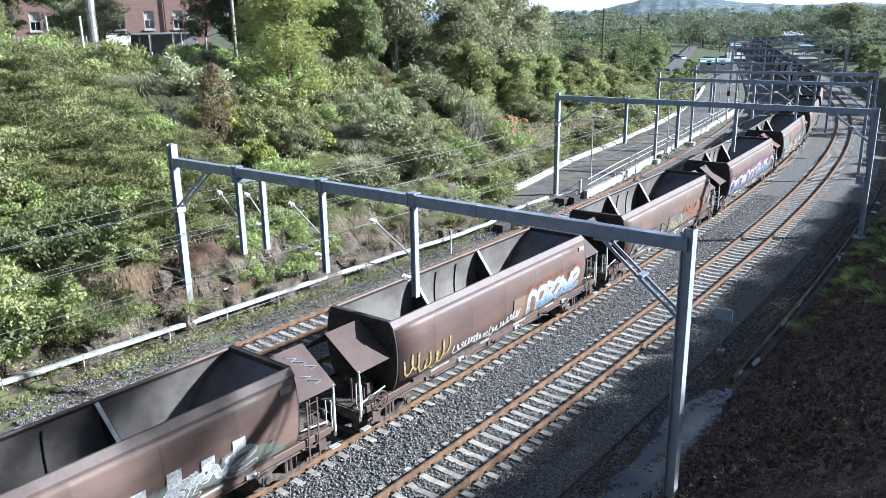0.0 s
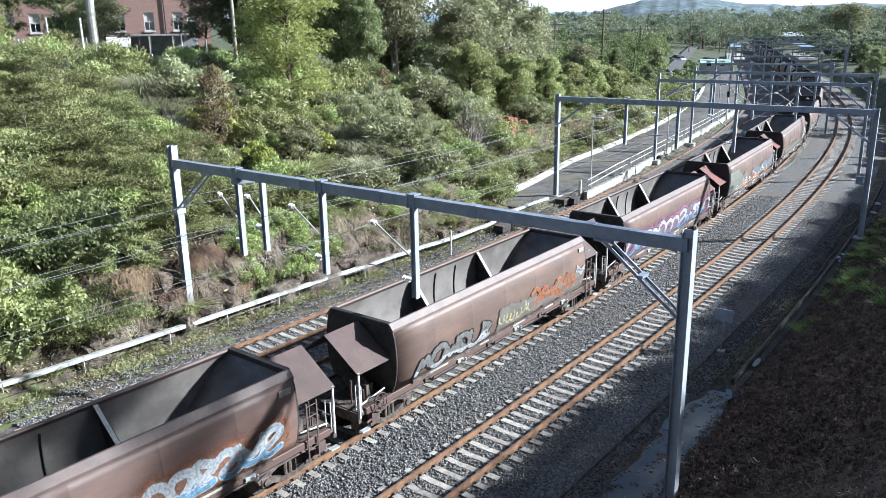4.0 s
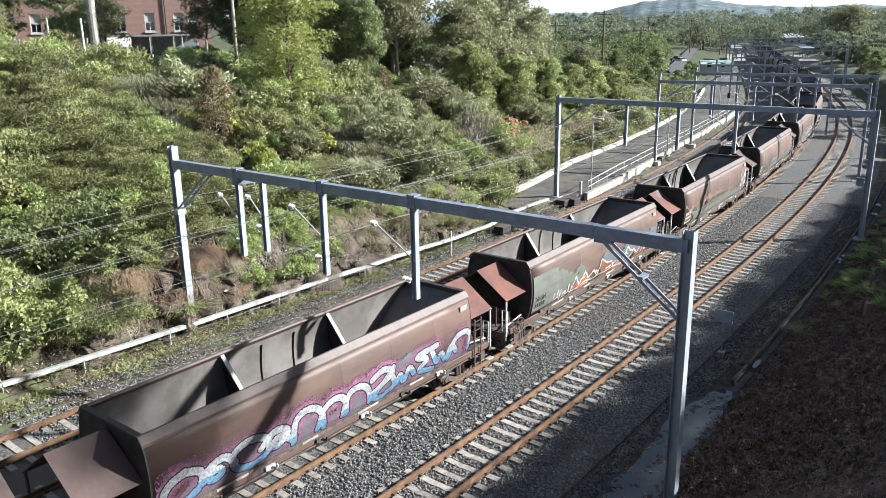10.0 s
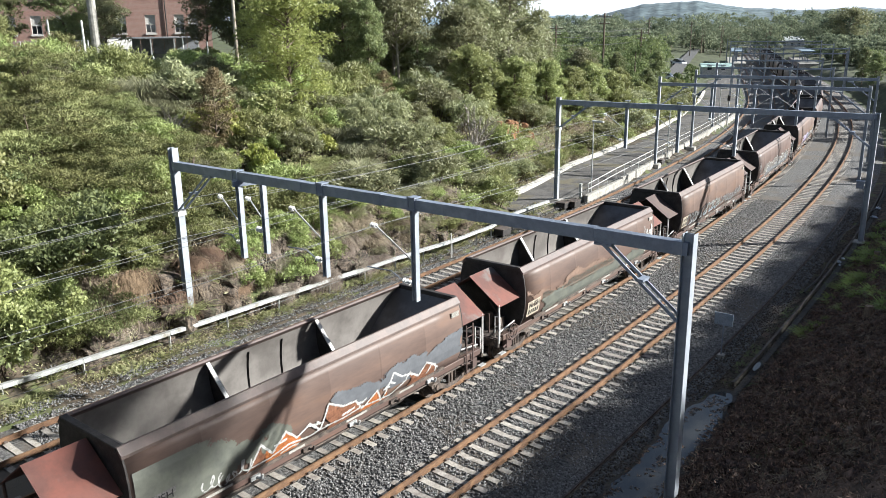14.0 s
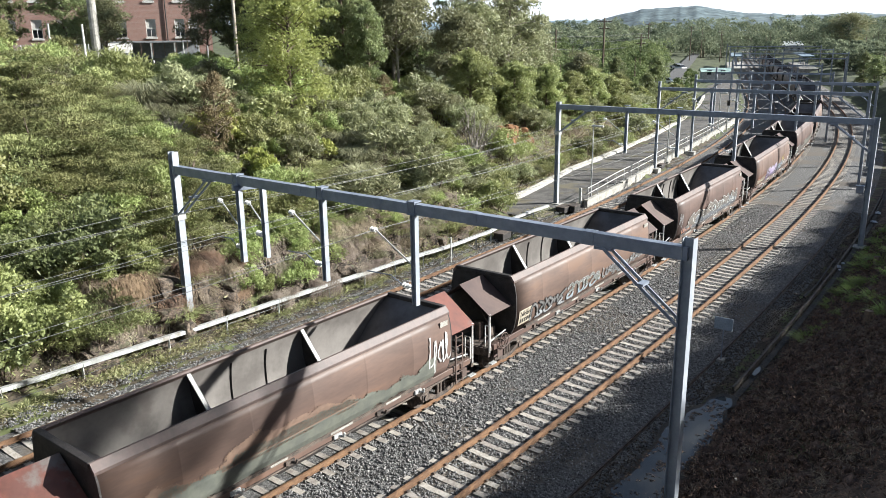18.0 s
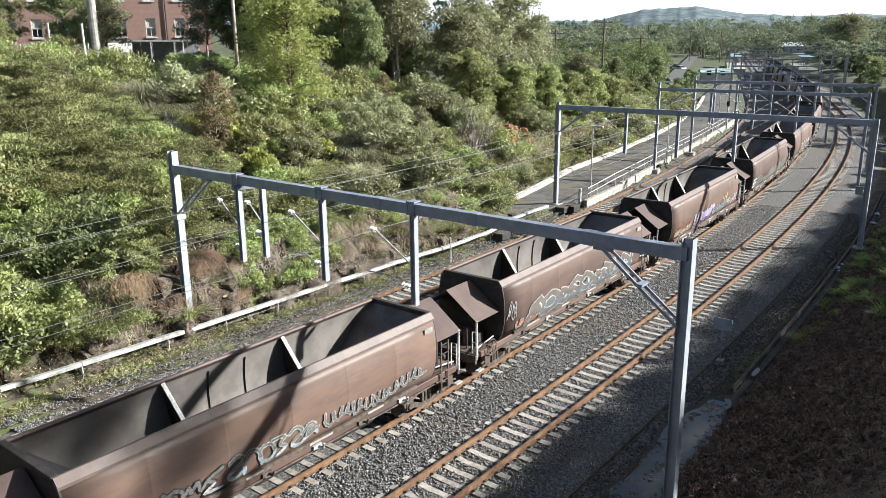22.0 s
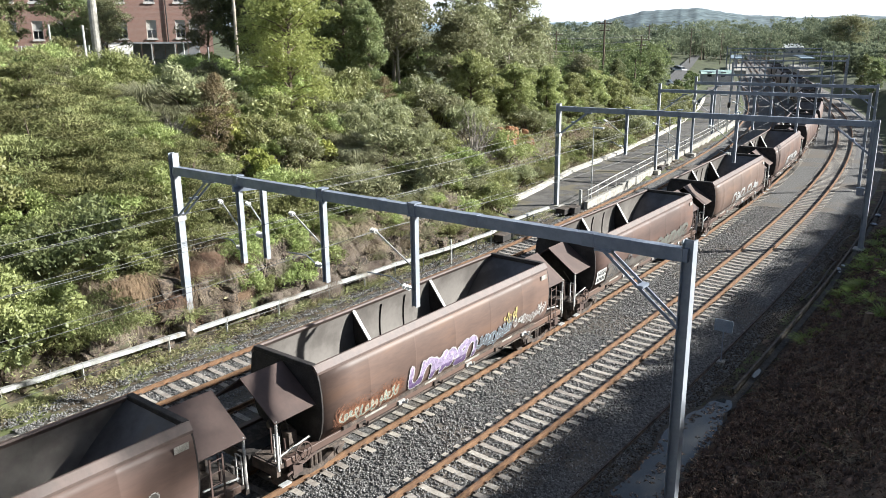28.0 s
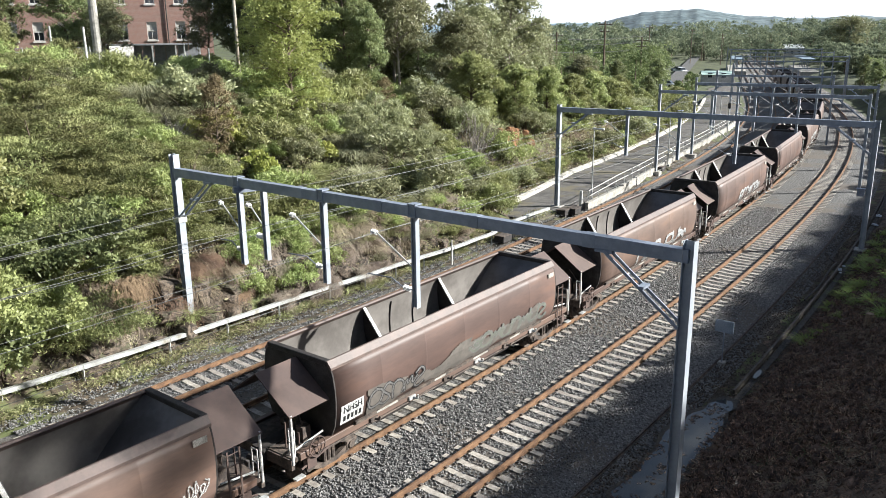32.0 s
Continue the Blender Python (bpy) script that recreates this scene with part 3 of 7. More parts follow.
def wire(pts, r, name="overhead_wire", label="dark overhead wire strung between portals"):
    bm = bmesh.new()
    n = 5
    outline = [(r * math.cos(a * 2 * math.pi / n), r * math.sin(a * 2 * math.pi / n)) for a in range(n)]
    sweep(bm, pts, outline)
    return tagged(part(name, bm, M_WIRE), label, "wire", "overhead wires")


def sagged(a, b, sag, n=10):
    a, b = Vector(a), Vector(b)
    return [a.lerp(b, i / n) - Vector((0, 0, sag * 4 * (i / n) * (1 - i / n))) for i in range(n + 1)]


SUPPORTS = (-40.0, -6.55, 26.0, 44.5, 72.0, 120.0, 185.0, 270.0)
for off in (-7.9, -4.2, -0.4):
    for z, sag, r in ((6.3, 0.35, 0.009), (4.85, 0.05, 0.008)):
        pts = []
        for a, b in zip(SUPPORTS, SUPPORTS[1:]):
            pts += sagged(on_line(a, off, z), on_line(b, off, z), sag)[:-1]
        wire(pts, r)
for off, z in ((-11.3, 5.8), (-11.3, 5.4), (-11.0, 4.3)):
    pts = []
    for a, b in zip(SUPPORTS, SUPPORTS[1:]):
        pts += sagged(on_line(a, off, z), on_line(b, off + (0.4 if b > 20 else 0), z), 0.3)[:-1]
    wire(pts, 0.011, "feeder_wire", "thin feeder wire carried by the portal posts")

# ---- spray paint and stencils on the wagons ----
def paint(name, rgb):
    return mat(name, rgb, tuple(c * 0.75 for c in rgb), 3.0, 14, 0.5, bump=0)


INK = {"white": paint("white spray paint", (0.62, 0.62, 0.60)), "silver": paint("silver spray paint", (0.40, 0.41, 0.42)), "black": paint("black spray paint", (0.02, 0.02, 0.022)),
       "blue": paint("blue spray paint", (0.15, 0.26, 0.38)), "sky": paint("light blue spray paint", (0.36, 0.45, 0.52)), "pink": paint("pink spray paint", (0.26, 0.115, 0.19)),
       "violet": paint("violet spray paint", (0.155, 0.105, 0.22)), "orange": paint("orange spray paint", (0.42, 0.145, 0.045)), "yellow": paint("yellow spray paint", (0.50, 0.43, 0.17)),
       "teal": paint("teal spray paint", (0.16, 0.27, 0.26)), "grey": paint("dull grey spray paint", (0.17, 0.165, 0.16)), "cream": paint("cream spray paint", (0.50, 0.44, 0.34)),
       "rust": paint("rust-orange spray paint", (0.23, 0.105, 0.06)), "mauve": paint("mauve spray paint", (0.36, 0.30, 0.44))}


INK["buff"] = mat("buffed grey patch", (0.135, 0.12, 0.105), (0.10, 0.09, 0.08), 2.0, 9, 0.6, bump=0, speck=0.9)
INK["moss"] = mat("green-grey faded paint", (0.135, 0.14, 0.115), (0.105, 0.11, 0.095), 2.0, 9, 0.6, bump=0, speck=0.9)
INK["peach"] = mat("peach faded paint", (0.19, 0.125, 0.09), (0.15, 0.10, 0.075), 2.0, 9, 0.6, bump=0, speck=0.9)
INK["slate"] = mat("slate faded paint", (0.125, 0.13, 0.14), (0.10, 0.105, 0.115), 2.0, 9, 0.6, bump=0, speck=0.9)
# abstract stroke shapes in a unit square, no letters
SHAPES = [[(0, 0), (0.04, 0.8), (0.5, 1.05), (0.96, 0.8), (1, 0)], [(0, 1), (0.04, 0.2), (0.5, -0.05), (0.96, 0.2), (1, 1)],
          [(0.95, 0.85), (0.5, 1.08), (0.02, 0.75), (0.5, 0.5), (0.98, 0.25), (0.5, -0.08), (0.02, 0.15)], [(0.5, 1), (0, 0.8), (0, 0.2), (0.5, 0), (1, 0.2), (1, 0.8), (0.5, 1), (0.2, 0.9)],
          [(0, 0.1), (0.2, 0.9), (0.4, 0.3), (0.6, 1.0), (0.85, 0.2), (1.1, 0.7)], [(-0.1, 0.5), (0.3, 1.0), (0.9, 0.7), (0.6, 0.2), (0.2, 0.35), (0.5, 0.7), (1.15, 0.1)], [(0.9, 1.0), (0.1, 0.7), (0.8, 0.4), (0.0, 0.05), (1.1, 0.0)]]


def rounded(pts, times=2):
    for _ in range(times):
        pts = [pts[0]] + [q for a_, b_ in zip(pts, pts[1:]) for q in ((a_[0] * 0.75 + b_[0] * 0.25, a_[1] * 0.75 + b_[1] * 0.25), (a_[0] * 0.25 + b_[0] * 0.75, a_[1] * 0.25 + b_[1] * 0.75))] + [pts[-1]]
    return pts


def strokes_for(rnd, count, y0, y1, z0, z1, wild):
    """Leaning, overlapping strokes."""
    out = []
    if z1 - z0 < 0.65 or wild == 0.31:       # a run of loops and spikes in one hand
        pts, n, turn_ = [], count * 6, 0.0
        for i in range(n):
            k = i / (n - 1)
            turn_ += rnd.uniform(1.0, 2.6)
            tall = (z1 - z0) * (0.3 + 0.3 * rnd.random() + (0.25 if rnd.random() < 0.25 else 0))
            pts.append((y0 + (y1 - y0) * k + 0.14 * math.cos(turn_), (z0 + z1) / 2 + 0.08 * math.sin(k * 9) + tall * math.sin(turn_)))
        cut = rnd.randrange(n // 3, 2 * n // 3)
        return [rounded(pts[:cut], 1), rounded(pts[cut:], 1)]
    w = (y1 - y0) / count
    last = None
    for i in range(count):
        shape = rnd.choice([q for q in SHAPES if q is not last])
        last = shape
        a, k = y0 + i * w, rnd.uniform(0.85, 1.05)
        low, high = z0 + (z1 - z0) * rnd.uniform(0, 0.12), z1 - (z1 - z0) * rnd.uniform(0, 0.14)
        flip, drop = rnd.random() < 0.5, rnd.random() < 0.3
        pts = [(a + w * (-0.06 + 1.12 * k * (1 - u if flip else u)) + 0.16 * (v - 0.5) * (z1 - z0), low + (high - low) * (1 - v if drop else v)) for u, v in shape]
        out.append(pts if wild > 0.7 else rounded(pts))
        if rnd.random() < wild:
            out.append(rounded([(a, rnd.uniform(z0, z1)), (a + w / 2, rnd.uniform(z0, z1)), (a + w, rnd.uniform(z0, z1))]))
    return out


def nearest_stroke(gy, gz, strokes):
    dist = np.full(gy.shape, 9.0)
    for pts in strokes:
        for (a, b), (c, d) in zip(pts, pts[1:]):
            vy, vz = c - a, d - b
            t = np.clip(((gy - a) * vy + (gz - b) * vz) / (vy * vy + vz * vz + 1e-9), 0, 1)
            dist = np.minimum(dist, np.hypot(gy - a - t * vy, gz - b - t * vz))
    return dist


def soft_noise(gy, gz, seed):
    """Cheap smooth noise over the side of a wagon."""
    rng = np.random.default_rng(seed)
    out = np.zeros(gy.shape)
    for f, amp in ((1.1, 1.0), (2.7, 0.6), (6.1, 0.35), (13.0, 0.2)):
        for _ in range(3):
            a, p_ = rng.uniform(0, 6.28), rng.uniform(0, 6.28)
            out += amp * np.sin(f * (gy * math.cos(a) + gz * 1.6 * math.sin(a)) * rng.uniform(0.8, 1.25) + p_) / 3
    return out


def painted(wagon, name, ys, zs, cell, ids, inks, label, lift=0.036):
    r, c = np.nonzero((ids >= 0) & (abs(ys)[None] < HALF_L - 0.04))
    y, z = ys[c], zs[r]
    n = len(y)
    zz = np.stack([z, z, z + cell, z + cell], 1)
    yy = np.stack([y, y + cell, y + cell, y], 1)
    sx = np.interp(zz, [q[1] for q in SIDE][::-1], [q[0] for q in SIDE][::-1]) + lift
    me = from_arrays(name, np.stack([sx, yy, zz], -1).reshape(-1, 3), np.arange(n * 4).reshape(n, 4), INK[inks[0]])
    for i in inks[1:]:
        me.materials.append(INK[i])
    me.polygons.foreach_set("material_index", ids[r, c].astype(np.int32))
    return part(name, me, None, wagon, label)


def graffiti(wagon, seed, y0, y1, z0, z1, count, body, edge, inner="", line=0.07, rim=0.04, glow="", wild=0.3, label="faded spray-painted lettering"):
    rnd = random.Random(seed)
    cell = 0.02 if glow or line + rim <= 0.06 else 0.03
    ys, zs = np.arange(y0 - 0.3, y1 + 0.3, cell), np.arange(max(z0 - 0.15, 1.22), min(z1 + 0.3, 3.05), cell)
    gy, gz = np.meshgrid(ys, zs)
    dist = nearest_stroke(gy, gz, strokes_for(rnd, count, y0, y1, z0, z1, wild))
    worn = soft_noise(gy, gz, seed)
    ids = np.full(gy.shape, -1)
    inks = [edge, body] + ([inner] if inner else []) + ([glow] if glow else [])
    if glow:
        mist = np.random.default_rng(seed).random(gy.shape)
        ids = np.where(mist < 1.1 * np.exp(-np.maximum(dist + worn * 0.08 - line - rim, 0) / 0.13), len(inks) - 1, ids)
        ids = np.where(dist > line + rim + 0.34, -1, ids)
    ids = np.where(dist < line + rim, 0, ids)
    ids = np.where(dist < line, 1, ids)
    if inner:
        ids = np.where((dist < line) & (gz < z0 + (z1 - z0) * (0.32 + 0.2 * worn)), 2, ids)
    ids = np.where((worn > 1.15) & (np.random.default_rng(seed + 1).random(gy.shape) < 0.6), -1, ids)
    return painted(wagon, "graffiti", ys, zs, cell, ids, inks, label)


def contour(wagon, seed, y0, y1, z0, z1, steps, line_ink, fills, spiky, label):
    """A long jagged outline with patchy colour under it."""
    rnd = random.Random(seed)
    cell = 0.028
    ys, zs = np.arange(y0 - 0.1, y1 + 0.1, cell), np.arange(1.22, min(z1 + 0.2, 3.05), cell)
    gy, gz = np.meshgrid(ys, zs)
    top, y = [(y0, z0)], y0
    w = (y1 - y0) / steps
    for i in range(steps):
        h = z0 + (z1 - z0) * rnd.uniform(0.45, 1.0)
        if spiky:
            top += [(y + w * rnd.uniform(0.2, 0.6), h), (y + w * 0.9, h - (z1 - z0) * rnd.uniform(0.25, 0.5))]
        else:
            top += [(y + 0.04, h), (y + w * 0.9, h + 0.06)]
        y += w
    top.append((y1, z0))
    low = [(y0 + k * w * 0.8, z0 + (z1 - z0) * rnd.uniform(-0.1, 0.3)) for k in range(int(steps * 1.2))]
    scr = []
    for k in range(steps):
        c, z = y0 + (k + rnd.random()) * w, rnd.uniform(z0, (z0 + z1) / 2)
        scr.append([(c, z), (c + rnd.uniform(0.1, 0.5), z + rnd.uniform(-0.1, 0.3)), (c + rnd.uniform(0.2, 0.7), z)])
    dist = nearest_stroke(gy, gz, [top, low] + scr)
    edge = np.interp(gy, *zip(*sorted(top)))
    worn = soft_noise(gy, gz, seed)
    ids = np.full(gy.shape, -1)
    for k, f in enumerate(fills):
        part_ = np.sin(gy * 1.7 + k * 2.1 + seed) + worn * 0.6
        ids = np.where((gz < edge) & (gz > z0 - 0.05) & (part_ > 0.35), k + 1, ids)
    ids = np.where(dist < 0.032, 0, ids)
    return painted(wagon, "graffiti", ys, zs, cell, ids, [line_ink] + fills, label)


def blotch(wagon, seed, y0, y1, z0, z1, ink, label="faded overpainted patch", cut=0.1):
    """A broad worn patch where old paint was covered over."""
    cell = 0.035
    ys, zs = np.arange(y0, y1, cell), np.arange(max(z0, 1.22), min(z1, 3.1), cell)
    gy, gz = np.meshgrid(ys, zs)
    k = np.minimum.reduce([(gy - y0) * 0.8, (y1 - gy) * 0.8, (gz - z0) * 2.0 + 0.3, (z1 - gz) * 1.5])
    deep = np.clip(k, -1, 0.8) + 0.5 * soft_noise(gy, gz, seed) - cut - 0.25
    ids = np.where(np.random.default_rng(seed).random(gy.shape) < np.clip(deep / 0.1 + 0.6, 0, 1), 0, -1)
    return painted(wagon, "faded_patch", ys, zs, cell, ids, [ink], label, 0.0335)


def side_patch(name, wagon, y0, y1, z0, z1, material, lift=0.036, label=""):
    zs = np.linspace(z0, z1, 5)
    bm = panel(bmesh.new(), [[(side_x(z) + lift, y, z) for z in zs] for y in (y0, y1)])
    return part(name, bm, material, wagon, label)


def class_letters(text, size):
    cu = bpy.data.curves.new("class_letters", "FONT")
    cu.body, cu.size, cu.extrude = text, size, 0.002
    tmp = bpy.data.objects.new("class_letters", cu)
    scene.collection.objects.link(tmp)
    me = bpy.data.meshes.new_from_object(tmp.evaluated_get(bpy.context.evaluated_depsgraph_get()))
    bpy.data.objects.remove(tmp)
    me.materials.clear()
    me.materials.append(INK["black"])
    return me


LETTERS = class_letters("NHSH", 0.3)


def stencil(wagon, box_ink="cream", number=True):
    """The class letters on a pale patch; the running number as plain bars."""
    side_patch("stencil_patch", wagon, -6.12, -5.17, 1.5, 2.12, INK[box_ink], 0.034, "pale stencilled patch")
    x = side_x(1.95) + 0.042
    part("class_letters", LETTERS, None, wagon, m=Matrix(((0, 0, 1, x), (1, 0, 0, -6.04), (0, 1, 0, 1.86), (0, 0, 0, 1))))
    for k in range(5):
        side_patch("number_bar", wagon, -6.02 + k * 0.165, -5.92 + k * 0.165, 1.58, 1.76, INK["black"], 0.039)


def decorate(n, w):
    g = lambda *a, **k: graffiti(w, *a, **k)
    if n == -1:
        blotch(w, 101, -6, 6, 1.3, 2.2, "moss")
        g(1, -3.0, 4.8, 1.3, 2.1, 8, "silver", "white", "grey", 0.07, 0.03, "", 0.5, "pale outlined spray-painted shapes")
        for k in range(8):
            side_patch("paint_block", w, -2.6 + k * 0.95, -2.2 + k * 0.95, 1.95, 2.3 + 0.1 * (k % 2), INK["white"], 0.037, "white paint block")
    elif n == 0:
        blotch(w, 102, 0.5, 6.3, 1.3, 2.3, "peach")
        g(2, -5.9, -3.6, 1.35, 2.15, 4, "rust", "yellow", "", 0.008, 0.024, "", 0.31, "yellow spray-painted outline")
        g(3, -3.3, 1.0, 1.4, 1.75, 12, "white", "white", "", 0.006, 0.016, "", 0.3, "thin white scrawl")
        g(4, 1.6, 5.7, 1.4, 2.3, 6, "silver", "sky", "blue", 0.08, 0.045, "rust", 0.3, "blue, white and orange spray-painted lettering")
    elif n == 1:
        blotch(w, 103, -1, 6, 1.3, 2.4, "buff")
        g(5, -5.2, -0.9, 1.35, 2.1, 6, "grey", "black", "silver", 0.10, 0.05, "", 0.2, "grey and black spray-painted lettering")
        g(6, -0.4, 1.7, 1.5, 2.0, 5, "teal", "yellow", "", 0.008, 0.02, "", 0.3, "faint yellow scrawl")
        g(7, 1.9, 5.3, 1.4, 2.35, 6, "rust", "orange", "slate", 0.055, 0.03, "", 0.2, "orange outlined spray-painted lettering")
        g(8, 5.5, 6.2, 2.0, 2.35, 3, "silver", "silver", "", 0.008, 0.018, "", 0.3, "small pale tag")
    elif n == 2:
        g(9, -6.0, 6.2, 1.38, 2.3, 12, "silver", "black", "blue", 0.105, 0.04, "pink", 0.1, "long silver and black lettering with a pink glow")
        blotch(w, 104, -6.2, 6.3, 1.25, 2.5, "slate", "violet-grey paint haze round the lettering")
    elif n == 3:
        stencil(w, "grey")
        blotch(w, 105, -6.3, -1.0, 1.4, 2.9, "moss")
        blotch(w, 106, -0.5, 6.3, 1.6, 2.5, "slate")
        contour(w, 11, -3.0, 4.9, 1.32, 2.3, 9, "white", ["orange", "rust"], True, "spiky white and orange spray-painted outline")
        g(12, -4.4, -3.0, 1.35, 1.75, 4, "white", "white", "", 0.006, 0.018, "", 0.3, "thin white tag")
    elif n == 4:
        stencil(w)
        blotch(w, 107, -5, 5.5, 1.3, 2.2, "moss", "faded green-grey patch along the side", -0.1)
        blotch(w, 108, -6.3, 2, 1.8, 2.6, "peach", "faded peach patch along the side")
        g(13, 5.1, 6.2, 1.5, 2.8, 3, "white", "white", "", 0.006, 0.022, "", 0.31, "white spray-painted tag")
    elif n == 5:
        stencil(w)
        g(15, -5.2, -2.4, 1.4, 2.1, 5, "grey", "black", "silver", 0.05, 0.03, "", 0.3, "dark outlined spray paint")
        g(16, -2.2, 0.9, 1.45, 2.1, 6, "moss", "silver", "sky", 0.035, 0.026, "", 0.3, "white and blue spray-painted loops")
        g(17, 1.2, 5.6, 1.45, 2.0, 9, "grey", "silver", "", 0.03, 0.022, "", 0.3, "grey and white spray-painted loops")
    elif n == 6:
        g(18, -5.4, -3.8, 1.3, 1.7, 4, "orange", "sky", "", 0.03, 0.02, "", 0.3, "orange and light blue paint")
        blotch(w, 109, -3.6, 5.6, 1.25, 2.1, "slate", "slate-grey patch under the outline", -0.2)
        g(19, -4.4, 5.2, 1.36, 2.2, 9, "buff", "white", "slate", 0.12, 0.03, "", 0.9, "angular white outlined spray-painted lettering")
        g(27, 0.6, 4.6, 1.5, 2.0, 5, "white", "sky", "", 0.035, 0.02, "", 0.3, "white and pale blue strokes")
        g(20, -6.1, -5.5, 1.9, 2.7, 3, "silver", "grey", "", 0.006, 0.02, "", 0.3, "thin grey tag")
    elif n == 7:
        g(21, -5.6, -3.0, 1.35, 1.8, 7, "teal", "cream", "", 0.012, 0.02, "rust", 0.3, "cream scrawl over rust-orange paint")
        g(22, -2.4, 1.2, 1.35, 2.1, 6, "mauve", "white", "violet", 0.10, 0.03, "", 0.2, "mauve and white spray-painted lettering")
        g(23, 1.3, 3.5, 1.45, 1.95, 6, "slate", "sky", "", 0.05, 0.02, "", 0.2, "light blue loops")
        g(28, 3.0, 3.9, 1.95, 2.3, 3, "yellow", "yellow", "", 0.006, 0.018, "", 0.3, "small yellow-green tag")
        g(24, 3.7, 6.0, 1.5, 2.0, 8, "silver", "white", "", 0.004, 0.014, "", 0.3, "thin white scrawl")
    elif n == 8:
        stencil(w, "white")
        g(25, -4.9, -2.2, 1.4, 2.1, 5, "grey", "black", "", 0.03, 0.03, "", 0.3, "dark faded spray paint")
        blotch(w, 110, -5, 5, 1.3, 2.2, "buff")
        g(26, 0.4, 5.6, 1.45, 2.1, 8, "moss", "grey", "", 0.05, 0.03, "", 0.2, "faded green-grey spray-painted lettering")
    elif n in (9, 10, 12, 13, 15):
        g(30 + n, -2.0 + n % 3, 4.5, 1.4, 2.1, 7, "silver", "white", "grey", 0.05, 0.03, "", 0.3, "pale spray-painted lettering")
    else:
        stencil(w)
    # hoods in red oxide on a few wagons
    red = {2: (1,), 3: (-1, 1), 4: (-1, 1), 5: ()}.get(n, ())
    for c in w.children:
        if c.name.startswith("end_hood"):
            far = c.data.vertices[0].co.y > 0
            if (1 if far else -1) in red:
                c.material_slots[0].link = "OBJECT"
                c.material_slots[0].material = M_RED
                c["label"] = "red oxide gabled steel hood"
    if n in (-1, 1):
        bm = bmesh.new()
        r_ = random.Random(n)
        for k in range(5):
            t = 0.15 + 0.14 * k
            y = 7.0 + 0.2 * (k % 3)
            a = (1.36 * t, y, 3.4 - 0.98 * t + 0.03)
            b = (1.36 * (t + 0.1), y + 0.35, 3.4 - 0.98 * (t + 0.1) + 0.03)
            bar(bm, a, b, 0.03, 0.004)
            bar(bm, b, (1.36 * (t + 0.12), y + 0.1, 3.4 - 0.98 * (t + 0.12) + 0.03), 0.03, 0.004)
        part("hood_tag", bm, INK["sky"], w, "light blue tag on the hood")

# ---- coal hopper wagons ----
HALF_L = 6.27
SIDE = [(1.385, 3.34), (1.465, 3.1), (1.525, 2.7), (1.54, 2.3), (1.515, 1.9), (1.435, 1.5), (1.30, 1.2)]


def side_x(z):
    zs = [q[1] for q in SIDE][::-1]
    return float(np.interp(z, zs, [q[0] for q in SIDE][::-1]))


def panel(bm, rows):
    """A grid of vertices to faces."""
    vs = [[bm.verts.new(q) for q in r] for r in rows]
    for a, b in zip(vs, vs[1:]):
        for i in range(len(a) - 1):
            bm.faces.new((a[i], a[i + 1], b[i + 1], b[i]))
    return bm


def solid(bm, t):
    bmesh.ops.recalc_face_normals(bm, faces=bm.faces)
    bmesh.ops.solidify(bm, geom=bm.faces[:], thickness=t)
    return bm


def wheel_mesh():
    bm = bmesh.new()
    for x in (-0.7525, 0.7525):
        sg = 1 if x > 0 else -1
        rod(bm, (x - 0.06, 0, 0), (x + 0.06, 0, 0), 0.46, 20)
        rod(bm, (x - sg * 0.09, 0, 0), (x - sg * 0.06, 0, 0), 0.49, 20)
        rod(bm, (x + sg * 0.06, 0, 0), (x + sg * 0.13, 0, 0), 0.13, 10)
        for k in range(4):
            a = k * math.pi / 2
            c = Vector((x + sg * 0.065, 0.3 * math.cos(a), 0.3 * math.sin(a)))
            rod(bm, c, c + Vector((sg * 0.012, 0, 0)), 0.05, 6)
    rod(bm, (-0.75, 0, 0), (0.75, 0, 0), 0.09, 10)
    me = bpy.data.meshes.new("wheelset")
    bm.to_mesh(me)
    bm.free()
    me.materials.append(M_GEAR)
    return me


WHEELS = wheel_mesh()


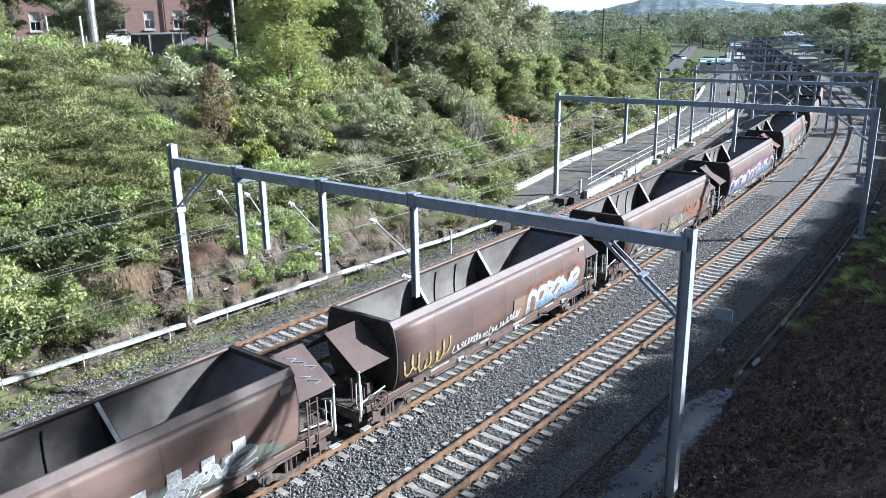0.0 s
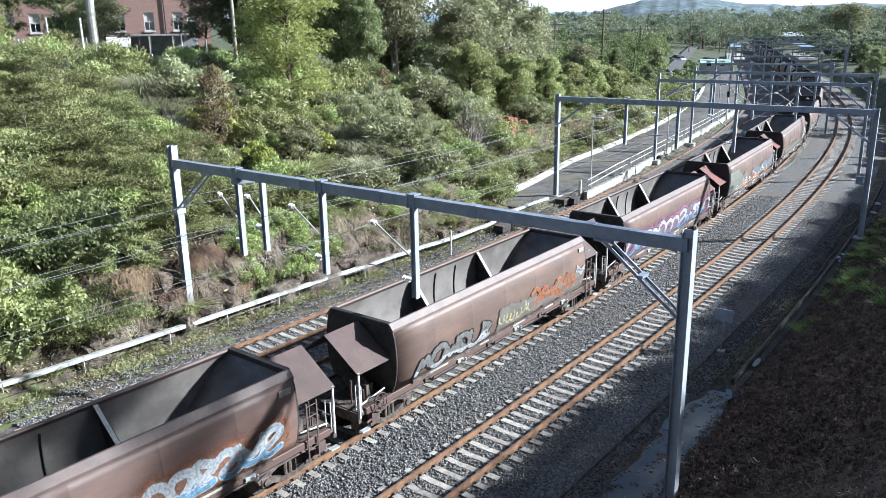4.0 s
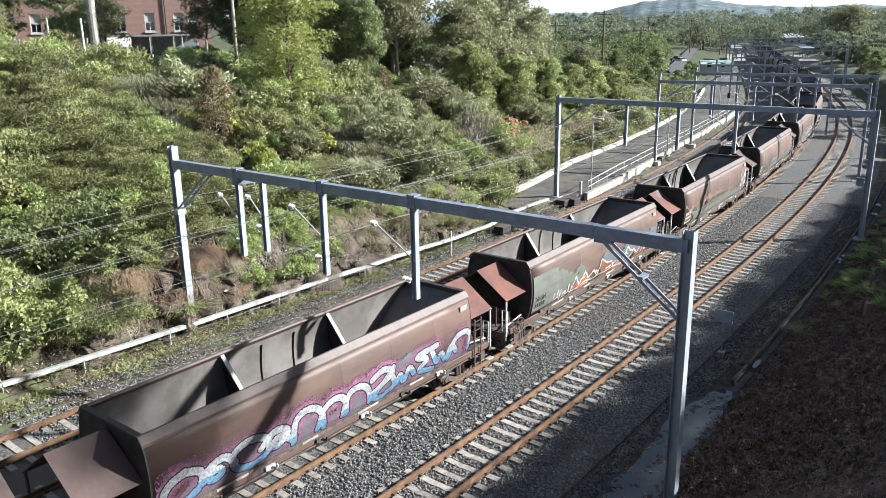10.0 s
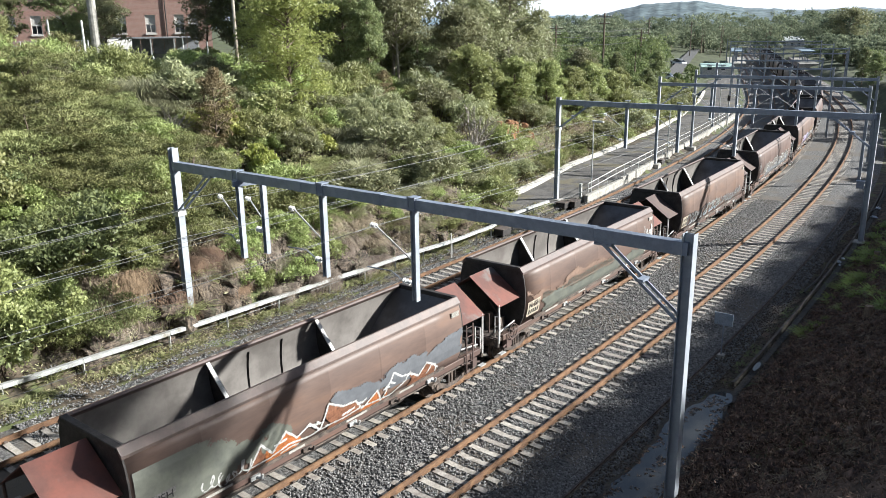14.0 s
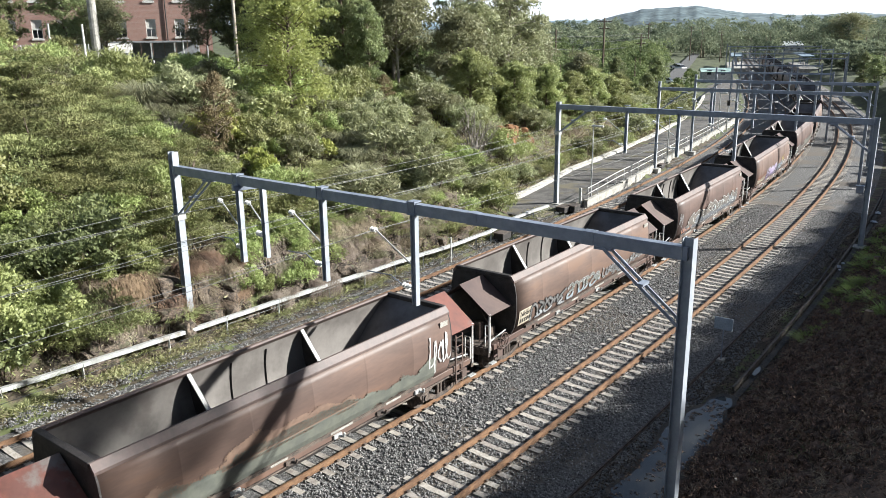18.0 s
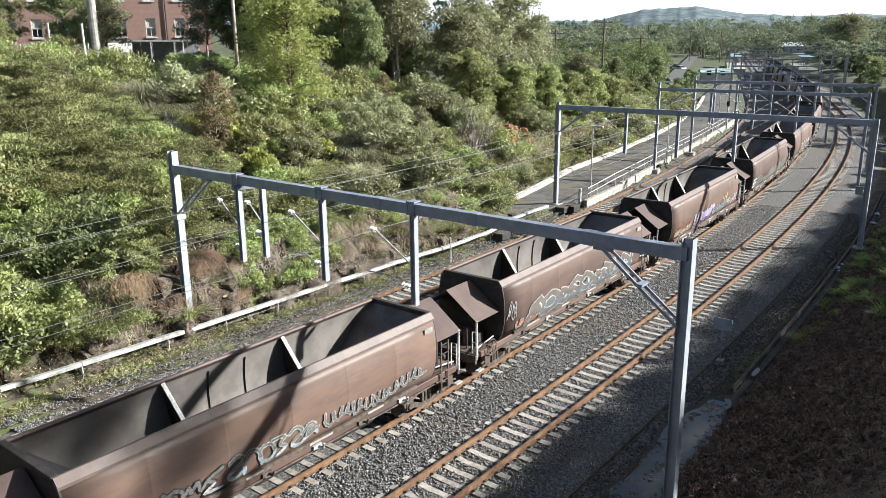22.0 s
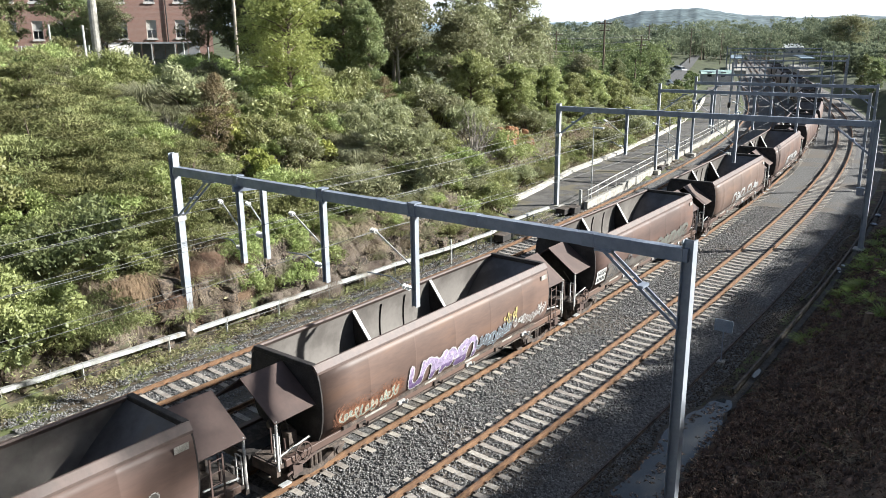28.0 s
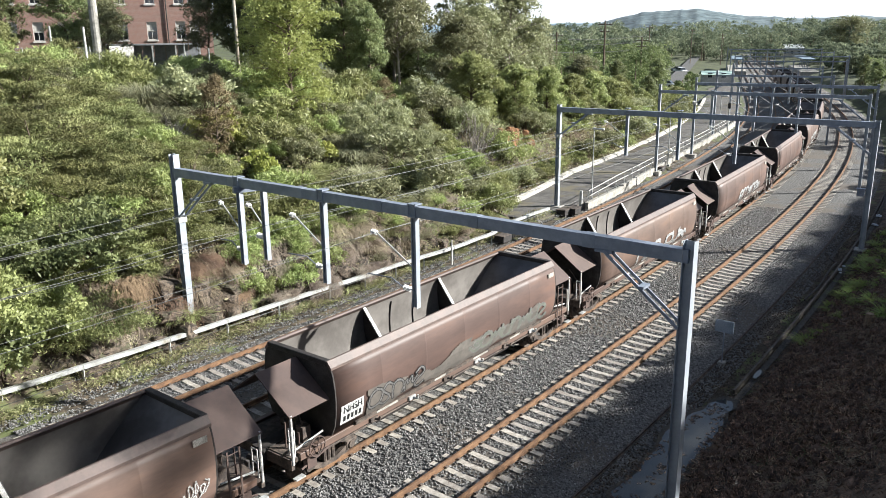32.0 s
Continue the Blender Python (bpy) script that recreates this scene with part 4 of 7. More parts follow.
def build_wagon():
    w = empty("coal_hopper_wagon")
    # sides with a weld seam at each post
    for sg, nm in ((1, "side_wall"), (-1, "side_wall")):
        ys = np.linspace(-HALF_L, HALF_L, 10)
        sheet = [(y, 0.0) for y in ys] + [(s_ + e, d) for s_ in (-4.3, -2.15, 0.0, 2.15, 4.3) for e, d in ((-0.05, 0.0), (-0.014, 0.007), (0.014, 0.007), (0.05, 0.0))]
        bm = panel(bmesh.new(), [[(sg * (x + d), y, z) for x, z in SIDE] for y, d in sorted(sheet)])     # with low weld seams
        solid(bm, 0.03)
        part(nm, bm, M_BROWN, w, smooth=True)
        inner = [(sg * (x - 0.05), z) for x, z in SIDE]
        bm = panel(bmesh.new(), [[(x, y, z) for x, z in [(sg * 1.30, 3.45)] + inner] for y in ys])
        part("inner_wall", bm, M_INNER, w, smooth=True)
        bm = bmesh.new()
        rim = [(1.18, 3.50), (1.22, 3.545), (1.28, 3.545), (1.425, 3.36), (1.435, 3.29), (1.40, 3.27), (1.24, 3.44)]
        sweep(bm, [Vector((0, -HALF_L - 0.06, 0)), Vector((0, HALF_L + 0.06, 0))], [(sg * a, b) for a, b in rim])
        bmesh.ops.recalc_face_normals(bm, faces=bm.faces)
        part("rim_rail", bm, M_RIM, w)
        # two dark ribs in the middle bay and a sill along the foot
        for y in (-0.55, 0.75):
            bm = panel(bmesh.new(), [[(sg * (side_x(z) - d), y + e, z) for z in np.linspace(3.2, 1.7, 8)] for d, e in ((0.052, -0.035), (0.10, 0), (0.052, 0.035))])
            part("inner_rib", bm, M_DARK, w)
        bm = boxed(min(sg * 1.16, sg * 1.36), max(sg * 1.16, sg * 1.36), -7.6, 7.6, 0.98, 1.2, bevel=0.015)
        part("side_sill", bm, M_BROWN, w)
        bm = boxed(min(sg * 1.22, sg * 1.42), max(sg * 1.22, sg * 1.42), -5.4, 5.4, 1.195, 1.3)
        part("sill_ledge", bm, M_GEAR, w)
        for k in range(6):
            y = -4.6 + k * 1.85
            bm = bmesh.new()
            box(bm, sg * 1.35 - 0.07, sg * 1.35 + 0.07, y - 0.16, y + 0.16, 1.0, 1.12)
            rod(bm, (sg * 1.36, y, 1.06), (sg * 1.52, y + 0.12, 1.02), 0.035, 8)
            rod(bm, (sg * 1.52, y + 0.12, 1.02), (sg * 1.54, y + 0.14, 1.14), 0.035, 8)
            part("door_latch", bm, M_GALV if k % 2 else M_GEAR, w)
        for y, l in ((-4.0, 0.5), (-1.3, 0.3), (1.1, 0.45), (3.4, 0.35)):
            part("worn_strip", boxed(min(sg * 1.425, sg * 1.43), max(sg * 1.425, sg * 1.43), y - l, y + l, 1.21, 1.28), M_CONC, w, "pale worn strip on the ledge")
        bm = rod(bmesh.new(), (sg * 1.30, -6.9, 0.9), (sg * 1.30, 6.9, 0.9), 0.03, 8)
        part("brake_pipe", bm, M_GEAR, w)
    for sg in (-1, 1):
        e = sg * HALF_L
        # end wall, its rim, slope sheet inside
        outline = [(1.24, 3.5), (1.385, 3.34)] + SIDE[1:] + [(0.9, 1.0)]
        ring = [(x, z) for x, z in outline] + [(-x, z) for x, z in outline[::-1]]
        bm = bmesh.new()
        f = bm.faces.new([bm.verts.new((x, e, z)) for x, z in ring])
        solid(bm, 0.05)
        part("end_wall", bm, M_DARK, w)
        bm = boxed(-1.26, 1.26, min(e - sg * 0.1, e + sg * 0.1), max(e - sg * 0.1, e + sg * 0.1), 3.4, 3.56, bevel=0.02)
        part("end_rim", bm, M_DARK, w)
        zs = np.linspace(3.42, 1.1, 8)
        bm = panel(bmesh.new(), [[(-1 * (side_x(z) - 0.055) * k, e - sg * (0.06 + (3.42 - z) * 1.05), z) for k in (1, 0.5, 0, -0.5, -1)] for z in zs])
        part("slope_sheet", bm, M_SLOPE, w)
        # gabled hood over the end platform
        y0, y1 = sorted((e + sg * 0.10, e + sg * 1.62))
        bm = panel(bmesh.new(), [[(-1.36, y, 2.42), (0, y, 3.4), (1.36, y, 2.42)] for y in (y0, y1)])
        solid(bm, 0.03)
        hood = part("end_hood", bm, M_HOOD, w, "gabled steel hood over the end platform")
        bm = bmesh.new()
        f = bm.faces.new([bm.verts.new(q) for q in ((-1.2, e + sg * 0.4, 2.5), (0, e + sg * 0.4, 3.35), (1.2, e + sg * 0.4, 2.5))])
        solid(bm, 0.03)
        part("hood_gusset", bm, M_DARK, hood)
        for x in (-1.3, 1.3):
            bm = rod(bmesh.new(), (x, e + sg * 1.55, 0.95), (x, e + sg * 1.55, 2.46), 0.04, 8)
            part("hood_post", bm, M_RIM if x < 0 else M_WHITE, hood)
        part("end_platform", boxed(-1.3, 1.3, min(e + sg * 0.06, e + sg * 1.55), max(e + sg * 0.06, e + sg * 1.55), 1.0, 1.12), M_GEAR, w)
        bm = boxed(-1.3, 1.3, min(e + sg * 1.5, e + sg * 1.62), max(e + sg * 1.5, e + sg * 1.62), 0.78, 1.1)
        part("headstock", bm, M_GEAR, w)
        bm = bmesh.new()
        for x in (1.05, 1.28):
            rod(bm, (x, e + sg * 1.45, 1.1), (x, e + sg * 1.45, 1.95), 0.022, 6)
        rod(bm, (1.05, e + sg * 1.45, 1.95), (1.28, e + sg * 1.45, 1.95), 0.022, 6)
        rod(bm, (1.05, e + sg * 1.45, 1.55), (1.28, e + sg * 1.45, 1.55), 0.018, 6)
        part("handrail", bm, M_WHITE, w)
        bm = bmesh.new()
        rod(bm, (0.35, e + sg * 0.8, 1.1), (0.35, e + sg * 0.8, 1.75), 0.16, 12)
        rod(bm, (-0.4, e + sg * 0.35, 1.35), (0.4, e + sg * 0.35, 1.35), 0.2, 12)
        box(bm, 0.55, 0.85, e + sg * 0.6 - 0.15, e + sg * 0.6 + 0.15, 1.1, 1.6)
        rod(bm, (0.7, e + sg * 0.6, 1.6), (0.2, e + sg * 0.5, 2.1), 0.03, 6)
        part("brake_gear", bm, M_GEAR, w)
        for x, z0, z1, yy in ((0.95, 0.5, 1.6, 1.0), (0.62, 0.6, 1.9, 1.2)):
            part("brake_standpipe", rod(bmesh.new(), (x, e + sg * yy, z0), (x, e + sg * yy, z1), 0.028, 6), M_RIM, w)
        part("brake_lever", rod(bmesh.new(), (1.2, e + sg * 0.3, 1.45), (1.2, e + sg * 1.4, 1.3), 0.03, 6), M_GALV, w)
        part("brake_rod", rod(bmesh.new(), (1.34, e + sg * 0.2, 0.95), (1.34, e + sg * 1.3, 0.7), 0.035, 6), M_RIM, w)
        part("valve_box", boxed(1.18, 1.38, min(e + sg * 0.75, e + sg * 1.1), max(e + sg * 0.75, e + sg * 1.1), 0.62, 0.95), M_RIM, w)
        part("step_iron", boxed(1.28, 1.45, min(e + sg * 1.25, e + sg * 1.6), max(e + sg * 1.25, e + sg * 1.6), 0.5, 0.54), M_GALV, w)
        bm = bmesh.new()
        box(bm, -0.13, 0.13, min(e + sg * 1.5, e + sg * 1.95), max(e + sg * 1.5, e + sg * 1.95), 0.72, 0.95, bevel=0.03)
        box(bm, -0.2, 0.16, min(e + sg * 1.85, e + sg * 2.04), max(e + sg * 1.85, e + sg * 2.04), 0.68, 1.0, bevel=0.05)
        part("coupler", bm, M_DARK, w)
    # divider ridges across the inside, with worn pale edges
    for y in (-2.05, 2.15):
        bm = bmesh.new()
        for sg in (-1, 1):
            wall = [(sg * (side_x(z) - 0.055), z) for z in (3.2, 2.8, 2.4, 2.0, 1.7, 1.45, 1.25)]
            f = bm.faces.new([bm.verts.new((x, y + 0.35 * (3.46 - z) / 2.2, z)) for x, z in [(sg * 0.2, 1.56), (sg * 1.3, 3.46)] + wall + [(sg * 0.2, 1.25)]])
        solid(bm, 0.05)
        div = part("divider", bm, M_DARK, w)
        for sg in (-1, 1):
            part("divider_edge", bar(bmesh.new(), (sg * 1.3, y - 0.03, 3.46), (sg * 0.2, y + 0.27, 1.56), 0.11, 0.05, (sg, 0, 0.6)), M_WHITE, div)
    # hopper pockets under the floor
    for y in (-3.0, 0.0, 3.0):
        bm = panel(bmesh.new(), [[(x * k, y + d * k2, z) for x in (-1, -0.4, 0.4, 1)] for (k, k2, z, d) in ((1.25, 1, 1.2, -1.35), (0.8, 1, 0.42, -0.85), (0.8, 1, 0.42, 0.85), (1.25, 1, 1.2, 1.35))])
        for x in (-1, 1):
            bm.faces.new([bm.verts.new(q) for q in ((x * 1.25, y - 1.35, 1.2), (x * 0.8, y - 0.85, 0.42), (x * 0.8, y + 0.85, 0.42), (x * 1.25, y + 1.35, 1.2))])
        part("hopper", bm, M_DARK, w)
    part("centre_sill", boxed(-0.25, 0.25, -8.0, 8.0, 0.82, 1.15), M_DARK, w)
    bm = panel(bmesh.new(), [[(-1.26, y, 1.22), (1.26, y, 1.22)] for y in (-HALF_L, HALF_L)])
    part("hopper_floor", bm, M_DARK, w)
    # ladder at the far right corner, spoked handbrake wheel at the near right corner
    bm = bmesh.new()
    for y in (HALF_L + 0.42, HALF_L + 0.80):
        bar(bm, (1.42, y, 0.55), (1.42, y, 2.38), 0.05, 0.03, (1, 0, 0))
    for k in range(6):
        rod(bm, (1.42, HALF_L + 0.42, 0.62 + k * 0.33), (1.42, HALF_L + 0.80, 0.62 + k * 0.33), 0.016, 6)
    part("ladder", bm, M_RIM, w)
    for sg, y in ((1, -HALF_L - 0.75),):
        bm = bmesh.new()
        c = Vector((1.44, y, 1.22))
        n = 20
        ring = [c + Vector((0, 0.3 * math.cos(a * 2 * math.pi / n), 0.3 * math.sin(a * 2 * math.pi / n))) for a in range(n)]
        for a, b in zip(ring, ring[1:] + ring[:1]):
            rod(bm, a, b, 0.02, 6)
        for k in range(5):
            a = k * 2 * math.pi / 5
            rod(bm, c, c + Vector((0, 0.3 * math.cos(a), 0.3 * math.sin(a))), 0.014, 6)
        rod(bm, c, c - Vector((0.25, 0, 0)), 0.03, 8)
        part("handbrake_wheel", bm, M_RIM, w)
    part("data_plate", boxed(1.50, 1.515, HALF_L - 0.55, HALF_L - 0.15, 2.98, 3.16), M_CONC, w, "small faded plate")
    # bogies
    for yb in (-6.25, 6.25):
        b = part("bogie", boxed(-0.95, 0.95, -0.16, 0.16, 0.42, 0.75), M_GEAR, w, m=pose(0, yb, 0))
        for sg in (-1, 1):
            bm = bmesh.new()
            x0, x1 = sorted((sg * 0.95, sg * 1.1))
            for a, c in (((-1.15, 0.52), (-0.45, 0.78)), ((-0.45, 0.78), (0.45, 0.78)), ((0.45, 0.78), (1.15, 0.52)), ((-0.8, 0.45), (-0.3, 0.26)), ((-0.3, 0.26), (0.3, 0.26)), ((0.3, 0.26), (0.8, 0.45))):
                bar(bm, (sg * 1.03, a[0], a[1]), (sg * 1.03, c[0], c[1]), 0.15, 0.15)
            for y in (-0.875, 0.875):
                box(bm, x0 - 0.01, x1 + 0.03, y - 0.2, y + 0.2, 0.3, 0.62, bevel=0.04)
                rod(bm, (sg * 1.1, y, 0.46), (sg * 1.17, y, 0.46), 0.11, 10)
            for y in (-0.17, 0, 0.17):
                rod(bm, (sg * 1.04, y, 0.3), (sg * 1.04, y, 0.7), 0.07, 8)
            part("side_frame", bm, M_GEAR, b)
        for y in (-0.875, 0.875):
            part("wheelset", WHEELS, None, b, m=pose(0, y, 0.46))
    return w
PITCH = 16.7
FIRST_AT = -0.98          # where the middle of the first wagon stands before it moves
MOVED = ((0, 0.5), (3.25, 14.1), (6.5, 27.7), (8.65, 36.8), (12.2, 51.95), (16.5, 70.6), (20, 85.7), (24, 103.4), (25.3, 109.2), (27.75, 119.6), (30, 128.6), (32, 136.8))


def moved(t):
    a, b = zip(*MOVED)
    return float(np.interp(t, a, b))


def wagon_pose(s):
    """A wagon's pose from where its two bogies stand on the line."""
    a, b = on_line(s - 6.25), on_line(s + 6.25)
    return Matrix.Translation((a + b) / 2) @ Matrix.Rotation(-math.atan2(b.x - a.x, b.y - a.y), 4, "Z")


TIMES = [i * 0.5 for i in range(65)]
FIRST = build_wagon()
WAGONS = []
for n in range(-1, 20):
    start = FIRST_AT + n * PITCH
    ob = FIRST if n == -1 else copy_thing(FIRST, wagon_pose(start))
    ob.matrix_basis = wagon_pose(start)
    WAGONS.append((n, start, ob))
    tagged(ob, "empty weathered brown coal hopper wagon rolling on rusty rails", "coal wagon", "train of coal wagons")
for n, start, ob in WAGONS:
    decorate(n, ob)

# ---- plants ----
def leaf_quads(rng, centres, radii, per, length, width, droop=0.0, shell=0.45):
    """Diamond leaves strewn through clumps; returns vertices and faces."""
    centres, radii = np.asarray(centres, float), np.asarray(radii, float)
    k = len(centres)
    idx = np.repeat(np.arange(k), per)
    n = len(idx)
    d = rng.normal(size=(n, 3))
    d /= np.linalg.norm(d, axis=1)[:, None]
    d[:, 2] = np.where(rng.random(n) < 0.65, np.abs(d[:, 2]), d[:, 2])
    r = shell + (1 - shell) * rng.random(n) ** 0.6
    c = centres[idx] + d * radii[idx] * r[:, None]
    axis = rng.normal(size=(n, 3)) * 0.8 + d * 0.7 + np.array([0, 0, 0.25 - droop])
    axis /= np.linalg.norm(axis, axis=1)[:, None]
    side = np.cross(axis, d + rng.normal(size=(n, 3)) * 0.5)
    side /= np.linalg.norm(side, axis=1)[:, None] + 1e-9
    ln = (length * (0.6 + 0.8 * rng.random(n)))[:, None]
    wd = (width * (0.6 + 0.8 * rng.random(n)))[:, None]
    a, b = c - axis * ln / 2, c + axis * ln / 2
    mid = c - axis * ln * 0.08
    v = np.stack([a, mid - side * wd / 2, b, mid + side * wd / 2], 1).reshape(-1, 3)
    f = np.arange(n * 4).reshape(n, 4)
    return v, f


def limb(bm, pts, r0, r1, sides=6):
    pts = [Vector(q) for q in pts]
    for i, (a, b) in enumerate(zip(pts, pts[1:])):
        k0, k1 = i / (len(pts) - 1), (i + 1) / (len(pts) - 1)
        rod(bm, a, b, r0 + (r1 - r0) * k0, sides, r0 + (r1 - r0) * k1)


def make_bush(name, seed, r, h, leaf, mats, label, per=90, clumps=16, length=0.14, width=0.06, droop=0.0, flat=1.0, lean=0.0):
    rng, rnd = np.random.default_rng(seed), random.Random(seed)
    ob = empty(name)
    tagged(ob, label, "bush")
    cs, rs = [], []
    for i in range(clumps):
        a, k = rnd.uniform(0, 6.283), math.sqrt(rnd.random())
        z = h * (0.25 + 0.75 * rnd.random() * (1 - 0.65 * k * k))
        cs.append((r * k * math.cos(a) * 0.9, r * k * math.sin(a) * 0.9, z * 0.85))
        q = r * rnd.uniform(0.22, 0.42)
        rs.append((q, q, q * rnd.uniform(0.55, 0.9) * flat))
    bm = bmesh.new()
    for c in cs[:9]:
        base = Vector((c[0] * 0.15, c[1] * 0.15, -0.25))
        limb(bm, [base, Vector((c[0] * 0.5, c[1] * 0.5, c[2] * 0.6)), Vector(c)], 0.035, 0.01, 4)
    part("stem", bm, mats[1], ob)
    v, f = leaf_quads(rng, cs, rs, per, length, width, droop)
    part("foliage", from_arrays("foliage", v, f, mats[0]), None, ob)
    return ob


def make_tree(name, seed, height, spread_, mats, label, clumps=34, per=150, length=0.22, width=0.075, bare=0.3, droop=0.2, trunk=0.16, top=1.0, category="tree"):
    rng, rnd = np.random.default_rng(seed), random.Random(seed)
    ob = empty(name)
    tagged(ob, label, category)
    bm = bmesh.new()
    lean = Vector((rnd.uniform(-0.05, 0.05), rnd.uniform(-0.05, 0.05), 1)) * height
    spine = [lean * k + Vector((rnd.uniform(-1, 1), rnd.uniform(-1, 1), 0)) * height * 0.015 for k in (0, 0.2, 0.4, 0.6, 0.8, 0.93)]
    spine[0] = Vector((0, 0, -0.5))
    limb(bm, spine, trunk, trunk * 0.2, 8)
    cs, rs = [], []
    for i in range(clumps):
        k = bare + (0.96 - bare) * (i + rnd.random()) / clumps
        a = i * 2.4 + rnd.uniform(-0.5, 0.5)
        j = min(int(k * 5), 4)
        base = spine[j].lerp(spine[j + 1], k * 5 - j) if k < 1 else spine[-1]
        w = spread_ * math.sin(min(1.0, (k - bare) / (1 - bare) * 0.85 + 0.25) * math.pi) ** 0.7 * rnd.uniform(0.45, 1.0) * top
        end = base + Vector((math.cos(a) * w, math.sin(a) * w, w * rnd.uniform(0.15, 0.7)))
        end.z = min(end.z, height * 1.02)
        limb(bm, [base, base.lerp(end, 0.5) + Vector((0, 0, 0.06 * w)), end], trunk * 0.32, 0.015, 5)
        cs.append(end)
        q = spread_ * rnd.uniform(0.24, 0.42)
        rs.append((q, q, q * rnd.uniform(0.6, 1.0)))
        if rnd.random() < 0.5:
            cs.append(base.lerp(end, 0.6))
            rs.append((q * 0.7, q * 0.7, q * 0.6))
    part("trunk", bm, mats[1], ob)
    v, f = leaf_quads(rng, cs, rs, per, length, width, droop)
    part("crown", from_arrays("crown", v, f, mats[0]), None, ob)
    return ob


def blades(rng, n, r, h, width, bend):
    """Arching grass blades of three quads each."""
    a = rng.random(n) * 6.283
    k = np.sqrt(rng.random(n)) * r * 0.35
    base = np.stack([k * np.cos(a), k * np.sin(a), np.zeros(n) - 0.1], -1)
    out = np.stack([np.cos(a + rng.normal(size=n) * 0.5), np.sin(a + rng.normal(size=n) * 0.5), np.zeros(n)], -1)
    side = np.stack([-out[:, 1], out[:, 0], np.zeros(n)], -1)
    hh = h * (0.55 + 0.6 * rng.random(n))
    reach = r * (0.4 + 0.8 * rng.random(n))
    rows = []
    for t, w in ((0, 1.0), (0.4, 0.9), (0.75, 0.6), (1.0, 0.1)):
        z = hh * (t * (1 + bend) - bend * 1.6 * t * t)
        c = base + out * (reach * t ** 1.3)[:, None]
        c = c + np.stack([np.zeros(n), np.zeros(n), z], -1)
        rows.append((c - side * width * w / 2, c + side * width * w / 2))
    v = np.stack([q for r_ in rows for q in r_], 1).reshape(-1, 3)
    b = (np.arange(n) * 8)[:, None]
    f = np.concatenate([b + np.array(q) for q in ((0, 1, 3, 2), (2, 3, 5, 4), (4, 5, 7, 6))], 1).reshape(-1, 4)
    return v, f


def make_tussock(name, seed, r, h, material, label, n=260, width=0.025, bend=0.6):
    v, f = blades(np.random.default_rng(seed), n, r, h, width, bend)
    ob = new(name, from_arrays(name, v, f, material))
    return tagged(ob, label, "grass")


def tint(me, material):
    me.materials.clear()
    me.materials.append(material)
    return me


L_BUSH = "dense feathery green bush on the overgrown bank"
BUSHES = [make_bush("bush", 11, 1.35, 1.9, None, (M_LEAF, M_BARK), L_BUSH, 160, 24, 0.20, 0.045),
          make_bush("bush", 12, 1.6, 1.5, None, (M_LEAF, M_BARK), L_BUSH, 160, 24, 0.19, 0.042),
          make_bush("bush", 13, 1.2, 2.3, None, (M_LEAF_OLIVE, M_BARK), "tall grey-green bush on the overgrown bank", 160, 24, 0.21, 0.045),
          make_bush("bush", 14, 1.5, 1.7, None, (M_LEAF_LIGHT, M_BARK), "light green feathery bush on the sunny bank", 160, 22, 0.18, 0.042)]
BROAD = [make_bush("leafy_shrub", 21, 1.25, 1.9, None, (M_LEAF, M_BARK), "broad-leaved green shrub at the foot of the bank", 260, 20, 0.125, 0.06),
         make_bush("leafy_shrub", 22, 1.1, 1.5, None, (M_LEAF_LIGHT, M_BARK), "broad-leaved light green shrub at the foot of the bank", 260, 18, 0.12, 0.06),
         make_bush("leafy_shrub", 23, 1.3, 2.1, None, (M_LEAF_DARK, M_BARK), "dark green leafy shrub on the bank", 240, 20, 0.125, 0.06)]
WATTLES = [make_bush("wattle_bush", 15, 1.7, 1.9, None, (M_WATTLE, M_BARK), "dark olive feathery wattle bush on the bank", 300, 32, 0.12, 0.022, 0.0, 0.42),
           make_bush("wattle_bush", 16, 1.5, 2.3, None, (M_WATTLE, M_BARK), "tall dark olive feathery wattle bush on the bank", 300, 32, 0.115, 0.021, 0.0, 0.42)]
YELLOW = make_bush("yellow_shrub", 31, 0.9, 1.3, None, (M_LEAF_YELLOW, M_BARK), "yellow-green leafy shrub on the bank", 85, 15, 0.20, 0.12)
WITHERED = make_tree("withered_shrub", 32, 4.4, 1.15, (M_WITHER, M_BARK), "tall brown withered conifer-like shrub on the bank", 46, 120, 0.17, 0.032, 0.08, 0.0, 0.07, 1.0, "bush")


def make_twiggy(name, seed, r, h, label):
    """A leafless shrub: many thin forking twigs."""
    rnd = random.Random(seed)
    bm = bmesh.new()
    for i in range(46):
        a, k = rnd.uniform(0, 6.283), rnd.random() ** 0.5
        end = Vector((math.cos(a) * r * k, math.sin(a) * r * k, h * (1 - 0.5 * k * k) * rnd.uniform(0.7, 1.05)))
        mid = end * 0.5 + Vector((rnd.uniform(-0.15, 0.15), rnd.uniform(-0.15, 0.15), 0.15))
        limb(bm, [Vector((end.x * 0.08, end.y * 0.08, -0.2)), mid, end], 0.028, 0.008, 4)
        for j in range(3):
            q = mid.lerp(end, rnd.random())
            rod(bm, q, q + Vector((rnd.uniform(-0.4, 0.4), rnd.uniform(-0.4, 0.4), rnd.uniform(0.15, 0.5))), 0.01, 3, 0.005)
    ob = part(name, bm, M_TWIG)
    return tagged(ob, label, "bush")


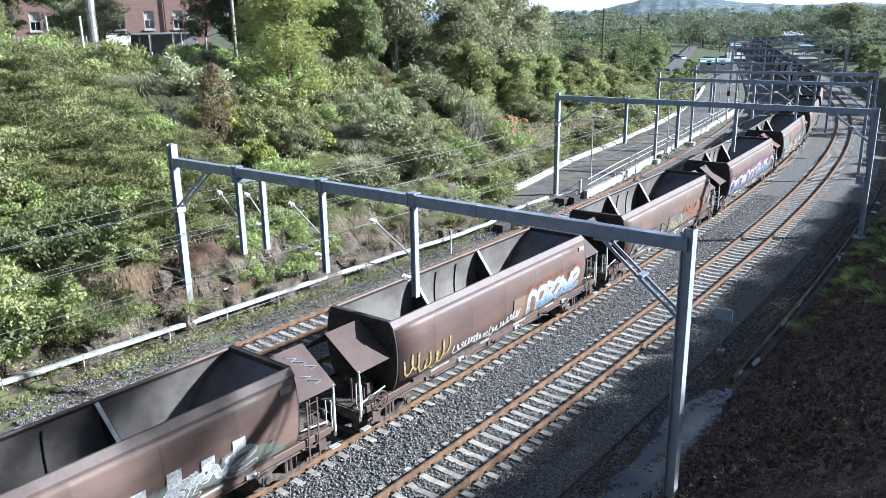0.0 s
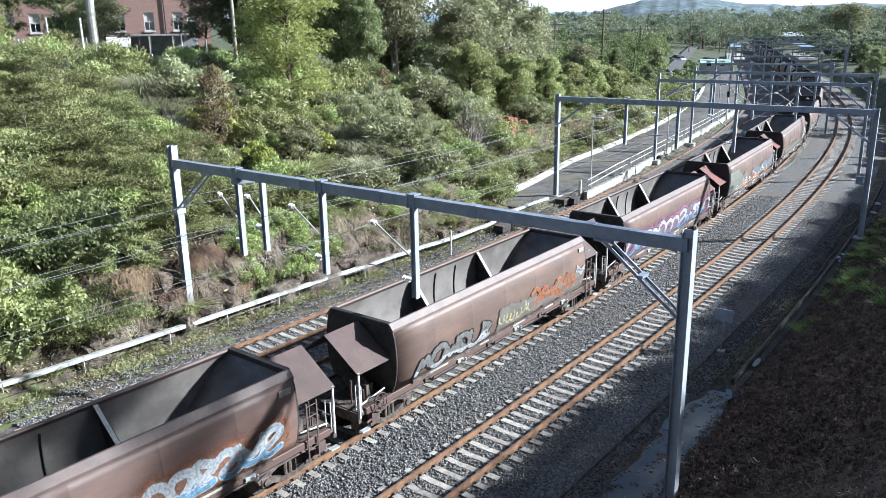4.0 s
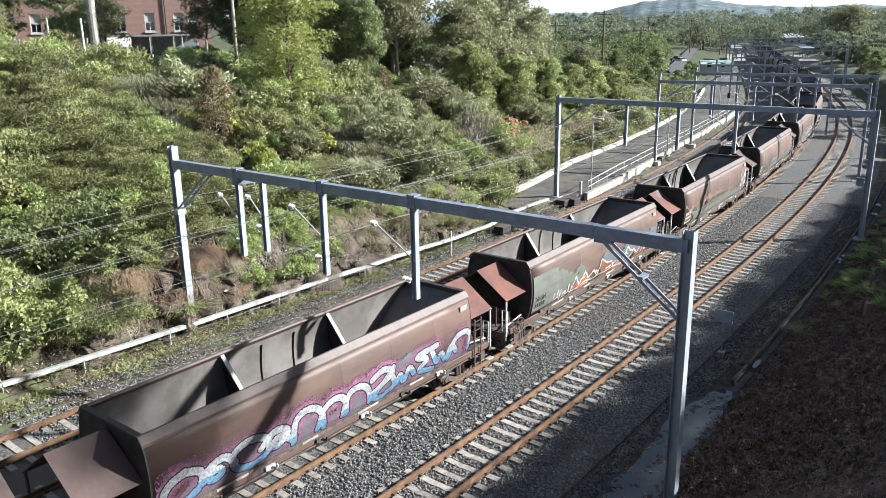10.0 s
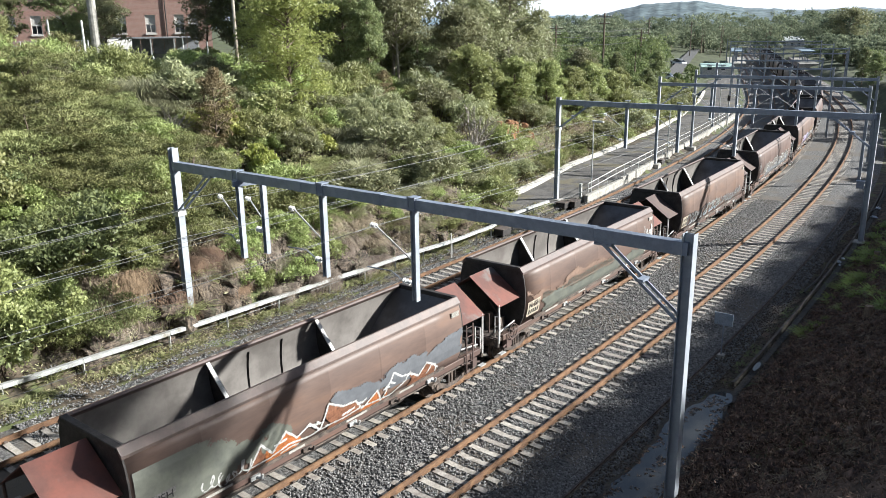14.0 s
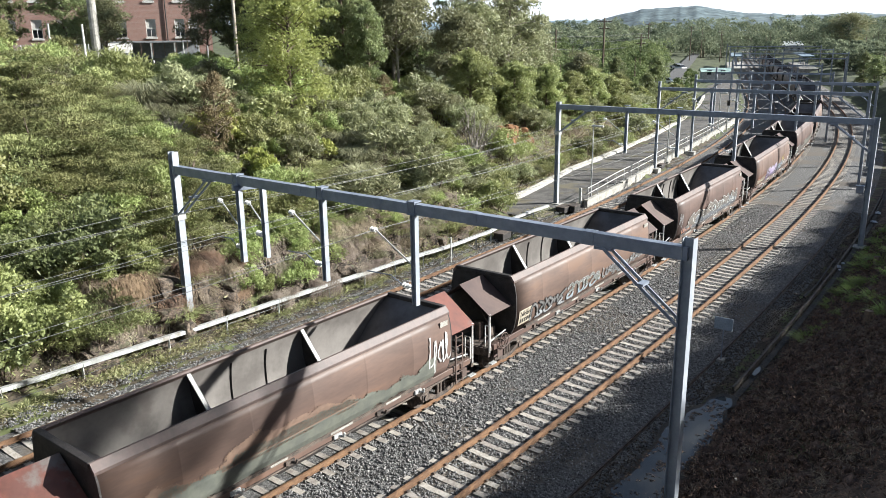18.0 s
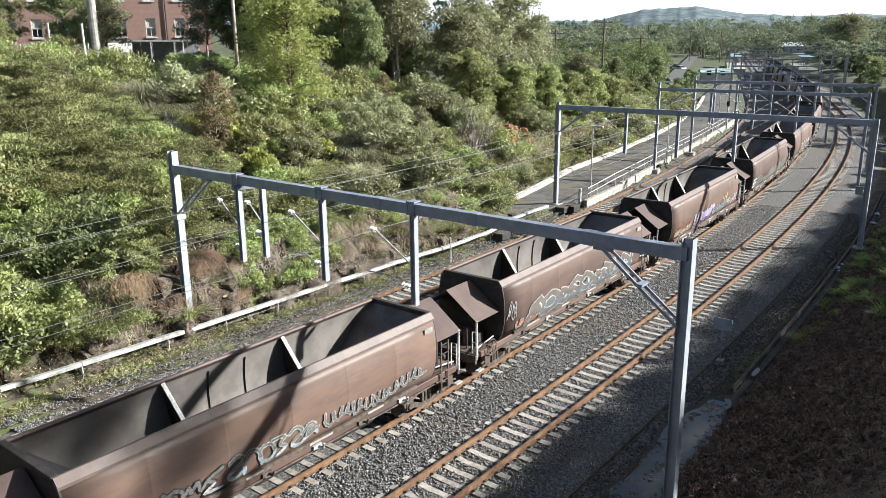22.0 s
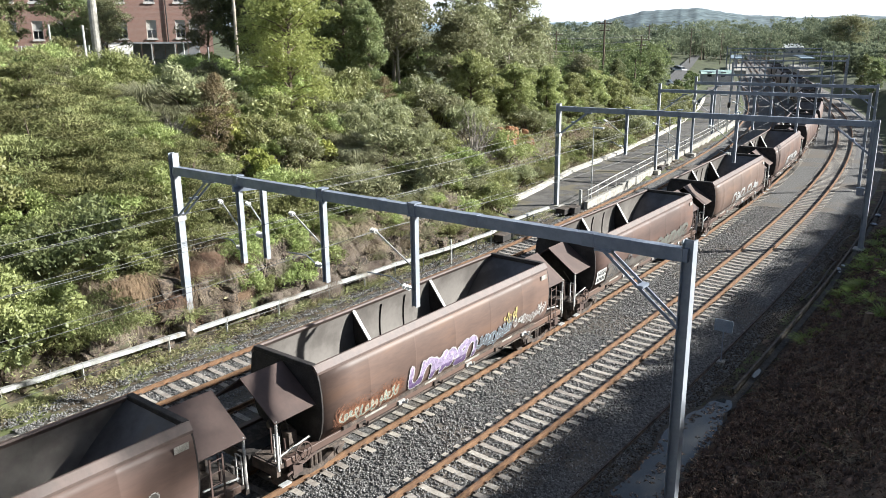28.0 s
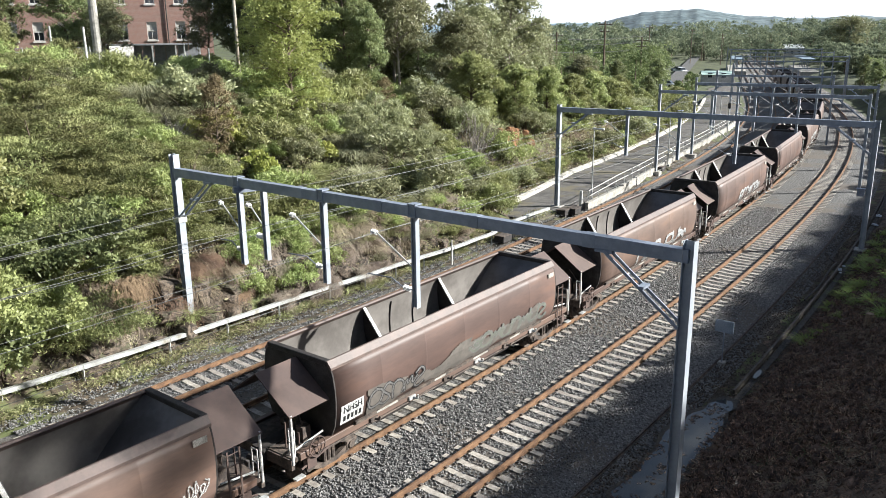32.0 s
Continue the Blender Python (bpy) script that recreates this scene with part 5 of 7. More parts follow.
M_TWIG = mat("grey twig", (0.40, 0.36, 0.33), (0.27, 0.235, 0.21), 3, 20, 0.9, bump=0)
BARE = make_twiggy("bare_shrub", 33, 1.7, 2.3, "grey leafless twiggy shrub on the bank")
PAMPAS = make_tussock("pale_tussock", 47, 0.95, 1.35, M_PALEGRASS, "large pale arching grass tussock on the bank", 900, 0.022, 0.75)
TUSSOCKS = [make_tussock("grass_tussock", 41, 1.1, 1.0, M_GRASS, "arching green grass tussock on the bank", 480, 0.04),
            make_tussock("grass_tussock", 42, 0.75, 0.7, M_GRASS, "arching green grass tussock on the bank", 380, 0.036)]
DRY = [make_tussock("dry_grass_tuft", 43, 0.8, 0.5, M_STRAW, "dry grey-brown grass hanging over the rock", 620, 0.018, 2.3),
       make_tussock("dry_grass_tuft", 44, 0.65, 0.6, M_STRAW, "dry straw-brown grass tuft on the bank", 520, 0.017, 1.2)]
WEEDS = [make_tussock("weed_tuft", 45, 0.35, 0.35, M_GRASS, "small green weed tuft beside the track", 90, 0.03, 0.5),
         make_tussock("weed_tuft", 46, 0.3, 0.28, M_STRAW, "small dry weed tuft beside the track", 90, 0.02, 0.5)]
GUMS = [make_tree("gum_tree", 51, 10.5, 3.0, (M_GUM, M_BARK), "bright green young gum tree on the bank", 90, 190, 0.24, 0.08, 0.02, 0.35),
        make_tree("gum_tree", 52, 12.5, 3.2, (M_LEAF_OLIVE, M_PALEBARK), "olive-green gum tree with pale limbs", 40, 190, 0.34, 0.12, 0.28, 0.5),
        make_tree("dark_tree", 53, 12.0, 2.9, (M_LEAF_DARK, M_BARK), "dark green dense tree above the bank", 50, 200, 0.34, 0.12, 0.12, 0.2),
        make_tree("round_tree", 54, 6.5, 2.8, (M_LEAF, M_BARK), "round-crowned green tree beside the line", 40, 200, 0.30, 0.12, 0.08, 0.1),
        make_tree("gum_tree", 55, 9.5, 3.4, (M_LEAF_OLIVE, M_BARK), "spreading olive-green tree above the bank", 40, 200, 0.34, 0.12, 0.2, 0.4)]
PROTOTYPES = BUSHES + BROAD + [YELLOW, WITHERED, BARE] + TUSSOCKS + DRY + WEEDS + GUMS + [PAMPAS]
PLACED = set()


def plant(proto, s, off, scale=1.0, dz=0.0, rnd=random, pos=None):
    """Set a plant on the ground; the first one of each kind is the prototype itself."""
    if pos is None:
        q = on_line(s, off, ground_at(s, off) - 0.1 * scale + dz)
    else:
        sc, oc = line_coords([pos[0]], [pos[1]])
        q = Vector((pos[0], pos[1], ground_at(sc[0], oc[0]) - 0.1 + dz))
    m = Matrix.Translation(q) @ Matrix.Rotation(rnd.uniform(0, 6.28), 4, "Z")
    if proto not in PLACED:
        PLACED.add(proto)
        ob = proto
        ob.matrix_basis = m
    else:
        ob = copy_thing(proto, m)
    ob.scale = (scale * rnd.uniform(0.9, 1.1), scale * rnd.uniform(0.9, 1.1), scale * rnd.uniform(0.85, 1.15))
    return ob


# room left for the withered shrub, the tussocks and the yellow shrub: s, distance, radius
CLEAR = ((1.6, 19.6, 2.4), (1.0, 17.6, 1.9), (1.6, 26.0, 2.7), (0.0, 24.0, 1.8), (0.8, 22.0, 1.2), (-0.2, 18.0, 2.0), (11.8, 18.2, 1.9), (10.5, 16.2, 1.2), (2.6, 16.4, 1.5), (27.0, 19.0, 2.6), (25.5, 17.2, 2.0), (20.0, 19.6, 1.5), (36.5, 19.0, 2.0))


def plant_bank():
    rnd = random.Random(5)
    # the sunny left slope, thick with bushes
    s = -26.0
    while s < 112:
        toe = float(np.interp(s, [-40, 17, 27, 40], [10.9, 10.9, 14.9, 16.7]))
        crest = float(np.interp(s, [-40, 4, 36, 80], [33, 32, 25, 23]))
        gap = 1.7 if s < 30 else 2.4
        d = toe + (0.6 if s < -10.5 else 2.0 if s < 14 else 0.6) + rnd.uniform(0, 0.5)
        while d < crest:
            ss = s + rnd.uniform(-0.7, 0.7)
            k = noise.noise(Vector((ss * 0.16, d * 0.16, 7)))
            low = (d - toe) < 5.5
            if any((ss - a) ** 2 + (d - b) ** 2 < c * c for a, b, c in CLEAR):
                d += gap * rnd.uniform(0.8, 1.25)
                continue
            u = rnd.random()
            size = rnd.choice((0.75, 0.95, 1.1, 1.3, 1.75)) * rnd.uniform(0.9, 1.1)
            if -9.5 < ss < 10 and low and u < 0.45:
                plant(rnd.choice(TUSSOCKS + DRY), ss, -d, rnd.uniform(0.9, 1.5), 0, rnd)
            elif ss < -8.5 and (d - toe) < 9:
                plant(rnd.choice(BROAD[:2] if u < 0.5 else BROAD[2:] if u < 0.68 else [YELLOW] if u < 0.76 else WATTLES), ss, -d, size * 1.05, 0, rnd)
            elif ss < -1.5 and d < 27 and u < 0.8:
                plant(rnd.choice(WATTLES), ss, -d, size * 1.15, 0, rnd)
            elif k > 0.36:
                plant(rnd.choice(TUSSOCKS + [PAMPAS]), ss, -d, rnd.uniform(1.2, 2.0), 0, rnd)
            elif k < -0.42:
                plant(rnd.choice(BROAD), ss, -d, size, 0, rnd)
            elif u < 0.05:
                plant(YELLOW, ss, -d, size, 0, rnd)
            elif u < 0.09:
                plant(rnd.choice(DRY), ss, -d, 1.6, 0, rnd)
            elif u < 0.13:
                plant(rnd.choice((WITHERED, BARE)), ss, -d, rnd.uniform(0.45, 0.75), 0, rnd)
            else:
                plant(rnd.choice(BUSHES), ss, -d, size, 0, rnd)
            d += gap * rnd.uniform(0.8, 1.25)
        s += gap


plant_bank()
# dry grass hanging over the rock face, weeds along the trough
_r = random.Random(8)
for i in range(60):
    s = _r.uniform(-10.5, 14)
    plant(_r.choice(DRY + TUSSOCKS[1:]), s, -_r.uniform(11.2, 13.4), _r.uniform(0.8, 1.4), 0.15, _r)
for i in range(320):
    s = _r.uniform(-22, 24)
    plant(_r.choice(WEEDS), s, -_r.uniform(10.0, 11.4), _r.uniform(0.9, 2.2), 0.05, _r)
# kind, s, off, scale
KEY_TREES = [(0, 11.6, -23.6, 1.05), (0, 18.5, -31.5, 1.0), (2, 27.5, -33.5, 1.2), (2, 31.0, -36.5, 1.3), (1, 33.0, -31.0, 1.1),
             (2, 23.0, -39.0, 1.1), (1, 31.5, -29.0, 1.0), (4, 36.0, -25.5, 0.9), (1, 43.0, -28.0, 1.0), (3, 33.0, -22.5, 0.85), (3, 39.5, -21.8, 0.85),
             (3, 46.0, -21.2, 0.8), (3, 52.0, -21.0, 0.75), (3, 57.0, -20.6, 0.72), (3, 63.5, -20.4, 0.7), (2, 78.0, -19.5, 0.45),
             (3, 70.0, -21.0, 0.7), (3, 76.0, -19.6, 0.62), (3, 84.0, -19.2, 0.55), (2, 93.0, -21.0, 0.5), (3, 101.0, -19.0, 0.5), (2, 30.0, -34.0, 1.15), (2, 38.0, -36.0, 1.0), (4, 48.0, -31.0, 0.75), (4, 58.0, -32.0, 0.65), (3, 68.0, -30.0, 0.8), (3, 80.0, -28.0, 0.8)]
# dark trees before the brick building: kind, x, y, scale
TOWN_TREES = [(2, -38.0, 71.0, 0.75), (2, -33.5, 73.0, 0.8), (2, -32.5, 78.0, 0.8), (4, -20.5, 72.0, 0.7), (2, -18.5, 75.0, 0.9), (2, -14.0, 70.0, 0.9), (2, -9.0, 74.0, 1.0),
              (2, -4.0, 78.0, 1.0), (4, 2.0, 86.0, 0.9), (2, 8.0, 92.0, 0.9), (4, 12.0, 100.0, 0.8), (4, 20.0, 112.0, 0.75), (2, 26.0, 118.0, 0.6), (1, 3.0, 79.0, 1.05), (1, 6.8, 83.0, 1.15), (1, 9.2, 90.0, 0.95), (2, -8.0, 67.0, 0.8), (2, -5.6, 66.0, 0.62)]
for kind, s, off, scale in KEY_TREES:
    plant(GUMS[kind], s, off, scale)
for kind, x, y, scale in TOWN_TREES + [(4, -29.8, 73.0, 0.62), (3, -31.8, 58.5, 0.62)]:
    plant(GUMS[kind], 0, 0, scale, pos=(x, y))
plant(BUSHES[3], 0, 0, 1.9, pos=(-30.6, 57.0))
plant(BUSHES[0], 0, 0, 1.5, pos=(-27.0, 57.0))
plant(BUSHES[1], 0, 0, 1.3, pos=(-25.6, 56.6))
plant(BUSHES[3], 0, 0, 1.2, pos=(-16.8, 57.0))
plant(BUSHES[3], 0, 0, 0.9, pos=(-18.4, 58.0))
plant(WITHERED, 2.0, -19.8, 1.05)
plant(YELLOW, 2.8, -17.6, 1.3)
plant(BARE, 27.0, -18.8, 1.5)
plant(BARE, 25.2, -17.6, 1.1)
plant(BARE, 0.4, -21.6, 0.9)
plant(BARE, -6.0, -23.5, 0.9)
for s, off, k in ((1.8, -26.0, 2.1), (0.6, -24.6, 1.6), (2.6, -24.4, 1.4), (12.5, -18.0, 1.7), (11.2, -17.0, 1.5), (13.5, -16.4, 1.4)):
    plant(PAMPAS, s, off, k)
for s, off, k in ((11.6, -18.9, 1.5), (10.4, -17.4, 1.3), (0.8, -22.6, 1.2), (-1.0, -24.6, 1.3), (3.6, -26.4, 1.3), (16.0, -20.0, 1.4), (20.0, -18.2, 1.2), (31.0, -17.0, 1.2)):
    plant(PAMPAS, s, off, k)
_r = random.Random(71)
for i in range(40):
    plant(_r.choice(BUSHES[3:] + BUSHES[:1] + BROAD[1:2]), _r.uniform(10, 60), -_r.uniform(27, 36), _r.uniform(1.0, 1.6), 0, _r)
plant(PAMPAS, 0.2, -18.0, 1.3)
_r = random.Random(75)
for i in range(46):                      # leafy growth down to the trough, where there is no rock
    plant(_r.choice(BROAD[:2] + BUSHES[:1] + BUSHES[3:] + [YELLOW, TUSSOCKS[1]]), _r.uniform(-17.5, -10.2), -_r.uniform(11.5, 13.2), _r.uniform(0.55, 0.9), 0, _r)
_r = random.Random(72)
for a, b, c in CLEAR:                    # low growth in the gaps
    for i in range(int(c * 3)):
        k, u = _r.uniform(0, 6.28), c * math.sqrt(_r.random())
        plant(_r.choice((TUSSOCKS[0], TUSSOCKS[1], BUSHES[3], BUSHES[0], BROAD[1])), a + u * math.cos(k), -(b + u * math.sin(k)), _r.uniform(0.5, 0.85), 0, _r)


def undergrowth():
    """Low leaves and blades all over the left slope, past counting."""
    rng = np.random.default_rng(77)
    n = 10500
    s = rng.uniform(-26, 95, n)
    toe = np.interp(s, [-40, 17, 27, 40], [11.6, 11.6, 15.0, 16.8])
    crest = np.interp(s, [-40, 4, 36, 80], [34, 33, 26, 24])
    d = toe + rng.random(n) * (crest - toe)
    cs = np.array([on_line(a, -b, ground_at(a, -b) + 0.05) for a, b in zip(s, d)])
    v, f = leaf_quads(rng, cs, np.tile((0.75, 0.75, 0.35), (n, 1)), 16, 0.24, 0.08)
    m = 1500                                  # the weedy strip under the cable trough
    s, d = rng.uniform(-24, 24, m), 10.15 + rng.random(m) ** 1.2 * 1.5
    cs = np.array([on_line(a, -b, ground_at(a, -b) + 0.03) for a, b in zip(s, d)])
    v2, f2 = leaf_quads(rng, cs, np.tile((0.4, 0.4, 0.22), (m, 1)), 14, 0.16, 0.04)
    v, f = np.concatenate([v, v2]), np.concatenate([f, f2 + len(v)])
    me = from_arrays("undergrowth", v, f, M_UNDER)
    tagged(new("undergrowth", me), "low green and straw-coloured undergrowth covering the bank", "undergrowth", kind="stuff")


M_UNDER = mat("undergrowth leaf", (0.357, 0.376, 0.176), (0.346, 0.283, 0.188), 0.5, 9, 0.6, bump=0, per_island=0.3, translucent=0.28)
undergrowth()


def far_woods():
    """Woods beyond the station, past counting."""
    rng, rnd = np.random.default_rng(91), random.Random(91)
    cs, rs, near_cs, near_rs = [], [], [], []
    bm = bmesh.new()

    def tree(x, y, h, w):
        put, size = (near_cs, near_rs) if math.hypot(x, y) < 215 else (cs, rs)
        sc, oc = line_coords([x], [y])
        z0 = ground_at(sc[0], oc[0])
        rod(bm, (x, y, z0 - 0.5), (x, y, z0 + h * 0.8), 0.25, 5, 0.06)
        for i in range(12):
            a, k = rnd.uniform(0, 6.283), rnd.random() ** 0.5
            zz = z0 + h * rnd.uniform(0.1, 0.95)
            put.append((x + math.cos(a) * k * w, y + math.sin(a) * k * w, zz))
            q = w * rnd.uniform(0.3, 0.5)
            size.append((q, q, q * 0.8))

    for i in range(330):                      # beyond and to the right
        ang, dist = radians(rnd.uniform(3, 36)), rnd.uniform(330, 620)
        tree(math.sin(ang) * dist, math.cos(ang) * dist, rnd.uniform(6.5, 11.5) * (1 + (dist - 330) / 600) * (1.0 if ang < 0.3 else 1.2), rnd.uniform(4, 7))
    for i in range(120):                      # left of the line, nearer
        ang, dist = radians(rnd.uniform(1, 15)), rnd.uniform(125, 330)
        tree(math.sin(ang) * dist, math.cos(ang) * dist, rnd.uniform(4.5, 8.5), rnd.uniform(2.5, 4.5))
    for i in range(90):                       # round the station
        ang, dist = radians(rnd.uniform(20, 36)), rnd.uniform(215, 340)
        sc, oc = line_coords([math.sin(ang) * dist], [math.cos(ang) * dist])
        if abs(oc[0]) > 15:
            tree(math.sin(ang) * dist, math.cos(ang) * dist, rnd.uniform(4, 7), rnd.uniform(2.5, 4.5))
    for i in range(170):                      # gardens and verges before the station
        a, o = rnd.uniform(85, 260), -rnd.uniform(18.5, 70)
        if (a < 165 and -20 > o > -27) or (a > 150 and o > -30):
            continue
        q = on_line(a, o)
        tree(q.x, q.y, rnd.uniform(2.2, 5.5) if a < 150 or o < -40 else rnd.uniform(1.2, 2.4), rnd.uniform(1.3, 2.6))
    for i in range(70):                       # right of the line
        a = rnd.uniform(75, 260)
        q = on_line(a, rnd.uniform(13, 45) + a * 0.02)
        tree(q.x, q.y, rnd.uniform(4, 7.5), rnd.uniform(2.0, 3.6))
    woods = empty("far_woods")
    tagged(woods, "hazy green woods beyond the station", "trees", kind="stuff")
    part("trunk_mass", bm, M_BARK, woods)
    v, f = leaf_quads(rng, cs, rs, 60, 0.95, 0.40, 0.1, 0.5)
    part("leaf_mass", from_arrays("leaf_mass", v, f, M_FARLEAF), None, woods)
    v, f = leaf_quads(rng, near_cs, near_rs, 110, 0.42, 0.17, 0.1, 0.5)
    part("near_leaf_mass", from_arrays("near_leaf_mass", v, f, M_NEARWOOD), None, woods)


# distance haze is put into the far leaf colour: paler, greyer green
M_FARLEAF = mat("haze-tinted woodland leaf", (0.29, 0.33, 0.21), (0.14, 0.175, 0.12), 0.08, 1.2, 0.9, bump=0, per_island=0.25, translucent=0.3, spec=0.05)
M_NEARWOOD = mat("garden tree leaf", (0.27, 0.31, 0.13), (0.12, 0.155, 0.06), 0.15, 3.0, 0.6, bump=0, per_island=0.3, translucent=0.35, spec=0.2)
far_woods()
# trees at the top of the other bank, whose shade falls on the line
for kind, s, off, scale in ((2, 128.0, 11.5, 0.55), (2, 140.0, 11.5, 0.55), (2, 118.0, 13.0, 0.55), (2, 108.0, 14.5, 0.5), (3, 95.0, 13.0, 0.6), (3, 84.0, 12.0, 0.4), (3, 76.0, 12.0, 0.35)):
    plant(GUMS[kind], s, off, scale)
_r = random.Random(33)
TALL = make_tree("tall_gum", 57, 13.5, 3.2, (M_LEAF_OLIVE, M_PALEBARK), "tall gum tree with a bare trunk above the bank", 20, 110, 0.34, 0.12, 0.62, 0.5)
for s, off in ((-3.0, 24.5), (1.5, 24.8), (6.0, 24.3)):
    plant(TALL, s, off, 1.0)


def crest_thicket():
    """Close brushwood along the crest of the shaded bank, past counting."""
    rng = np.random.default_rng(19)
    n = 2000
    s = rng.uniform(-26, 66, n)
    off = rng.uniform(22.2, 24.2, n)
    g = np.array([ground_at(a, b) for a, b in zip(s, off)])
    top = np.interp(s, [-20, 8, 40, 66], [11.45, 11.25, 9.9, 8.0]) + 0.12 * np.sin(s * 1.3) + 0.1 * np.sin(s * 2.9) - 0.55
    z = g + np.maximum(top - g, 0.3) * rng.random(n) ** 0.5
    cs = np.array([on_line(a, b, c) for a, b, c in zip(s, off, z)])
    v, f = leaf_quads(rng, cs, np.tile((0.7, 0.7, 0.5), (n, 1)), 46, 0.24, 0.13)
    tagged(new("crest_thicket", from_arrays("crest_thicket", v, f, M_LEAF_DARK)), "close dark green brushwood along the crest of the bank", "bushes", kind="stuff")


crest_thicket()


def make_hanging(name, seed, n=420):
    """A mat of dry strands that drapes forwards and down."""
    rng = np.random.default_rng(seed)
    x0, y0, z0 = rng.uniform(-0.35, 0.15, n), rng.normal(size=n) * 0.36, rng.uniform(-0.55, 0.2, n)
    out, fall = rng.uniform(0.15, 0.7, n), rng.uniform(0.25, 1.15, n)
    dy = rng.normal(size=n) * 0.24
    rows = []
    for t, w in ((0, 1.0), (0.25, 1.0), (0.55, 0.8), (1.0, 0.2)):
        x = x0 + out * (1 - (1 - t) ** 2)
        z = z0 + 0.22 * t * (1 - t) * 4 * 0.5 - fall * t * t
        y = y0 + dy * t
        rows.append((np.stack([x, y - 0.010 * w, z], -1), np.stack([x, y + 0.010 * w, z], -1)))
    v = np.stack([q for r_ in rows for q in r_], 1).reshape(-1, 3)
    b = (np.arange(n) * 8)[:, None]
    f = np.concatenate([b + np.array(q) for q in ((0, 1, 3, 2), (2, 3, 5, 4), (4, 5, 7, 6))], 1).reshape(-1, 4)
    return tagged(new(name, from_arrays(name, v, f, M_HAY)), "matted grey-brown dry grass draped over the rock", "grass")


M_HAY = mat("matted hay", (0.35, 0.295, 0.24), (0.14, 0.112, 0.09), 0.9, 20, 0.85, bump=0, per_object=0.3, translucent=0.15, spec=0.1)
HANG = [make_hanging("hanging_grass", 81), make_hanging("hanging_grass", 82)]
BRACKEN = make_hanging("dead_bracken", 85, 640)
tint(BRACKEN.data, M_BRACKEN)
tagged(BRACKEN, "red-brown dead bracken matted over the rock")
_r = random.Random(83)


def drape(s, off, z, scale, kinds=HANG):
    h = _r.choice(kinds)
    m = line_pose(s, off, z, _r.uniform(-25, 25))
    ob = h if h not in PLACED else copy_thing(h, m)
    PLACED.add(h)
    ob.matrix_basis = m
    ob.scale = (scale * _r.uniform(0.8, 1.3), scale * _r.uniform(0.6, 1.5), scale * _r.uniform(0.5, 1.25))


for i in range(34):                      # along the lip of the rock
    drape(-10.5 + i * 0.72 + _r.uniform(-0.3, 0.3), -12.6 + _r.uniform(-0.25, 0.25), 2.55 + _r.uniform(-0.3, 0.3), _r.uniform(0.9, 1.4))
_q = random.Random(84)
for i in range(30):                      # bushes and grass that break the lip
    plant(_q.choice((BUSHES[3], BROAD[1], TUSSOCKS[0], TUSSOCKS[1], PAMPAS)), _q.uniform(-9.5, 14), -_q.uniform(12.3, 13.6), _q.uniform(0.4, 0.75), 0.1, _q)
for i in range(40):                      # lower down the face
    drape(_r.uniform(-11, 13), -11.9 + _r.uniform(-0.3, 0.3), _r.uniform(1.0, 2.0), _r.uniform(0.7, 1.1))
for i in range(14):                      # reddish dead bracken round the first portal's post
    drape(_r.uniform(-11.0, -2.5), -12.0 + _r.uniform(-0.6, 0.5), _r.uniform(0.9, 3.2), _r.uniform(0.7, 1.2), [BRACKEN])
for s in (-2.3, -1.8, -1.4, -0.1, 0.3, 0.9, 1.3, 3.3, 3.8, 4.3, 5.0):     # over the trough
    drape(s, -10.52 + 0.05 * s, 0.88 + _r.uniform(-0.03, 0.1), _r.uniform(0.5, 0.7))
_q = random.Random(86)
for i in range(60):                      # green tufts and small shrubs rooted in the face
    plant(_q.choice((BUSHES[3], BROAD[1], TUSSOCKS[0], TUSSOCKS[1], TUSSOCKS[0], PAMPAS)), _q.uniform(-3.5, 12.0), -_q.uniform(11.3, 13.0), _q.uniform(0.5, 1.0), 0.1, _q)
# bright fern on the rock
rngf = np.random.default_rng(5)
fv, ff = [], []
for k in range(9):
    a = k * 0.7 + 0.2
    for j in range(16):
        t = j / 16
        c = np.array([math.cos(a) * t * 0.9, math.sin(a) * t * 0.9, 0.75 * t - 0.75 * t * t + 0.1])
        side = np.array([-math.sin(a), math.cos(a), 0.0])
        for sg in (-1, 1):
            tip = c + side * sg * 0.22 * (1 - t) + np.array([math.cos(a), math.sin(a), -0.15]) * 0.06
            n0 = len(fv)
            d = np.array([math.cos(a), math.sin(a), 0]) * 0.026
            fv += [c - d, tip - d * 0.4, tip + d * 0.4, c + d]
            ff.append((n0, n0 + 1, n0 + 2, n0 + 3))
fern = new("fern", from_arrays("fern", np.array(fv), np.array(ff), M_LEAF_YELLOW))
tagged(fern, "bright yellow-green fern on the rock", "fern")
fern.matrix_basis = line_pose(0.8, -11.35, 1.9)

# ---- left of the line: cable trough, rock face, path, ramp ----
def line_sweep(name, pts, outline, material, parent=None, label=""):
    return part(name, sweep(bmesh.new(), [on_line(*q) for q in pts], outline), material, parent, label)


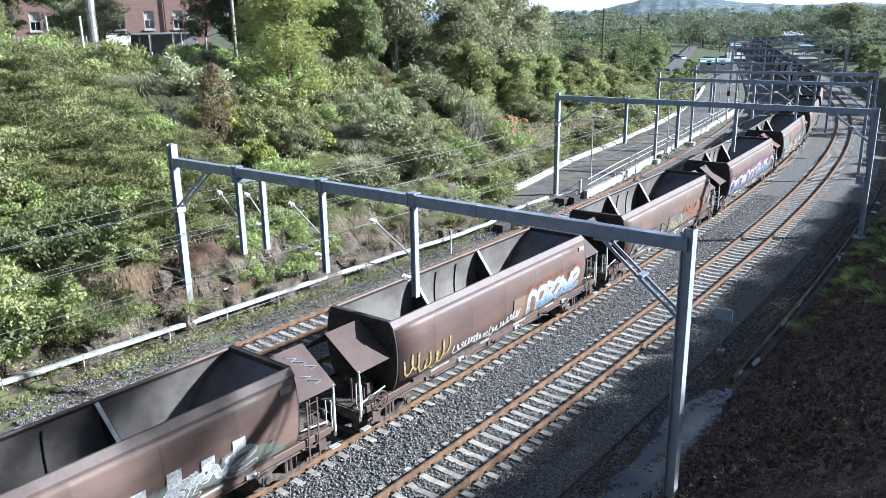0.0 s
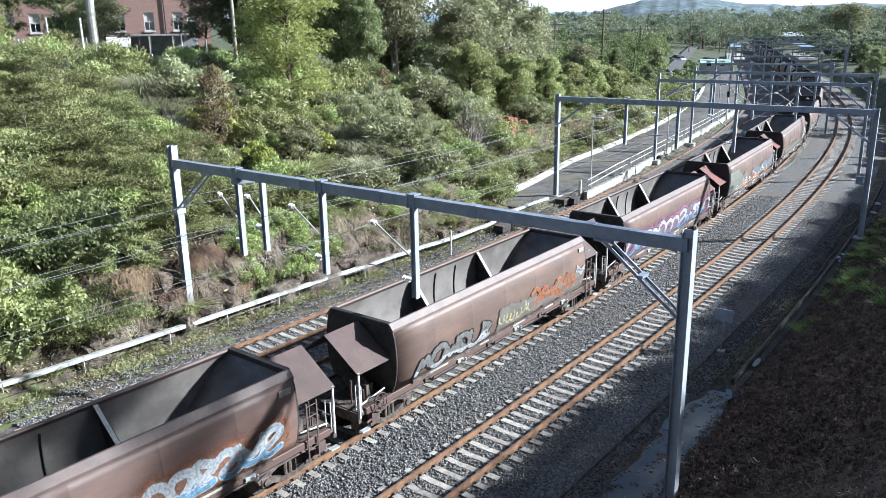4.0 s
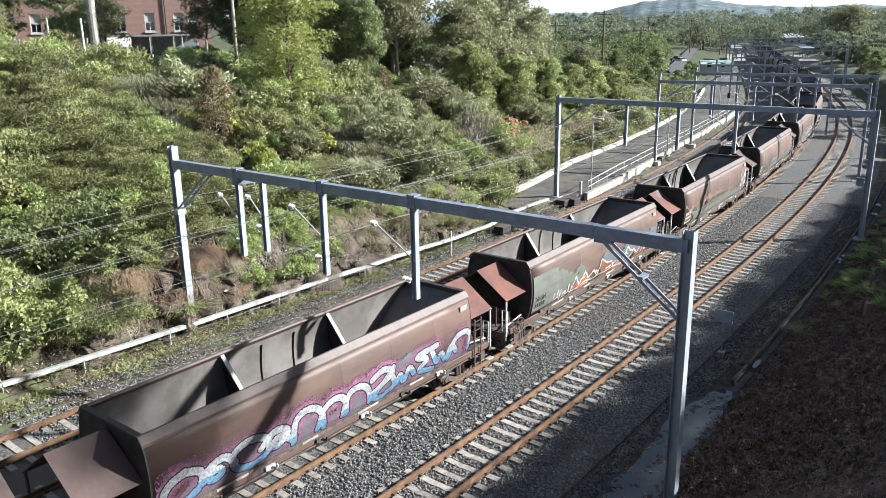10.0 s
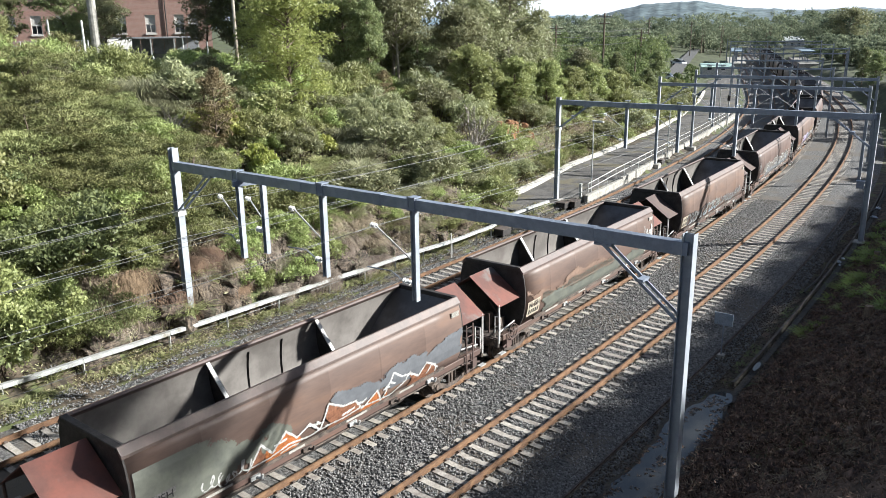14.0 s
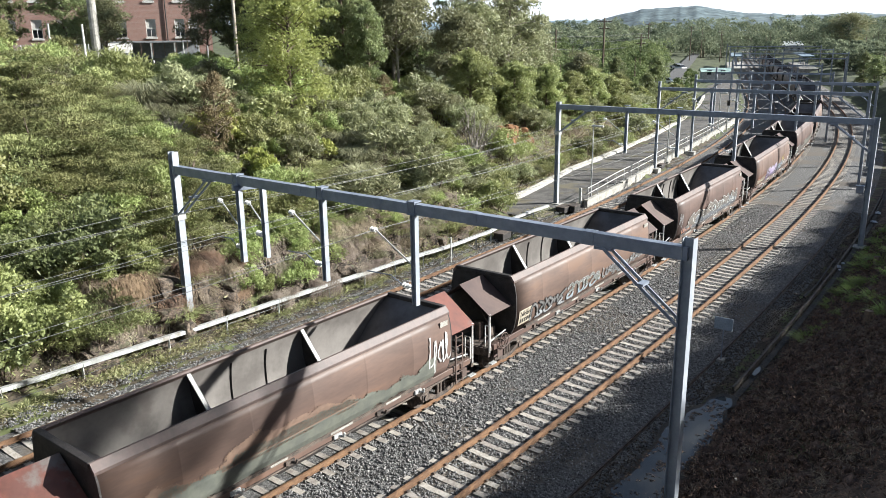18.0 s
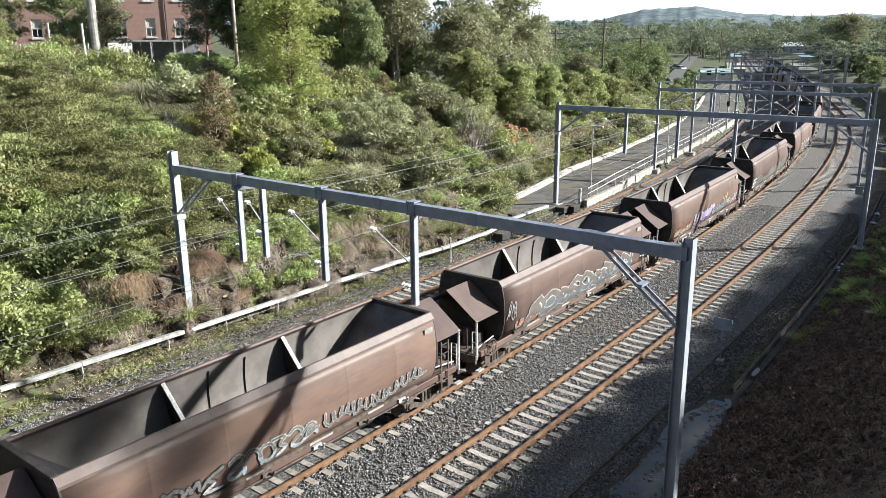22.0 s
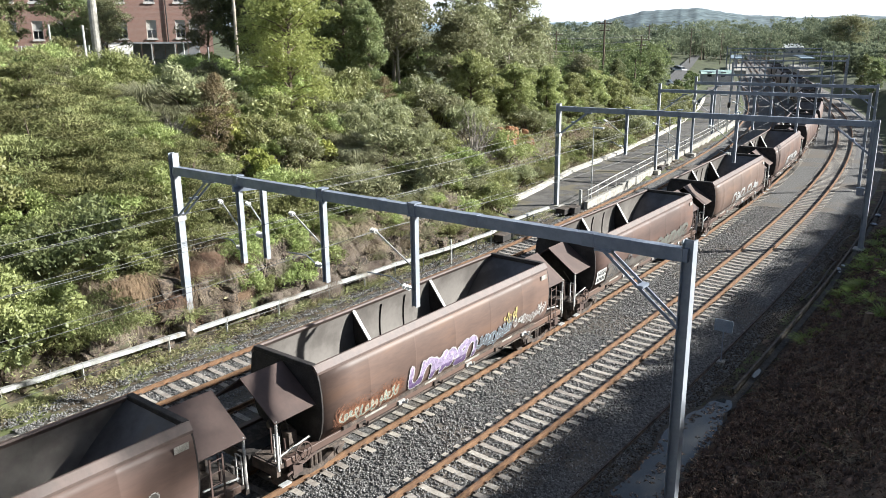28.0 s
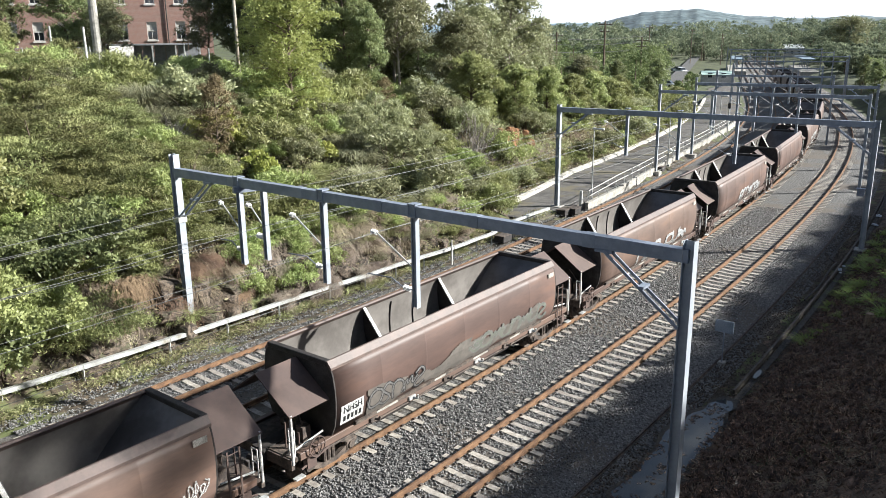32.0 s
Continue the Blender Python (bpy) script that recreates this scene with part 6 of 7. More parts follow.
TROUGH = [(-0.11, 0.06), (-0.11, -0.08), (0.11, -0.08), (0.11, 0.06), (0.085, 0.075), (-0.085, 0.075)]
trough = empty("cable_trough", Matrix())
tagged(trough, "raised galvanised steel cable trough on short posts along the line", "cable trough")
T_PTS = [(-24, -11.5), (-19, -11.2), (-14.6, -10.98), (-11.7, -10.8), (-8.1, -10.6), (-5.3, -10.47), (-2.4, -10.4), (0.8, -10.28), (3.2, -10.1), (5.5, -9.97), (7.8, -9.83), (10.2, -9.55), (12.7, -9.55), (14.3, -9.5), (17.3, -10.1), (20.8, -10.08), (22.7, -9.95)]
for (a, oa), (b, ob_) in zip(T_PTS, T_PTS[1:]):
    z = 0.62
    line_sweep("trough_length", [(a + 0.01, oa, z), ((a + b) / 2, (oa + ob_) / 2, z - 0.015), (b - 0.01, ob_, z)], TROUGH, M_GALV, trough)
    bm = bar(bmesh.new(), on_line(a, oa, -0.3), on_line(a, oa, 0.54), 0.07, 0.07, (1, 0, 0))
    part("trough_post", bm, M_GALV, trough)
bm = rod(bmesh.new(), on_line(9.6, -9.2, -0.2), on_line(9.6, -9.2, 1.25), 0.04, 8)
tagged(part("marker_post", bm, M_WHITE), "slim white marker post beside the cable trough", "marker post")


def rock_mesh(seed, n=2):
    bm = bmesh.new()
    bmesh.ops.create_icosphere(bm, subdivisions=n, radius=1.0)
    rnd = random.Random(seed)
    o = Vector((rnd.uniform(0, 50), rnd.uniform(0, 50), rnd.uniform(0, 50)))
    for v in bm.verts:
        k = 1 + 0.35 * noise.noise(v.co * 1.3 + o) + 0.16 * noise.noise(v.co * 3.5 + o)
        q = v.co * k
        v.co = Vector((max(-0.75, min(0.75, q.x)), max(-0.8, min(0.8, q.y)), max(-0.7, min(0.7, q.z))))
    me = bpy.data.meshes.new("rock")
    bm.to_mesh(me)
    bm.free()
    me.materials.append(M_ROCK)
    return me


ROCKS = [rock_mesh(i) for i in range(5)]
face = empty("rock_face", line_pose(0, -12.2, 0))
tagged(face, "low face of cracked brown cut rock at the foot of the bank", "rock face", kind="structure")
_r = random.Random(14)
_inv = face.matrix_basis.inverted()
for i in range(150):
    s = _r.uniform(-11.5, 14.5)
    k = _r.random()
    m = line_pose(s, -11.15 - 1.5 * k + _r.uniform(-0.1, 0.1), 0.1 + 2.45 * k) @ pose(0, 0, 0, _r.uniform(-25, 25), _r.uniform(-25, 25), _r.uniform(0, 360)) @ Matrix.Diagonal((_r.uniform(0.3, 0.75), _r.uniform(0.35, 0.9), _r.uniform(0.3, 0.75), 1))
    part("rock", _r.choice(ROCKS), None, face, m=_inv @ m)
for i in range(34):                      # larger blocks that stand proud of the face
    s, k = _r.uniform(-7.5, 3.5), _r.random()
    m = line_pose(s, -11.0 - 1.0 * k + _r.uniform(-0.1, 0.1), 0.3 + 2.0 * k) @ pose(0, 0, 0, _r.uniform(-15, 15), _r.uniform(-15, 15), _r.uniform(0, 360)) @ Matrix.Diagonal((_r.uniform(0.45, 0.7), _r.uniform(0.5, 0.95), _r.uniform(0.35, 0.6), 1))
    part("rock", _r.choice(ROCKS), None, face, m=_inv @ m)
# a low pitched-stone footing under the trough
for i in range(26):
    s = -3.8 + i * 0.42
    m = line_pose(s, -10.95 + _r.uniform(-0.06, 0.06), 0.15) @ pose(0, 0, 0, _r.uniform(-10, 10), _r.uniform(-10, 10), _r.uniform(0, 360)) @ Matrix.Diagonal((0.32, 0.3, 0.3, 1))
    part("rock", _r.choice(ROCKS), None, face, m=_inv @ m)
SOILROCK = [me.copy() for me in ROCKS[:2]]
for me in SOILROCK:
    tint(me, M_SOIL)
scar = empty("soil_scar", line_pose(22, -22.8, 0))
tagged(scar, "bare orange soil scar under the trees on the bank", "soil", kind="structure")
_inv = scar.matrix_basis.inverted()
for s0, o0, n in ((20.0, -20.4, 9), (36.5, -19.9, 11), (34.0, -20.0, 6)):
    for i in range(n * 2):
        s, o = s0 + _r.uniform(-2.6, 2.6), o0 + _r.uniform(-0.7, 0.7)
        m = line_pose(s, o, ground_at(s, o) + _r.uniform(0.1, 0.45)) @ pose(0, 0, 0, 0, 0, _r.uniform(0, 360)) @ Matrix.Diagonal((_r.uniform(0.3, 0.6), _r.uniform(0.3, 0.6), _r.uniform(0.3, 0.75), 1))
        part("soil_bank", _r.choice(SOILROCK), None, scar, m=_inv @ m)

kerb_swing = lambda s: float(np.interp(s, [27, 40], [0.0, 1.6]))
strip("access_path", 21, 190, 2.0, [(-14.15, 0.06), (-12.0, 0.09), (-9.9, 0.05), (-9.75, -0.2)], M_PATHGREY, "grey gravelled access path beside the tracks", "path", kerb_swing)
kerb = strip("path_kerb", 25, 130, 1.5, [(-14.62, -0.1), (-14.6, 0.34), (-14.2, 0.26), (-14.12, 0.0)], M_KERB, "broken pale concrete kerb along the path", "kerb", kerb_swing)
ramp = empty("access_ramp", line_pose(27, -9.3, 0))
tagged(ramp, "pale concrete ramp with a white pipe handrail", "ramp", kind="structure")
_inv = ramp.matrix_basis.inverted()
R_S = [27.2, 35, 43, 51, 60, 70, 80, 92]
R_O = [-9.1, -9.35, -9.7, -9.95, -9.95, -9.8, -9.4, -9.0]
rz = lambda s: float(np.interp(s, [27.2, 34, 92], [0.18, 0.42, 0.5]))
for a, b, oa, ob_ in zip(R_S, R_S[1:], R_O, R_O[1:]):
    bm = sweep(bmesh.new(), [_inv @ on_line(a + 0.01, oa, 0), _inv @ on_line(b - 0.01, ob_, 0)], [(-0.14, -0.4), (0.12, -0.4), (0.12, rz((a + b) / 2)), (-0.14, rz((a + b) / 2))])
    part("ramp_wall", bm, M_CONC, ramp)
S_POSTS = list(np.arange(27.5, 92, 2.0))
ro = lambda s: float(np.interp(s, R_S, R_O)) + 0.02
for s in S_POSTS:
    part("rail_post", rod(bmesh.new(), _inv @ on_line(s, ro(s), 0.2), _inv @ on_line(s, ro(s), rz(s) + 0.98), 0.025, 6), M_GALV, ramp)
for h in (0.98, 0.55):
    pts = [_inv @ on_line(s, ro(s), rz(s) + h) for s in S_POSTS]
    part("hand_rail", sweep(bmesh.new(), pts, [(0.025 * math.cos(a), 0.025 * math.sin(a)) for a in (0, 1.05, 2.1, 3.14, 4.19, 5.24)]), M_WHITE, ramp)
part("gate_post", boxed(-0.09, 0.09, -0.09, 0.09, -0.2, 1.15), M_GALV, ramp, m=_inv @ line_pose(27.3, -9.6))


def street_light(s, off, h, z=0.0):
    ob = empty("path_lamp", line_pose(s, off, z))
    tagged(ob, "slim galvanised lamp post with a small flat head", "lamp post", "path lamps")
    part("post", rod(bmesh.new(), (0, 0, -0.3), (0, 0, h), 0.06, 8, 0.04), M_GALV, ob)
    bm = boxed(-0.1, 0.8, -0.13, 0.13, h - 0.06, h + 0.08, bevel=0.03)
    part("lamp_head", bm, M_GALV, ob)
    part("base_plate", boxed(-0.2, 0.2, -0.2, 0.2, -0.1, 0.08), M_CONC, ob)


street_light(28.9, -9.45, 5.55)
street_light(49.0, -9.75, 4.8)
street_light(74.0, -9.6, 4.8)
for s, o, m_ in ((24.4, -9.6, M_DARK), (25.2, -9.2, M_DARK), (15.5, -9.4, M_DARK), (19.0, -9.3, M_DARK), (46.0, -9.6, M_DARK)):
    ob = empty("pit_box", line_pose(s, o, -0.1))
    tagged(ob, "low dark signal cable pit beside the track", "cable pit", "cable pits")
    part("pit", boxed(-0.35, 0.35, -0.5, 0.5, 0, 0.38, bevel=0.02), m_, ob)
    part("lid", boxed(-0.38, 0.38, -0.53, 0.53, 0.383, 0.43, bevel=0.01), M_GEAR, ob)
# lineside cabinet on the second portal's right post
cab = empty("post_cabinet", line_pose(26.0, 9.0, 3.0))
tagged(cab, "small grey electrical cabinet fixed to the portal post", "cabinet")
part("case", boxed(-0.28, 0.12, -0.42, -0.17, 0, 0.42, bevel=0.02), M_STEEL, cab)
part("hood", boxed(-0.32, 0.16, -0.46, -0.15, 0.424, 0.46), M_STEEL, cab)

# ---- right of the line: drain, puddle, sign, old rail ----
drain = empty("drain_kerb", line_pose(3, 8.85, 0))
tagged(drain, "long concrete drain edge at the foot of the bank", "drain", kind="structure")
_inv = drain.matrix_basis.inverted()
for i in range(24):
    a = 2.4 + i * 1.8
    part("kerb_length", sweep(bmesh.new(), [_inv @ on_line(a + 0.012, 8.86, -0.22 + 0.006 * (i % 3)), _inv @ on_line(a + 1.79, 8.86, -0.22 + 0.006 * (i % 3))], [(-0.045, -0.3), (0.045, -0.3), (0.045, 0.04), (-0.045, 0.04)]), M_SHADECONC, drain)
line_sweep("drain_channel", [(s, 9.12, -0.30) for s in np.arange(-9, 46, 2.0)], [(-0.12, -0.05), (0.12, -0.05), (0.12, -0.02), (-0.12, -0.02)], M_MUD)
tagged(bpy.data.objects["drain_channel"], "muddy drain channel beside the bank", "drain", kind="structure")
rng_p = random.Random(3)
edge = []
for i in range(180):
    a = i / 180 * 2 * math.pi
    edge.append((-4.0 + 5.6 * math.cos(a) * (1 + 0.015 * rng_p.uniform(-1, 1)), 8.85 + (0.70 * math.sin(a)) * (1 + 0.07 * rng_p.uniform(-1, 1)) + 0.09 * math.sin(3 * a + 1) + 0.07 * math.sin(7 * a) + 0.04 * math.sin(17 * a)))
bm = bmesh.new()
bm.faces.new([bm.verts.new(on_line(s, o, -0.255)) for s, o in edge[::-1]])
tagged(part("puddle", bm, M_WATER), "still puddle reflecting the sky beside the track", "puddle", kind="structure")
bm = bmesh.new()
bm.faces.new([bm.verts.new(on_line(-4.0 + (s + 4.0) * 1.05, 8.85 + (o - 8.85) * 1.22, -0.262)) for s, o in edge[::-1]])
tagged(part("mud", bm, M_MUD), "dark wet mud round the puddle", "mud", kind="structure")
rng_w = np.random.default_rng(41)
_n = 260                                      # leaves and scum that drift by the puddle's edges
_a = rng_w.random(_n) * 6.283
_k = np.where(rng_w.random(_n) < 0.8, 0.72 + 0.26 * rng_w.random(_n), rng_w.random(_n))
_c = np.array([on_line(-4.0 + 5.5 * k * math.cos(a), 8.85 + 0.7 * k * math.sin(a), -0.246) for a, k in zip(_a, _k)])
v, f = leaf_quads(rng_w, _c, np.tile((0.09, 0.09, 0.004), (_n, 1)), 7, 0.09, 0.04)
v[:, 2] = np.clip(v[:, 2], -0.252, -0.235)
tagged(new("floating_leaves", from_arrays("floating_leaves", v, f, M_LITTERLEAF)), "dead leaves drifting at the puddle's edge", "leaves", kind="stuff")
for cs_, co_, ls_, lo_ in ((4.4, 9.12, 0.5, 0.1), (-5.4, 11.2, 0.8, 0.35)):       # small wet patches by the drain and on the bank
    bm = bmesh.new()
    ring_ = []
    for i in range(28):
        a = i / 28 * 2 * math.pi
        k = 1 + 0.22 * rng_p.uniform(-1, 1)
        s_, o_ = cs_ + ls_ * k * math.cos(a), co_ + lo_ * k * math.sin(a)
        ring_.append(on_line(s_, o_, ground_at(s_, o_) + 0.07 if co_ > 10 else -0.225))
    bm.faces.new([bm.verts.new(q) for q in ring_[::-1]])
    tagged(part("wet_patch", bm, M_WATER), "small shallow patch of water beside the drain", "puddle", kind="structure")


def plastic_bag(s, o, size, seed):
    """A crumpled bag: a dented, pinched lump."""
    rnd = random.Random(seed)
    bm = bmesh.new()
    bmesh.ops.create_icosphere(bm, subdivisions=3, radius=1.0)
    off_ = Vector((rnd.uniform(0, 9), rnd.uniform(0, 9), rnd.uniform(0, 9)))
    for v_ in bm.verts:
        k = 1 + 0.55 * noise.noise(v_.co * 2.1 + off_) + 0.25 * noise.noise(v_.co * 5 + off_)
        v_.co = Vector((v_.co.x * k * size, v_.co.y * k * size * 1.7, max(v_.co.z, -0.4) * k * size * 0.55))
    ob = part("plastic_bag", bm, M_BAG, m=line_pose(s, o, max(ground_at(s, o), -0.3) + 0.06, rnd.uniform(0, 90)))
    tagged(ob, "crumpled pale plastic bag lying by the drain", "litter", "litter by the drain")


M_BAG = mat("pale plastic film", (0.62, 0.66, 0.74), (0.42, 0.45, 0.52), 6, 40, 0.35, bump=0.2, translucent=0.2)
for i, (s, o, k) in enumerate(((20.8, 8.95, 0.13), (21.6, 9.05, 0.09), (20.2, 9.1, 0.06), (33.0, 9.25, 0.14), (36.0, 9.2, 0.16))):
    plastic_bag(s, o, k, i)
line_sweep("spare_rail", [(s, 7.42, -0.22) for s in np.arange(-12, 37, 2.0)], [(q[0] * 0.7, q[1] * 0.7) for q in RAIL], M_GEAR)
tagged(bpy.data.objects["spare_rail"], "rusty spare rail lying beside the ballast", "rail")
line_sweep("surface_pipe", [(s, 8.6 + 0.5 * math.sin(s * 0.2) * (1 if s > 22 else 0), -0.2 + 0.1 * math.sin(s)) for s in np.arange(14, 46, 1.0)], [(0.05 * math.cos(a), 0.05 * math.sin(a)) for a in (0, 1.05, 2.1, 3.14, 4.19, 5.24)], M_DARK)
tagged(bpy.data.objects["surface_pipe"], "black plastic pipe along the drain", "pipe")
sg = empty("track_sign", line_pose(4.85, 7.6, -0.35))
tagged(sg, "small blue-grey sign plate on a thin post beside the line", "sign")
part("post", rod(bmesh.new(), (0, 0, 0), (0, 0, 1.5), 0.025, 8), M_STEEL, sg)
M_SIGN = mat("blue-grey sign", (0.30, 0.36, 0.43), (0.24, 0.30, 0.36), 3, 30, 0.5, bump=0.05)
part("plate", boxed(-0.36, 0.36, -0.05, -0.028, 1.35, 1.85), M_SIGN, sg, "plain blue-grey plate")
part("foot", boxed(-0.14, 0.14, -0.14, 0.14, -0.1, 0.1, bevel=0.02), M_CONC, sg)
for s, o, h in ((7.7, 12.2, 0.55), (19.3, 10.9, 0.5)):
    ob = part("tree_stump", rod(bmesh.new(), (0, 0, -0.3), (0, 0, h), 0.17, 10, 0.15), M_BARK, m=line_pose(s, o, ground_at(s, o)))
    tagged(ob, "short sawn tree stump on the bank", "stump")
# litter, weeds and grass on the shaded bank
_r = random.Random(21)
GREEN = make_tussock("bank_grass", 61, 0.55, 0.4, M_BANKGRASS, "short green grass clump on the bank", 160, 0.035, 0.5)
TWIG = make_tussock("dead_stalk_tuft", 62, 0.7, 0.35, M_STRAW, "brown dead stalks lying on the bank", 90, 0.02, 1.6)
for i in range(230):
    s = _r.uniform(-13, 30)
    o = 9.9 + abs(_r.gauss(0, 2.0)) if s > 4 else 10.1 + _r.random() * 6
    green = noise.noise(Vector((s * 0.12, o * 0.3, 2))) + (0.35 if s > 8 else -0.6) > 0
    plant(GREEN if green else TWIG, s, o, _r.uniform(0.6, 1.3) if green else _r.uniform(0.35, 0.7), 0.02, _r)
for i in range(60):
    s = _r.uniform(28, 100)
    plant(_r.choice(BUSHES + TUSSOCKS), s, _r.uniform(11.5, 17), _r.uniform(0.6, 1.1), 0, _r)


def bank_litter():
    rng = np.random.default_rng(17)
    n = 9000
    s, o = rng.uniform(-14, 24, n), 9.7 + rng.random(n) * 7
    cs = np.array([on_line(a, b, ground_at(a, b) + 0.03) for a, b in zip(s, o)])
    v, f = leaf_quads(rng, cs, np.tile((0.45, 0.45, 0.10), (n, 1)), 12, 0.10, 0.03)
    n = 2200
    s, o = rng.uniform(-15, 26, n), 9.5 + rng.random(n) * 8
    cs = np.array([on_line(a, b, ground_at(a, b) + 0.07) for a, b in zip(s, o)])
    v2, f2 = leaf_quads(rng, cs, np.tile((0.5, 0.5, 0.10), (n, 1)), 6, 0.26, 0.012)
    tagged(new("dead_sticks", from_arrays("dead_sticks", v2, f2, M_STRAW)), "pale dead sticks and stalks strewn on the bank", "litter", kind="stuff")
    tagged(new("leaf_litter", from_arrays("leaf_litter", v, f, M_LITTERLEAF)), "brown leaf litter and clippings on the bank", "litter", kind="stuff")


bank_litter()


def ballast_stones():
    """Loose stones on the ballast where the camera sees it best."""
    rng = np.random.default_rng(23)
    n = 64000
    s = -15 + 50 * rng.random(n) ** 1.5
    o = np.where(rng.random(n) < 0.8, rng.uniform(0.7, 7.7, n), rng.uniform(-9.4, -5.4, n))
    h = np.interp(s, LINE_S, LINE_H)
    x = np.interp(s, LINE_S, LINE_X) + o * np.cos(h)
    y = np.interp(s, LINE_S, LINE_Y) - o * np.sin(h)
    c = np.stack([x, y, -0.225 + rng.random(n) * 0.02 - np.clip(o - 6.3, 0, 2) * 0.13], -1)
    over = np.zeros(n, bool)
    for off, _, s0, _, _ in TRACKS:                      # keep the sleepers clear
        ph = np.mod(s - s0 - 1.0 + 0.3025, 0.605) - 0.3025
        over |= (abs(o - off) < 1.27) & (abs(ph) < 0.12)
    c[over, 2] -= 0.3
    strew("loose_ballast", rng, c, 0.028 + 0.032 * rng.random(n), M_STONE, "loose grey ballast stones between the tracks", "ballast")


def strew(name, rng, c, r, material, label, category):
    """Angular stones at the places given."""
    n = len(c)
    base = np.array([(1, 0, 0), (-0.5, 0.87, 0), (-0.5, -0.87, 0), (0.1, 0, 0.8), (0.0, 0.1, -0.7)])
    a = rng.random(n) * 6.283
    q = base[None] * (0.7 + 0.6 * rng.random((n, 5, 1)))
    rx = q[..., 0] * np.cos(a)[:, None] - q[..., 1] * np.sin(a)[:, None]
    ry = q[..., 0] * np.sin(a)[:, None] + q[..., 1] * np.cos(a)[:, None]
    v = np.stack([rx, ry, q[..., 2] + 0.25 * rx * rng.normal(size=(n, 1))], -1) * r[:, None, None] + c[:, None]
    f = np.array([(0, 1, 3), (1, 2, 3), (2, 0, 3), (1, 0, 4), (2, 1, 4), (0, 2, 4)])
    faces = (f[None] + (np.arange(n) * 5)[:, None, None]).reshape(-1, 3)
    tagged(new(name, from_arrays(name, v.reshape(-1, 3), faces, material, 3)), label, category, kind="stuff")


def line_points(s, o, lift):
    return np.array([on_line(a, b, ground_at(a, b) + c) for a, b, c in zip(s, o, lift)])


def verge_stones():
    rng = np.random.default_rng(29)
    n = 9000                                  # brown gravel between the ballast and the drain
    s, o = -14 + 50 * rng.random(n) ** 1.4, rng.uniform(7.5, 9.5, n)
    pond = ((s + 4.0) / 5.7) ** 2 + ((o - 8.85) / 0.74) ** 2 < 1.0
    s, o = s[~pond], o[~pond]
    c = line_points(s, o, 0.02 * rng.random(len(s)))
    c[:, 2] = np.maximum(c[:, 2], np.interp(o, [7.4, 8.2, 9.6], [-0.34, -0.42, -0.3]))
    strew("verge_gravel", rng, c, 0.025 + 0.04 * rng.random(len(s)), M_GRAVEL, "brown gravel and clods beside the ballast", "gravel")
    n = 9000                                  # clods over the shaded bank
    s, o = rng.uniform(-16, 32, n), 9.5 + rng.random(n) ** 1.2 * 8
    strew("bank_clods", rng, line_points(s, o, 0.05 * rng.random(n)), 0.05 + 0.22 * rng.random(n) ** 3, M_CLOD, "dark clods and rubble on the shaded bank", "soil")
    n = 15000                                 # straw, weeds and grit under the cable trough
    s, o = rng.uniform(-24, 24, n), -rng.uniform(9.0, 11.3, n)
    strew("trough_gravel", rng, line_points(s, o, 0.03 * rng.random(n)), 0.025 + 0.035 * rng.random(n), M_STONE, "grey gravel spilt under the cable trough", "gravel")


verge_stones()
ballast_stones()

# ---- the road bridge on which the camera stands ----
bridge = empty("road_bridge", line_pose(-29.2, 4.0, 0))
tagged(bridge, "concrete road bridge over the cutting with a low parapet", "bridge", kind="structure")
part("deck", boxed(-40, 26, -5.0, 4.75, 9.9, 10.95), M_CONC, bridge)
part("far_parapet", boxed(-40, 26, -5.0, -4.7, 10.955, 12.3), M_CONC, bridge)
part("parapet", boxed(-40, 26, 4.6, 4.75, 10.955, 11.5), M_CONC, bridge)
for x in (-12.5, 9.6):
    part("pier", boxed(x - 0.4, x + 0.4, -4.6, 4.3, -0.6, 9.895), M_CONC, bridge)
for x0, x1 in ((-40, -22), (20, 26)):
    part("abutment", boxed(x0, x1, -4.8, 4.5, -0.6, 9.895), M_CONC, bridge)

# ---- the town above the bank ----
A, B = Vector((-45.0, 82.0, 10.0)), Vector((-24.6, 88.6, 10.0))


